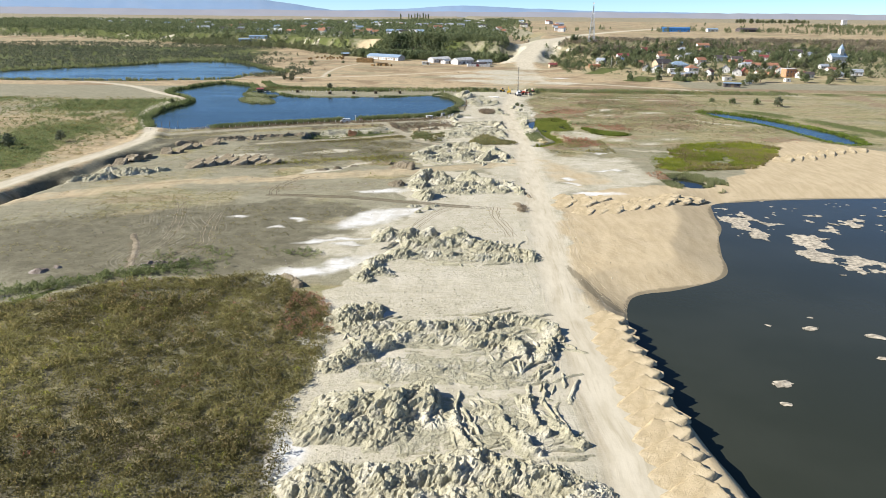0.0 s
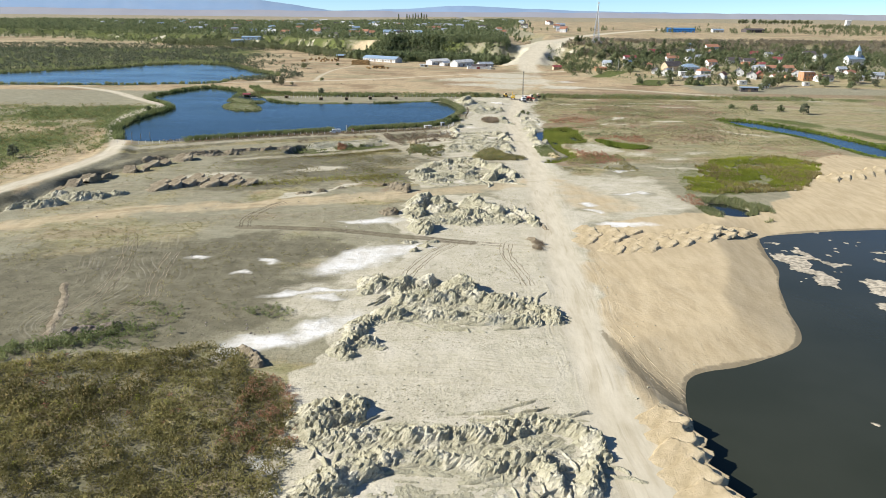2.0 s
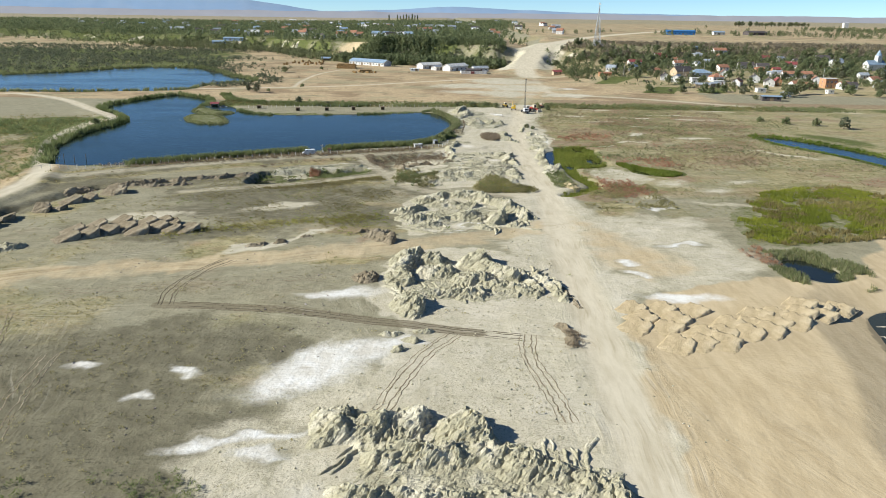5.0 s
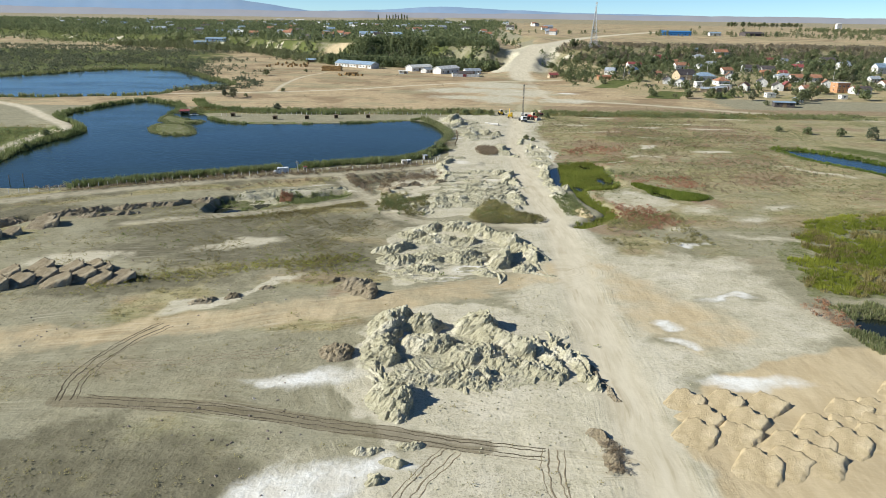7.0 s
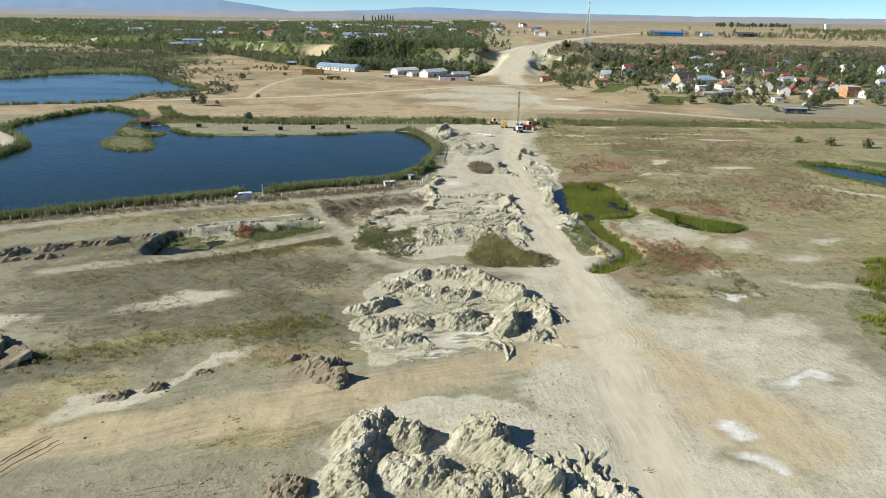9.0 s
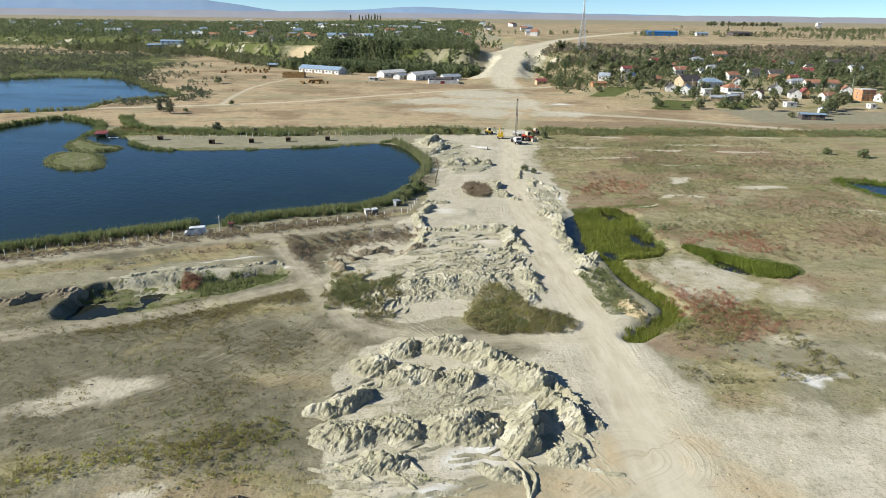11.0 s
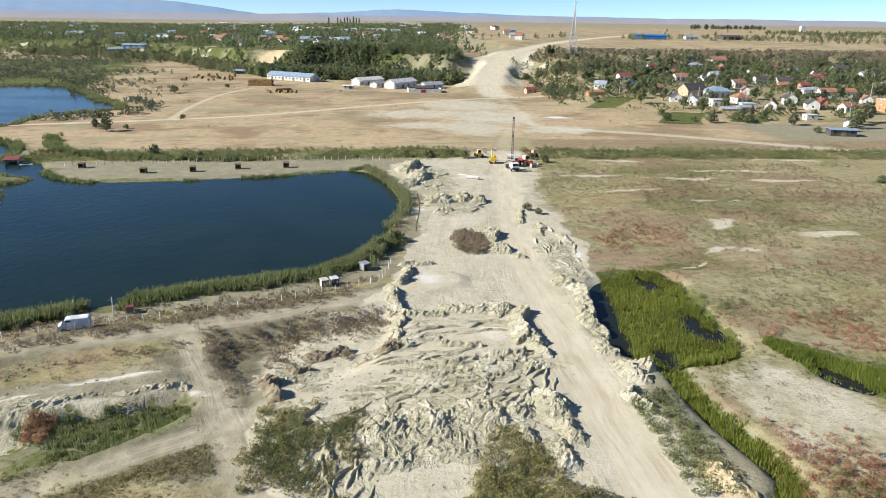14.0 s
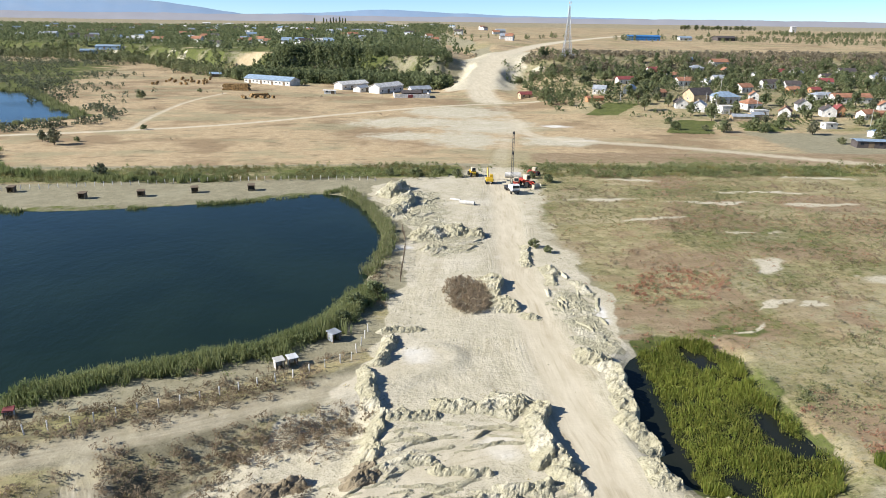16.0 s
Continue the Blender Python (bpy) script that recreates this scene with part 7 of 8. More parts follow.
tube(bm, (-0.65, 0, 0.7), (0.65, 0, 0.7), 0.75, 0.75, 12)
bmesh.ops.bevel(bm, geom=[e for e in bm.edges if len(e.link_faces) == 2 and e.calc_face_angle(0) > 1.0], offset=0.08, segments=1, affect="EDGES")
me = bpy.data.meshes.new("bale")
bm.to_mesh(me)
bm.free()
me.materials.append(HAY)
for k in range(44):
    x, y = (rng.uniform(-150, -112), rng.uniform(795, 850)) if k < 34 else (rng.uniform(-72, -52), rng.uniform(703, 712))
    ob = tagged(new("round_bale", me), "weathered round hay bale on dry grass", "hay bale", "round bales")
    ob.matrix_world = pose(x, y, z_at(x, y), 0, 0, rng.uniform(0, 180)) @ Matrix.Diagonal((1.2, 1.2, 1.2, 1))

# lattice mast
TX, TY = 165, 834
mast = empty("radio_mast", pose(TX, TY, z_at(TX, TY)), "tall slender steel lattice radio mast on the bluff", "mast")
H, B0, B1 = 43.0, 3.3, 0.5
corners = lambda z: [((B0 + (B1 - B0) * min(1, z / 34)) * c, (B0 + (B1 - B0) * min(1, z / 34)) * s, z) for c, s in ((1, 1), (-1, 1), (-1, -1), (1, -1))]
for i in range(4):
    bm = bmesh.new()
    tube(bm, corners(0)[i], corners(34)[i], 0.2, 0.14, 6)
    tube(bm, corners(34)[i], corners(38)[i], 0.14, 0.1, 6)
    part("leg", bm, STEEL, mast)
levels = [0, 4, 8, 12, 15.5, 19, 22, 25, 28, 31, 34, 36, 38]
for a, b in zip(levels, levels[1:]):
    bm = bmesh.new()
    p, q = corners(a), corners(b)
    for i in range(4):
        tube(bm, p[i], q[(i + 1) % 4], 0.09, None, 4)
        tube(bm, p[(i + 1) % 4], q[i], 0.09, None, 4)
        tube(bm, q[i], q[(i + 1) % 4], 0.09, None, 4)
    part("bracing", bm, STEEL, mast)
bm = bmesh.new()
tube(bm, (0, 0, 38), (0, 0, H), 0.12, 0.08, 6)
part("pole", bm, STEEL, mast)
for z, a in ((40.5, 0), (40.5, 2.1), (40.5, 4.2), (36.5, 1), (31, 3)):
    bm = bmesh.new()
    box(bm, 0.8 * math.cos(a), 0.8 * math.sin(a), z, 0.5, 0.5, 1.9, 0.05)
    part("antenna", bm, PLASTER, mast, "white panel antenna")
for sx in (-3.5, 4.5):
    cabin = empty("equipment_cabin", pose(TX + sx, TY - 4.5, z_at(TX + sx, TY - 4.5)), "small white equipment cabin beside the mast", "cabin", "mast cabins")
    bm = bmesh.new()
    box(bm, 0, 0, 1.1, 3.2, 2.2, 2.4, 0.05)
    part("body", bm, PLASTER, cabin)
    bm = bmesh.new()
    box(bm, 0, 0, 2.4, 3.5, 2.5, 0.16, 0.03)
    part("roof", bm, CONCRETE, cabin)

# scattered houses of the far town
town = random.Random(31)
for k in range(150):
    y = 1040 + 1250 * town.random() ** 1.3
    x = town.uniform(-0.52, 0.14) * (y - 100) + 40
    if y < np.interp(x, BLUFF_X, BLUFF_Y) + 90:
        continue
    top = empty("town_house", pose(x, y, z_at(x, y), 0, 0, town.uniform(-30, 30)), "small distant white town house among trees", "house", "town houses")
    w, d, h = town.uniform(9, 16), town.uniform(7, 10), town.uniform(4, 6.5)
    bm = bmesh.new()
    gable_wall(bm, w, d, h, 2.6)
    part("wall", bm, PLASTER, top)
    bm = bmesh.new()
    gable(bm, w, d, h + 0.02, 2.6, 0.5, 0.15)
    part("roof", bm, town.choice([PLASTER, SHEET_GREY, TILE_RED, TILE_DARK, SHEET_GREY, SHEET_BLUE]), top)


# ---------------------------------------------------------------- trees
def crown_quads(tall, wide, base, leaf, clusters, per, seed, narrow=1.0):
    """Leaves in uneven clusters round the limb ends."""
    r = np.random.RandomState(seed)
    out, tips = [], []
    for k in range(clusters):
        a = 2.4 * k + r.rand() * 1.4
        up = (k + 0.5) / clusters
        rad = wide * narrow * (0.25 + 0.75 * r.rand()) * math.sin(math.pi * min(0.95, 0.22 + 0.72 * up)) * (0.15 if k == clusters - 1 else 1)
        c = np.array([rad * math.cos(a), rad * math.sin(a), base + (tall - base) * (0.1 + 0.82 * up)])
        tips.append(c)
        s = wide * r.uniform(0.34, 0.55) * narrow ** 0.5
        d = r.randn(per, 3)
        d /= np.linalg.norm(d, axis=1)[:, None]
        p = c + d * (s * (0.45 + 0.6 * r.rand(per)))[:, None] * np.array([1, 1, 0.8])
        n = d + 0.6 * r.randn(per, 3) + np.array([-0.3, 0, 0.6])
        n /= np.linalg.norm(n, axis=1)[:, None]
        t = np.cross(n, r.randn(per, 3))
        t /= np.linalg.norm(t, axis=1)[:, None]
        b = np.cross(n, t)
        q = leaf * (0.6 + 0.8 * r.rand(per))[:, None]
        out.append(np.stack([p - t * q, p - b * q * 0.7, p + t * q, p + b * q * 0.8], 1))
    return np.concatenate(out), tips


def tree_kind(tall, wide, base, leaf, clusters, per, seed, material, narrow=1.0):
    quads, tips = crown_quads(tall, wide, base, leaf, clusters, per, seed, narrow)
    flat = quads.reshape(-1, 3)
    tint = np.repeat(np.random.RandomState(seed).rand(len(quads)), 4)
    crown = mesh_from("crown", flat, np.arange(len(flat)).reshape(-1, 4), material, False, tint)
    bm = bmesh.new()
    lean = Vector((0.04 * tall * math.sin(seed), 0.04 * tall * math.cos(seed), tall * 0.62))
    tube(bm, (0, 0, -0.4), lean, 0.035 * tall, 0.012 * tall, 7)
    for tip in tips[:: max(1, len(tips) // 5)]:
        start = lean * (0.45 + 0.3 * abs(math.sin(tip[0] * 9)))
        tube(bm, start, tip, 0.013 * tall, 0.005 * tall, 5)
    trunk = bpy.data.meshes.new("trunk")
    bm.to_mesh(trunk)
    bm.free()
    trunk.materials.append(BARK)
    return trunk, crown


KINDS = {
    "round": [tree_kind(7.5, 3.0, 1.6, 0.44, 14, 36, s, LEAF) for s in (2, 5, 7)],
    "broad": [tree_kind(5.5, 3.3, 1.0, 0.44, 13, 36, s, LEAF) for s in (11, 14)],
    "willow": [tree_kind(5.5, 2.8, 0.8, 0.38, 13, 36, s, LEAF_GREY) for s in (17, 19)],
    "bush": [tree_kind(3.2, 2.1, 0.2, 0.3, 11, 36, s, LEAF) for s in (23, 27)],
    "poplar": [tree_kind(22, 4.0, 2.0, 1.1, 16, 34, s, LEAF, 0.55) for s in (29, 31)],
}


def tree(kind, x, y, size, label, group, name="tree"):
    trunk, crown = rng.choice(KINDS[kind])
    top = empty(name, pose(x, y, z_at(x, y), 0, 0, rng.uniform(0, 360)) @ Matrix.Diagonal((size, size, size, 1)), label, "bush" if kind == "bush" else "tree", group)
    for part_name, me in (("trunk", trunk), ("crown", crown)):
        ob = new(part_name, me)
        ob.parent = top


def free(x, y, gap):
    return all(math.hypot(x - a, y - b) > gap + 0.45 * c for a, b, c in HOUSES)


placed = 0
while placed < 235:
    x, y = rng.uniform(112, 420), rng.uniform(575, 830)
    lot = float(fbm(np.array([x]), np.array([y]), 34, 2, 5)[0])
    if y + 0.12 * x < 612 or rng.random() > 2.6 * (lot - 0.22) or not free(x, y, 1.2) or (x < 150 and y < 660) or (x - 79) ** 2 < 900:
        continue
    kind = rng.choice(["round", "round", "broad", "broad", "willow", "bush"])
    tree(kind, x, y, rng.uniform(0.75, 1.25), {"round": "green leafy village tree", "broad": "broad green orchard tree", "willow": "grey-green willow beside houses", "bush": "dense green garden bush"}[kind], "village trees")
    placed += 1
for x, y, s, kind in ((166, 566, 1.0, "broad"), (160, 572, 0.8, "bush"), (183, 571, 1.1, "broad"), (186, 566, 1.3, "bush"), (147, 575, 1.2, "bush"), (205, 560, 1.1, "willow"), (238, 560, 1.3, "broad"), (222, 540, 1.2, "bush"), (230, 548, 1.1, "round"),
                      (246, 566, 1.3, "round"), (203, 536, 0.9, "bush"), (280, 565, 1.2, "broad"), (292, 552, 1.0, "broad"), (306, 575, 1.0, "round"), (318, 566, 1.0, "willow"), (120, 655, 1.0, "bush"), (130, 640, 1.1, "bush"),
                      (126, 690, 0.9, "broad"), (112, 716, 0.9, "broad"), (198, 575, 0.9, "broad"), (150, 590, 1.0, "bush"), (171, 612, 0.9, "round"), (215, 575, 0.7, "bush"), (232, 586, 0.7, "broad")):
    tree(kind, x, y, s, "dark green tree at the village gardens", "garden trees")
for x, y, s, kind in ((-114, 541, 1.15, "willow"), (-121, 548, 0.8, "willow"), (-108, 548, 0.6, "bush"), (-92, 579, 0.7, "bush"), (5.5, 377, 0.85, "bush"), (2.5, 371, 0.9, "bush"), (0, 365, 0.7, "bush"), (-11, 820, 0.8, "broad"), (-40, 790, 0.9, "broad"),
                      (-47, 478, 0.5, "bush"), (-76, 480, 0.8, "willow"), (-60, 477, 0.5, "willow"), (60, 468, 0.8, "bush"), (56, 474, 0.7, "bush"), (-128, 700, 0.9, "broad"), (-103, 742, 0.8, "bush"), (41, 404, 0.6, "bush"), (43, 400, 0.5, "bush"),
                      (20, 478, 0.9, "bush"), (28, 480, 0.8, "bush"), (33, 477, 0.8, "bush"), (12, 480, 0.7, "bush"), (-150, 395, 0.8, "bush"), (-146, 372, 0.8, "bush"), (-162, 262, 1.0, "willow"), (-172, 268, 1.1, "willow"), (-150, 276, 0.8, "willow"),
                      (-185, 258, 1.0, "willow"), (170, 425, 1.0, "bush"), (182, 420, 1.1, "bush"), (190, 410, 1.0, "willow"), (160, 432, 0.8, "bush")):
    tree(kind, x, y, s, "grey-green tree beside pond and track" if kind == "willow" else "dense green bush beside pond and track", "pond trees", "tree" if kind != "bush" else "bush")
for k in range(9):
    tree("poplar", -150 + 10.5 * k + rng.uniform(-2, 2) - (22 if k == 0 else 0), 2900 + rng.uniform(-10, 10), rng.uniform(0.85, 1.15), "tall dark poplar in a far row", "far poplars")
for k in range(26):
    tree("round", 880 + 8.5 * k + rng.uniform(-4, 4), 2250 + rng.uniform(-15, 15), rng.uniform(1.4, 2.1), "tree of a grove alone on the plain", "far grove")

# woods and scrub, past counting
def far_tree(tall, wide, seed):
    return crown_quads(tall, wide, 0.4, 0.21 * wide, 7, 11, seed)[0]


woods = [far_tree(9, 3.6, s) for s in (1, 2, 3, 4)]
bushes = [crown_quads(2.6, 1.8, 0.0, 0.46, 4, 7, s)[0] for s in (6, 7, 8)]
town_kinds = [crown_quads(6.0, 3.2, 0.0, 0.85, 4, 6, s)[0] for s in (9, 10, 11)]
thicket = [crown_quads(2.6, 2.2, 0.0, 0.52, 4, 6, s)[0] for s in (16, 17, 18)]
edge = lambda x, y: y - np.interp(x, BLUFF_X, BLUFF_Y)
not_road = lambda x, y: ramp(line_distance(x, y, CUT_ROAD, 60), 22, 34) * ramp(line_distance(x, y, STEPPE_ROAD, 20), 6, 10)
bare_cliff = lambda x, y: 1 - ramp(spots(x, y, CLIFFS), 0.45, 0.7)
clear = np.array([(a, b, c) for a, b, c in HOUSES])


def away(x, y, gap=3.0):
    d = np.hypot(x[:, None] - clear[None, :, 0], y[:, None] - clear[None, :, 1]) - 0.55 * clear[None, :, 2] - gap
    return (d.min(1) > 0).astype(float)


strew("bluff_wood", woods, scatter(4600, -100, 76, 745, 900, lambda x, y: ramp(edge(x, y), -66, -50) * bare_cliff(x, y) * (1 - ramp(edge(x, y) + 60 * (fbm(x, y, 40, 2, 71) - 0.5), 2, 22)) * away(x, y) * not_road(x, y) * ramp(fbm(x, y, 22, 2, 61), 0.18, 0.36)), LEAF,
      "dense green wood at the foot of the bluff", "wood", (0.55, 1.0))
strew("bluff_wood", woods, scatter(5600, -420, -90, 800, 1200, lambda x, y: ramp(edge(x, y), -56, -34) * bare_cliff(x, y) * (1 - ramp(edge(x, y) + 60 * (fbm(x, y, 50, 2, 72) - 0.5), 0, 22)) * away(x, y)), LEAF, "green wood along the western bluff", "wood", (0.5, 0.95))
strew("bluff_wood", woods, scatter(2200, -75, 72, 800, 985, lambda x, y: ramp(edge(x, y), -10, 5) * (1 - ramp(edge(x, y), 60, 100)) * bare_cliff(x, y) * away(x, y) * not_road(x, y) * ramp(fbm(x, y, 30, 2, 75), 0.28, 0.42)), LEAF, "trees along the top of the bluff", "wood", (0.4, 0.75))
strew("bluff_scrub", bushes, scatter(9000, 96, 620, 740, 930, lambda x, y: ramp(edge(x, y), -5, 12) * (1 - ramp(edge(x, y), 80, 120)) * away(x, y) * not_road(x, y) * ramp(fbm(x, y, 26, 3, 62), 0.36, 0.5)), SCRUB,
      "brown leafless scrub on the bluff slope", "scrub", (0.7, 1.5))
strew("bluff_scrub", woods, scatter(1100, 100, 620, 700, 900, lambda x, y: ramp(edge(x, y), -40, -10) * (1 - ramp(edge(x, y), 40, 90)) * away(x, y) * not_road(x, y) * ramp(fbm(x, y, 30, 3, 63), 0.48, 0.58)), LEAF,
      "green trees on the bluff slope", "wood", (0.4, 0.75))
strew("village_greenery", bushes, scatter(3000, 108, 430, 590, 830, lambda x, y: away(x, y, 1.0) * ramp(y + 0.12 * x, 612, 640) * ramp(fbm(x, y, 20, 3, 64), 0.36, 0.5)), LEAF, "hedges and garden greenery between houses", "greenery", (0.4, 1.1))
strew("village_greenery", woods, scatter(2000, 108, 480, 610, 840, lambda x, y: away(x, y, 2.5) * ramp(y + 0.12 * x, 640, 680) * ramp(fbm(x, y, 26, 3, 65), 0.34, 0.48)), LEAF, "trees between the upper village houses", "greenery", (0.4, 0.75))
strew("town_trees", town_kinds, scatter(22000, -1300, 420, 880, 2400, lambda x, y: ramp(edge(x, y), -4, 10) * bare_cliff(x, y) * ramp(fbm(x, y, 120, 3, 66), 0.16, 0.30) * (1 - ramp(x - 0.10 * (y - 900), 20, 120)) * (0.75 + 0.25 * ramp(y, 1000, 1500)) * not_road(x, y) * away(x, y, 1.0)), LEAF,
      "dark green trees of the distant town", "trees", (0.9, 1.65))
strew("bluff_wood", town_kinds, scatter(3000, -1000, -340, 860, 1500, lambda x, y: ramp(edge(x, y), -60, -36) * (1 - ramp(edge(x, y), 0, 14)) * ramp(fbm(x, y, 60, 2, 73), 0.34, 0.46)), LEAF, "trees along the far western bluff", "wood", (0.6, 1.2))
strew("plateau_trees", woods, scatter(4200, 250, 1700, 930, 1900, lambda x, y: ramp(edge(x, y), 110, 160) * np.maximum(0.03, ramp(x - 0.42 * y, 20, 160)) * ramp(fbm(x, y, 90, 3, 67), 0.40, 0.5) * not_road(x, y)), LEAF,
      "trees and hedges on the eastern plateau", "trees", (0.55, 0.95))
strew("plateau_trees", woods, scatter(420, 150, 760, 1180, 1330, lambda x, y: not_road(x, y) * away(x, y, 4) * ramp(fbm(x, y, 40, 2, 70), 0.5, 0.6)), LEAF, "scattered trees round the plateau halls", "trees", (0.4, 0.9))
strew("valley_scrub", thicket, scatter(8500, -760, -130, 560, 1120, lambda x, y: (1 - ramp(edge(x, y), -60, -30)) * (inside_distance(x, y, UPPER_POND, 20) < -3) * ramp(-x - 0.18 * (y - 560), 60, 170)
                                      * ramp(fbm(x, y, 48, 3, 68) + 0.26 * ramp(-x - 0.25 * (y - 560), 120, 260), 0.46, 0.58) * ramp(line_distance(x, y, STEPPE_ROAD, 20), 5, 8)), LEAF_GREY, "grey-green scrub covering the western valley", "scrub", (0.5, 1.4))
strew("valley_scrub", bushes, np.concatenate([along([(-150, 575), (-128, 590), (-118, 606), (-118, 625), (-140, 660)], 1.1, 3.0), along([(-175, 690), (-190, 730), (-230, 790)], 1.5, 7), along([(-250, 820), (-400, 900), (-600, 1000)], 1.2, 16)]), LEAF_GREY,
      "grey-green willow scrub near the upper pond", "scrub", (0.6, 1.3))
strew("steppe_tufts", bushes, scatter(500, -150, 130, 505, 800, lambda x, y: 0.25 * ramp(fbm(x, y, 30, 2, 69), 0.5, 0.65) * away(x, y, 2) * (np.hypot(x - 60, y - 600) > 40)), SCRUB, "single dry bushes on the steppe", "scrub", (0.25, 0.6))

# distant hills beyond the plain, aerial haze put into their blue-grey colour
def hills(name, y, profile, colour, label, seed):
    x = np.linspace(-3600, 3600, 420)
    top = np.interp(x, [p[0] for p in profile], [p[1] for p in profile]) + 14 * (fbm(x, x * 0 + y, 500, 4, seed) - 0.5) + 5 * (fbm(x, x * 0 + y, 90, 3, seed) - 0.5)
    verts = np.concatenate([np.stack([x, np.full_like(x, y), np.full_like(x, -20)], -1), np.stack([x, np.full_like(x, y + 150), top], -1), np.stack([x, np.full_like(x, y + 190), top - 30], -1)])
    n = len(x)
    i = np.arange(n - 1)
    quads = np.concatenate([np.stack([i, i + 1, i + 1 + n, i + n], -1), np.stack([i + n, i + 1 + n, i + 1 + 2 * n, i + 2 * n], -1)])
    g = Graph(name)
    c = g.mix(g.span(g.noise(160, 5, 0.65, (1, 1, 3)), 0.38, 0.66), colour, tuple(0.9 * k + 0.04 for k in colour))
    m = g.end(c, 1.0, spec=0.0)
    # faint glow added as haze; the hills themselves give no light
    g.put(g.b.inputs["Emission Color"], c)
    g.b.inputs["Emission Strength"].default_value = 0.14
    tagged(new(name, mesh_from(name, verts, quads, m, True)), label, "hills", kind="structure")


hills("backdrop_far_hills", 4520, [(-3600, 175), (-2300, 168), (-1700, 150), (-1150, 118), (-700, 62), (-300, 74), (100, 98), (500, 80), (900, 66), (3600, 58)], (0.21, 0.30, 0.42), "distant hills on the horizon, haze painted in as pale blue", 3)
hills("backdrop_plain", 4400, [(-3600, 62), (-1400, 58), (0, 60), (1500, 62), (3600, 62)], (0.27, 0.275, 0.30), "far edge of the plain with painted haze", 7)


# ---------------------------------------------------------------- fences
POST = plain("white_post", (0.74, 0.72, 0.68), 0.8)
RUBBER = plain("rubber", (0.025, 0.025, 0.025), 0.85)
PAINT_WHITE = plain("white_paint", (0.76, 0.77, 0.77), 0.4)
PAINT_RED = plain("red_paint", (0.50, 0.075, 0.045), 0.45)
PAINT_YELLOW = plain("yellow_paint", (0.62, 0.40, 0.03), 0.45)
PAINT_CREAM = plain("cream_paint", (0.62, 0.54, 0.40), 0.6)
DARK_STEEL = plain("dark_steel", (0.09, 0.09, 0.09), 0.55, 0.5)
FOAM = plain("dried_scum", (0.52, 0.45, 0.33), 0.9, 0.0, 0.5, 0.8)


def stroll(points, gap):
    """Even steps along a soft line."""
    pts = rounded(points, False, 2)
    out, left = [], 0.0
    for (ax, ay), (bx, by) in zip(pts, pts[1:]):
        d = math.hypot(bx - ax, by - ay)
        s = left
        while s < d:
            out.append((ax + (bx - ax) * s / d, ay + (by - ay) * s / d))
            s += gap
        left = s - d
    return out


def fence(points, gap, high, thick, material, label, wires=2):
    spots_on = stroll(points, gap)
    top = empty("fence", pose(0, 0, 0), label, "fence")
    bm = bmesh.new()
    box(bm, 0, 0, high / 2 - 0.2, thick, thick, high + 0.4, thick * 0.12)
    me = bpy.data.meshes.new("post")
    bm.to_mesh(me)
    bm.free()
    me.materials.append(material)
    tops = []
    for x, y in spots_on:
        ob = new("post", me)
        z = z_at(x, y)
        ob.matrix_world = pose(x, y, z, rng.uniform(-4, 4), rng.uniform(-4, 4), rng.uniform(0, 90)) @ Matrix.Diagonal((1, 1, rng.uniform(0.92, 1.08), 1))
        ob.parent = top
        tops.append((x, y, z))
    for k in range(wires):
        bm = bmesh.new()
        for a, b in zip(tops, tops[1:]):
            h = high * (0.9 - 0.4 * k)
            tube(bm, (a[0], a[1], a[2] + h), (b[0], b[1], b[2] + h), 0.012, None, 3)
        part("wire", bm, DARK_STEEL, top)


fence([(-125, 302), (-100, 311), (-80, 320.5), (-67, 325), (-51, 331), (-29, 338), (-8, 345.8), (1.5, 352)], 2.5, 1.3, 0.14, POST, "white concrete posts with thin wire along the dyke road")
fence([(2, 352), (3.5, 357), (4.5, 362)], 2.5, 1.4, 0.14, POST, "short run of white fence posts at the pond corner")
fence([(10.6, 384), (11.8, 396), (13.0, 408), (12.6, 420)], 1.6, 1.5, 0.13, WOOD, "pale weathered post fence at the pond's edge", 3)
fence([(-100, 463.5), (-70, 469), (-38, 474), (-4, 474.5), (8, 472)], 2.4, 1.3, 0.15, POST, "line of pale posts behind the pond shore")


# ---------------------------------------------------------------- vehicles and machines
def wheel(parent, x, y, r, wide):
    bm = bmesh.new()
    tube(bm, (x, y - wide / 2, r), (x, y + wide / 2, r), r, r, 16)
    tyre = part("wheel", bm, RUBBER, parent)
    bm = bmesh.new()
    tube(bm, (x, y - wide / 2 - 0.015, r), (x, y + wide / 2 + 0.015, r), r * 0.55, r * 0.55, 12)
    part("rim", bm, STEEL, tyre)


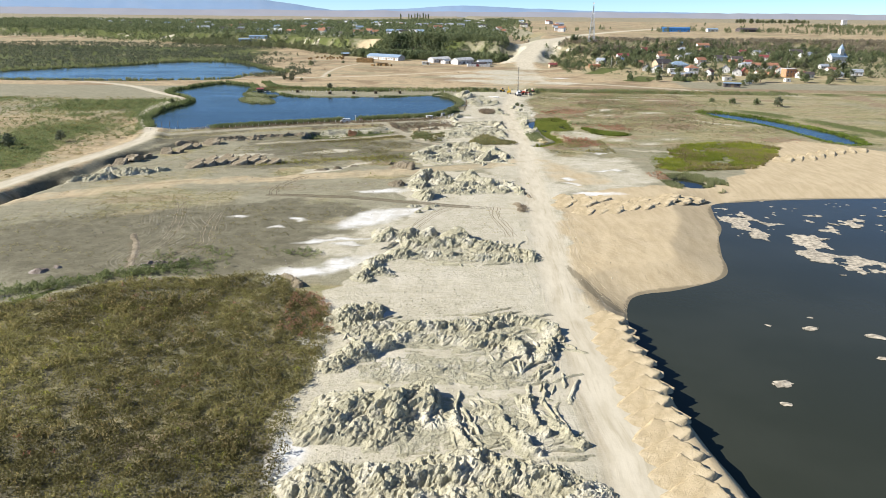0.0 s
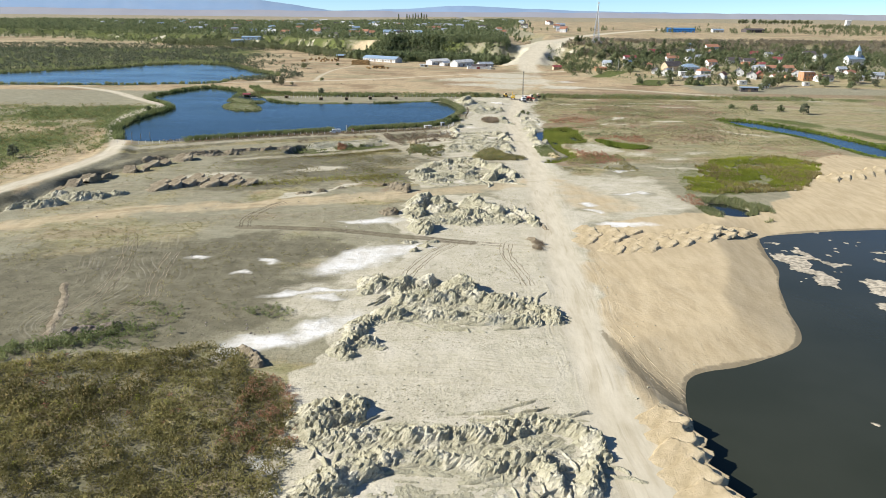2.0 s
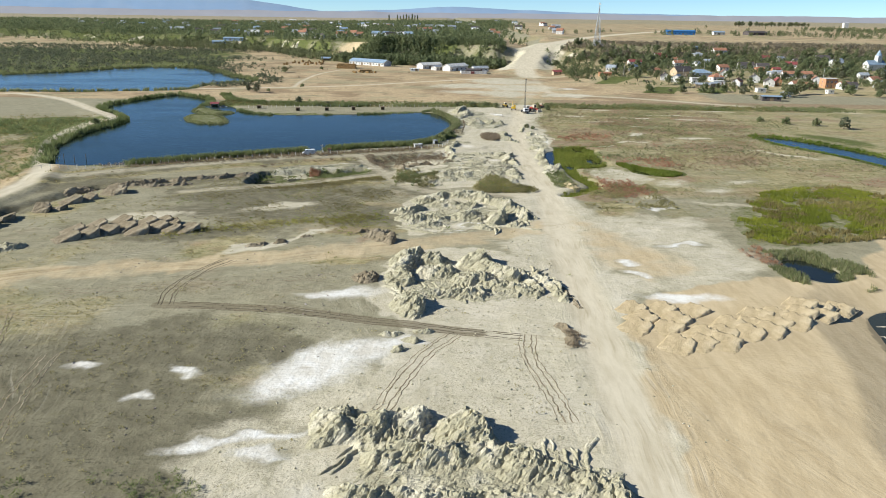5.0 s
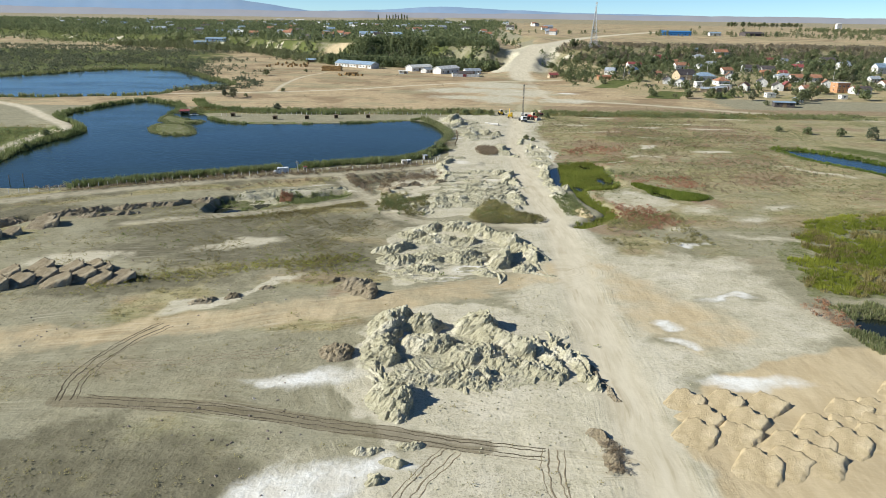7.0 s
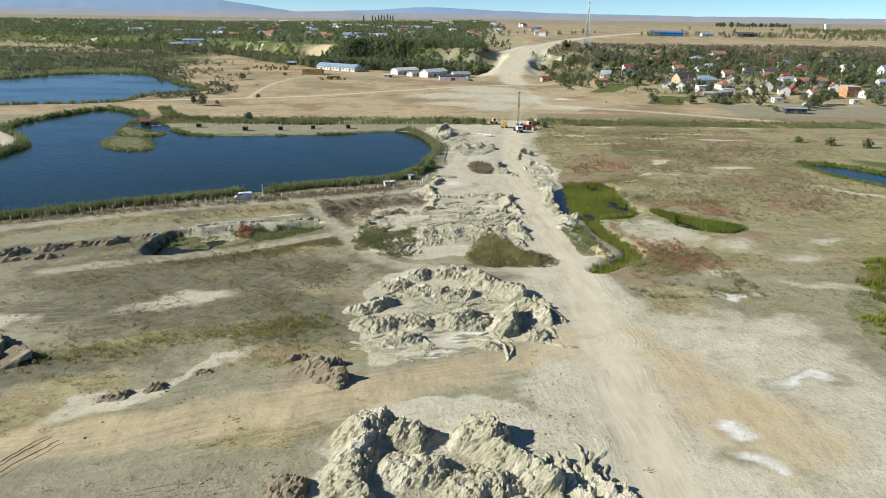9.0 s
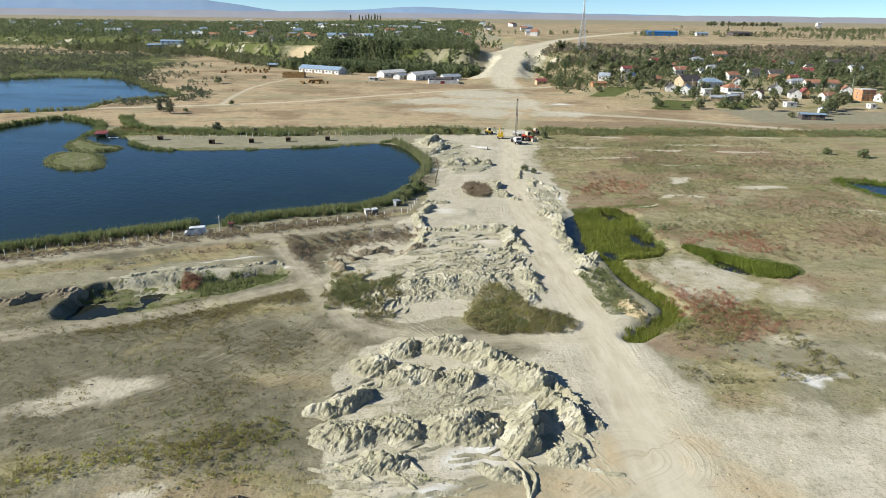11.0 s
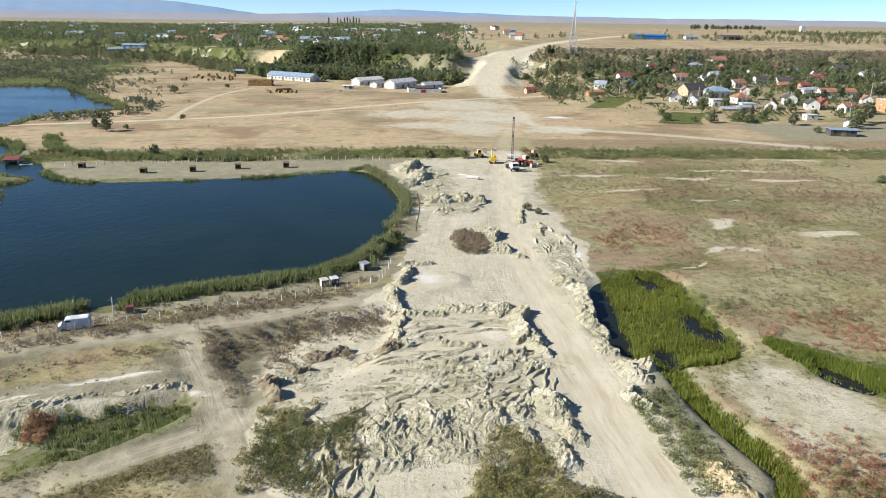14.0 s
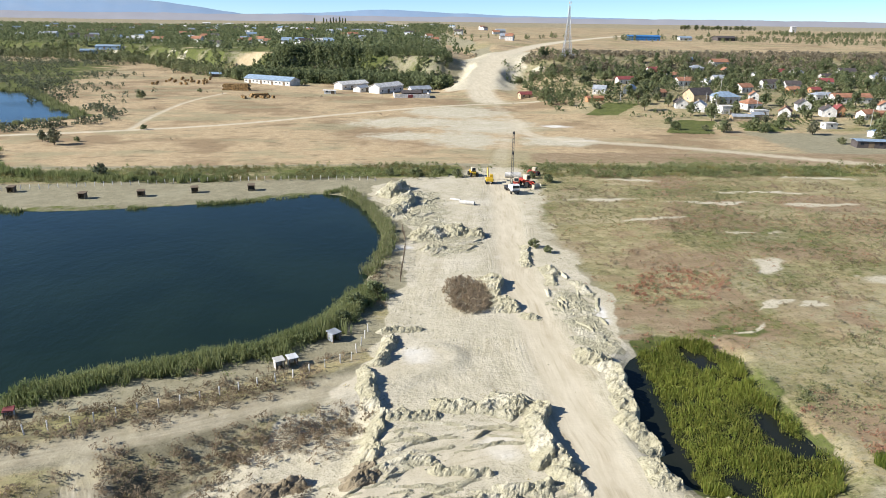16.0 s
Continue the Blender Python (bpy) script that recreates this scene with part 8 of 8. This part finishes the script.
def van(x, y, turn):
    top = empty("van", pose(x, y, z_at(x, y), 0, 0, turn), "white panel van parked beside the fence", "van")
    bm = bmesh.new()
    profile = [(-2.3, 0.35), (-2.35, 1.0), (-2.3, 1.9), (-2.1, 2.05), (0.9, 2.05), (1.25, 1.95), (1.8, 1.2), (2.35, 1.0), (2.45, 0.6), (2.4, 0.35)]
    for s in (-1, 1):
        ring = [bm.verts.new((a, s * 0.95 * (0.93 if b > 1.3 else 1), b)) for a, b in profile]
        bm.faces.new(ring if s < 0 else ring[::-1])
    bm.verts.ensure_lookup_table()
    n = len(profile)
    for i in range(n):
        j = (i + 1) % n
        bm.faces.new((bm.verts[j], bm.verts[i], bm.verts[i + n], bm.verts[j + n]))
    part("body", bm, PAINT_WHITE, top)
    for name, sx, sy, cx, cy, cz in (("side_window", 0.8, 0.03, 0.75, -0.9, 1.6), ("side_window", 0.8, 0.03, 0.75, 0.9, 1.6), ("rear_window", 0.03, 1.2, -2.33, 0, 1.5)):
        bm = bmesh.new()
        box(bm, cx, cy, cz, sx, sy, 0.5, 0.01)
        part(name, bm, GLASS_DARK, top)
    bm = bmesh.new()
    box(bm, 1.55, 0, 1.58, 0.05, 1.5, 0.85, 0.01, Matrix.Rotation(radians(-36), 4, "Y"))
    part("windscreen", bm, GLASS_DARK, top)
    for a in (-1.5, 1.5):
        for b in (-0.85, 0.85):
            wheel(top, a, b, 0.34, 0.22)
    for b in (-0.7, 0.7):
        bm = bmesh.new()
        box(bm, 2.43, b, 0.82, 0.06, 0.35, 0.2, 0.02)
        part("headlight", bm, STEEL, top)
    bm = bmesh.new()
    box(bm, 2.45, 0, 0.5, 0.12, 1.8, 0.22, 0.04)
    part("bumper", bm, DARK_STEEL, top)


van(-46.2, 333.6, 194)


def drill_rig(x, y, turn):
    """A lorry with a lattice mast raised on its back."""
    top = empty("drill_rig", pose(x, y, z_at(x, y), 0, 0, turn), "white lorry-mounted drill rig with a tall raised lattice mast", "drill rig")
    bm = bmesh.new()
    box(bm, 0, -0.3, 1.0, 2.2, 8.4, 0.35, 0.04)
    part("chassis", bm, DARK_STEEL, top)
    bm = bmesh.new()
    box(bm, 0, -3.4, 1.9, 2.4, 1.9, 2.0, 0.18)
    cab = part("cab", bm, PAINT_WHITE, top)
    bm = bmesh.new()
    box(bm, 0, -4.37, 2.3, 2.0, 0.05, 0.75, 0.01)
    part("windscreen", bm, GLASS_DARK, cab)
    bm = bmesh.new()
    box(bm, 0, -4.4, 1.15, 2.4, 0.2, 0.35, 0.05)
    part("bumper", bm, DARK_STEEL, cab)
    bm = bmesh.new()
    box(bm, 0, -1.3, 1.7, 2.2, 1.8, 1.1, 0.08)
    part("engine_box", bm, PAINT_WHITE, top)
    for yy in (-3.2, 1.6, 2.9):
        for xx in (-1.0, 1.0):
            bm = bmesh.new()
            tube(bm, (xx - 0.16, yy, 0.52), (xx + 0.16, yy, 0.52), 0.52, 0.52, 14)
            part("wheel", bm, RUBBER, top)
    s, h = 0.3, 17.5
    bm = bmesh.new()
    for a in (-s, s):
        for b in (-s, s):
            tube(bm, (a, b, 1.2), (a * 0.7, b * 0.7, h), 0.045, 0.035, 5)
    frame_ob = part("mast", bm, DARK_STEEL, top, "dark steel lattice mast")
    bm = bmesh.new()
    z = 1.5
    while z < h - 1:
        for a, b, c, d in ((-s, -s, s, -s), (s, -s, s, s), (s, s, -s, s), (-s, s, -s, -s)):
            k, q = 1 - 0.3 * z / h, 1 - 0.3 * (z + 0.9) / h
            tube(bm, (a * k, b * k, z), (c * q, d * q, z + 0.9), 0.022, None, 4)
        z += 0.9
    part("bracing", bm, DARK_STEEL, frame_ob)
    for zz, hh in ((11.2, 0.5), (17.0, 0.5)):
        bm = bmesh.new()
        box(bm, 0, 0, zz, 0.55, 0.55, hh, 0.05)
        part("winch_block", bm, DARK_STEEL, frame_ob)


drill_rig(46.3, 456.5, 6)


def excavator(x, y, turn):
    top = empty("excavator", pose(x, y, z_at(x, y), 0, 0, turn), "yellow tracked excavator with its arm raised", "excavator")
    for s in (-1, 1):
        bm = bmesh.new()
        for a, b in ((-1.5, 1.5),):
            box(bm, s * 1.0, 0, 0.42, 0.5, 3.4, 0.72, 0.26)
        part("track", bm, RUBBER, top)
    bm = bmesh.new()
    box(bm, 0, 0.5, 1.35, 2.3, 2.6, 0.95, 0.15)
    part("house", bm, PAINT_YELLOW, top)
    bm = bmesh.new()
    box(bm, -0.65, -0.9, 1.85, 0.95, 1.5, 1.6, 0.12)
    cab = part("cab", bm, PAINT_YELLOW, top)
    for cx, cy, sx, sy in ((-0.65, -1.66, 0.75, 0.03), (-1.13, -0.9, 0.03, 1.1)):
        bm = bmesh.new()
        box(bm, cx, cy, 2.15, sx, sy, 0.8, 0.01)
        part("cab_window", bm, GLASS_DARK, cab)
    bm = bmesh.new()
    tube(bm, (0.35, -0.8, 1.6), (0.35, -2.4, 4.2), 0.28, 0.24, 6)
    tube(bm, (0.35, -2.4, 4.2), (0.35, -4.2, 3.9), 0.24, 0.2, 6)
    part("boom", bm, PAINT_YELLOW, top)
    bm = bmesh.new()
    tube(bm, (0.35, -4.2, 4.0), (0.35, -4.6, 1.6), 0.2, 0.15, 6)
    stick = part("stick", bm, PAINT_YELLOW, top)
    bm = bmesh.new()
    box(bm, 0.35, -4.4, 1.0, 1.0, 0.9, 0.9, 0.25)
    part("bucket", bm, DARK_STEEL, stick)


excavator(41.6, 467.5, 175)


def loader(x, y, turn, paint, label, bucket=True, size=1.0):
    top = empty("wheel_loader", pose(x, y, z_at(x, y), 0, 0, turn) @ Matrix.Diagonal((size, size, size, 1)), label, "loader")
    bm = bmesh.new()
    box(bm, 0, 1.0, 1.35, 1.9, 2.6, 1.1, 0.15)
    part("engine_hood", bm, paint, top)
    bm = bmesh.new()
    box(bm, 0, -0.8, 1.1, 1.5, 1.6, 0.7, 0.1)
    part("front_frame", bm, paint, top)
    bm = bmesh.new()
    box(bm, 0, -0.1, 2.4, 1.5, 1.4, 1.4, 0.12)
    cab = part("cab", bm, PAINT_CREAM, top)
    bm = bmesh.new()
    box(bm, 0, -0.82, 2.45, 1.2, 0.04, 0.9, 0.01)
    part("windscreen", bm, GLASS_DARK, cab)
    for yy in (-1.3, 1.4):
        for xx in (-1.15, 1.15):
            bm = bmesh.new()
            tube(bm, (xx - 0.28, yy, 0.75), (xx + 0.28, yy, 0.75), 0.75, 0.75, 14)
            part("wheel", bm, RUBBER, top)
    if bucket:
        bm = bmesh.new()
        for xx in (-0.6, 0.6):
            tube(bm, (xx, -1.2, 1.4), (xx, -2.9, 0.8), 0.14, 0.12, 6)
        part("lift_arm", bm, paint, top)
        bm = bmesh.new()
        box(bm, 0, -3.3, 0.65, 2.6, 0.1, 1.2, 0.03)
        box(bm, 0, -3.75, 0.12, 2.6, 1.0, 0.1, 0.03)
        for xx in (-1.3, 1.3):
            box(bm, xx, -3.65, 0.6, 0.08, 0.9, 1.0, 0.03)
        part("bucket", bm, PAINT_CREAM, top)


loader(52.2, 463.5, 35, PAINT_RED, "red wheel loader with a cream bucket beside the drill rig", True, 1.15)
loader(49.0, 462.5, -20, PAINT_RED, "red site machine parked by the drill rig", False, 0.95)
loader(58.0, 478.5, 60, PAINT_RED, "small red tractor at the scrub's edge", False, 0.85)
loader(38.2, 478.5, 10, PAINT_YELLOW, "yellow machine half hidden in green scrub", False, 0.9)


def culvert_pipe(x, y, turn, long, r):
    bm = bmesh.new()
    m = pose(x, y, z_at(x, y) + r * 0.9, 0, 0, turn)
    got = bmesh.ops.create_cone(bm, cap_ends=False, segments=18, radius1=r, radius2=r, depth=long, matrix=m @ Matrix.Rotation(radians(90), 4, "Y"))
    bmesh.ops.solidify(bm, geom=bm.faces[:], thickness=0.1)
    me = bpy.data.meshes.new("culvert_pipe")
    bm.to_mesh(me)
    bm.free()
    me.materials.append(CONCRETE)
    tagged(new("culvert_pipe", me), "pale concrete pipe lying on the ground", "pipe", "concrete pipes")


culvert_pipe(31.2, 441.8, -25, 4.2, 0.55)
culvert_pipe(50.5, 475.5, -8, 5.0, 0.9)
culvert_pipe(28.6, 446.0, -30, 3.0, 0.3)


def shelter(x, y, turn, size, label, roof_m=WOOD, wall_m=WOOD):
    """A small angler's shelter on corner posts, walled on three sides."""
    top = empty("shelter", pose(x, y, z_at(x, y), 0, 0, turn) @ Matrix.Diagonal((1, 1, min(1, 0.25 + size / 3.2), 1)), label, "shelter", "anglers' shelters")
    for a in (-1, 1):
        for b in (-1, 1):
            bm = bmesh.new()
            box(bm, a * size * 0.46, b * size * 0.46, 0.95, 0.12, 0.12, 2.1)
            part("post", bm, WOOD, top)
    for cx, cy, sx, sy in ((0, 0.46, 0.9, 0.05), (-0.46, 0, 0.05, 0.85), (0.46, 0, 0.05, 0.85)):
        bm = bmesh.new()
        box(bm, cx * size, cy * size, 0.9, sx * size, sy * size, 1.7, 0.02)
        part("wall_board", bm, wall_m, top)
    bm = bmesh.new()
    box(bm, 0, 0, 2.05, size * 1.2, size * 1.2, 0.12, 0.03, Matrix.Rotation(radians(6), 4, "X"))
    part("roof", bm, roof_m, top)


for x, y in ((-72, 453.5), (-57.3, 455.5), (-43.8, 459), (-28.5, 461), (-94, 462)):
    shelter(x, y, rng.uniform(-15, 15), 1.8, "small dark wooden shelter on the pond shore")
shelter(-120.5, 472.5, 10, 4.0, "small angler's hut with a red roof by the inlet", TILE_MAROON, PLASTER)
shelter(-8.2, 350.6, 25, 1.3, "low grey kennel-like box behind the fence", CONCRETE, CONCRETE)
shelter(-6.4, 351.4, 25, 1.3, "pale open-fronted box behind the fence", PAINT_WHITE, PAINT_WHITE)
shelter(-39.8, 340.0, 15, 1.1, "tiny white feeder hut with a red roof", TILE_MAROON, PAINT_WHITE)
shelter(-0.8, 359.0, 40, 1.5, "grey rubbish crate among bushes", SHEET_GREY, SHEET_GREY)
top = empty("car", pose(-115.5, 471.0, z_at(-115.5, 471.0), 0, 0, 10), "pale car parked beside the angler's hut", "car")
bm = bmesh.new()
box(bm, 0, 0, 0.62, 4.1, 1.7, 0.6, 0.15)
body = part("body", bm, PAINT_WHITE, top)
bm = bmesh.new()
box(bm, -0.2, 0, 1.12, 2.2, 1.45, 0.55, 0.2)
part("cabin", bm, GLASS_DARK, top)
for a in (-1.3, 1.3):
    for b in (-0.75, 0.75):
        wheel(top, a, b, 0.31, 0.2)


def pole(x, y, high, label, arm=False):
    top = empty("utility_pole", pose(x, y, z_at(x, y)), label, "pole", "utility poles")
    bm = bmesh.new()
    tube(bm, (0, 0, -0.5), (0, 0, high), 0.14, 0.09, 8)
    part("shaft", bm, CONCRETE, top)
    bm = bmesh.new()
    box(bm, 0, 0, high - 0.5, 1.4, 0.1, 0.12, 0.02)
    part("crossarm", bm, WOOD, top)


pole(-42.2, 339.2, 3.2, "short wooden pole by the pond bank")
for x, y in ((188, 632), (212, 622), (235, 616), (262, 640), (180, 604), (225, 690), (150, 660), (300, 640), (246, 578), (205, 700)):
    pole(x, y, 9, "concrete utility pole between village houses")

# dark pond stakes
for x, y in ((-128, 322), (-124, 321), (-121, 323)):
    bm = bmesh.new()
    tube(bm, (0, 0, -1.5), (0.1, 0, 2.0), 0.12, 0.1, 7)
    me = bpy.data.meshes.new("stake")
    bm.to_mesh(me)
    bm.free()
    me.materials.append(WOOD)
    ob = tagged(new("stake", me), "dark wooden stake standing in the pond", "stake", "pond stakes")
    ob.matrix_world = pose(x, y, -0.4)

# scum islands and floating foam on the gravel pond
gx, gy = np.meshgrid(np.arange(66, 150, 0.45), np.arange(120, 203, 0.45))
band = np.minimum(line_distance(gx, gy, [(74, 182), (82, 166), (87, 150), (96, 138)], 30), 3 + line_distance(gx, gy, [(92, 186), (110, 176), (128, 170)], 30))
rag = fbm(gx, gy, 5.5, 4, 88)
show = (rag > 0.42 + 0.030 * band) & (inside_distance(gx, gy, GRAVEL_POND, 10) > 1.0)
show |= (fbm(gx, gy, 3.0, 3, 99) > 0.70) & (gy > 160)
cells = show[:-1, :-1] & show[1:, :-1] & show[:-1, 1:] & show[1:, 1:]
index = np.arange(gx.size).reshape(gx.shape)
quads = np.stack([index[:-1, :-1], index[:-1, 1:], index[1:, 1:], index[1:, :-1]], -1)[cells]
used, back = np.unique(quads, return_inverse=True)
verts = np.stack([gx, gy, -1.99 + 0.35 * np.clip(rag - 0.5, 0, 1)], -1).reshape(-1, 3)[used]
tagged(new("pond_scum", mesh_from("pond_scum", verts, back.reshape(-1, 4), FOAM, True)), "ragged pale scum and mud banks breaking the water", "scum", kind="stuff")
for x, y, s in ((63.8, 112.3, 1.2), (50.1, 92.8, 1.5), (73.3, 109.2, 1.4), (48.1, 87.0, 0.8), (69.9, 101.1, 1.0), (57, 113.5, 0.5), (66, 117, 0.5)):
    n = 15
    u = np.linspace(-1, 1, n)
    a, b = np.meshgrid(u, u)
    r = np.hypot(a, b) + 0.7 * (fbm(a * 2 + x, b * 2 + y, 0.9, 3, 7) - 0.5)
    z = 0.22 * np.clip(1 - r, -0.3, 1) * s
    index = np.arange(n * n).reshape(n, n)
    quads = np.stack([index[:-1, :-1], index[:-1, 1:], index[1:, 1:], index[1:, :-1]], -1).reshape(-1, 4)
    quads = quads[(r < 0.95).ravel()[quads].all(1)]
    used, back = np.unique(quads, return_inverse=True)
    me = mesh_from("foam_raft", np.stack([a * s * 1.3, b * s * 0.8, z], -1).reshape(-1, 3)[used], back.reshape(-1, 4), FOAM, True)
    ob = tagged(new("foam_raft", me), "pale raft of dried scum floating on the pit water", "scum raft", "scum rafts")
    ob.matrix_world = pose(x, y, -1.98, 0, 0, rng.uniform(-40, 10))
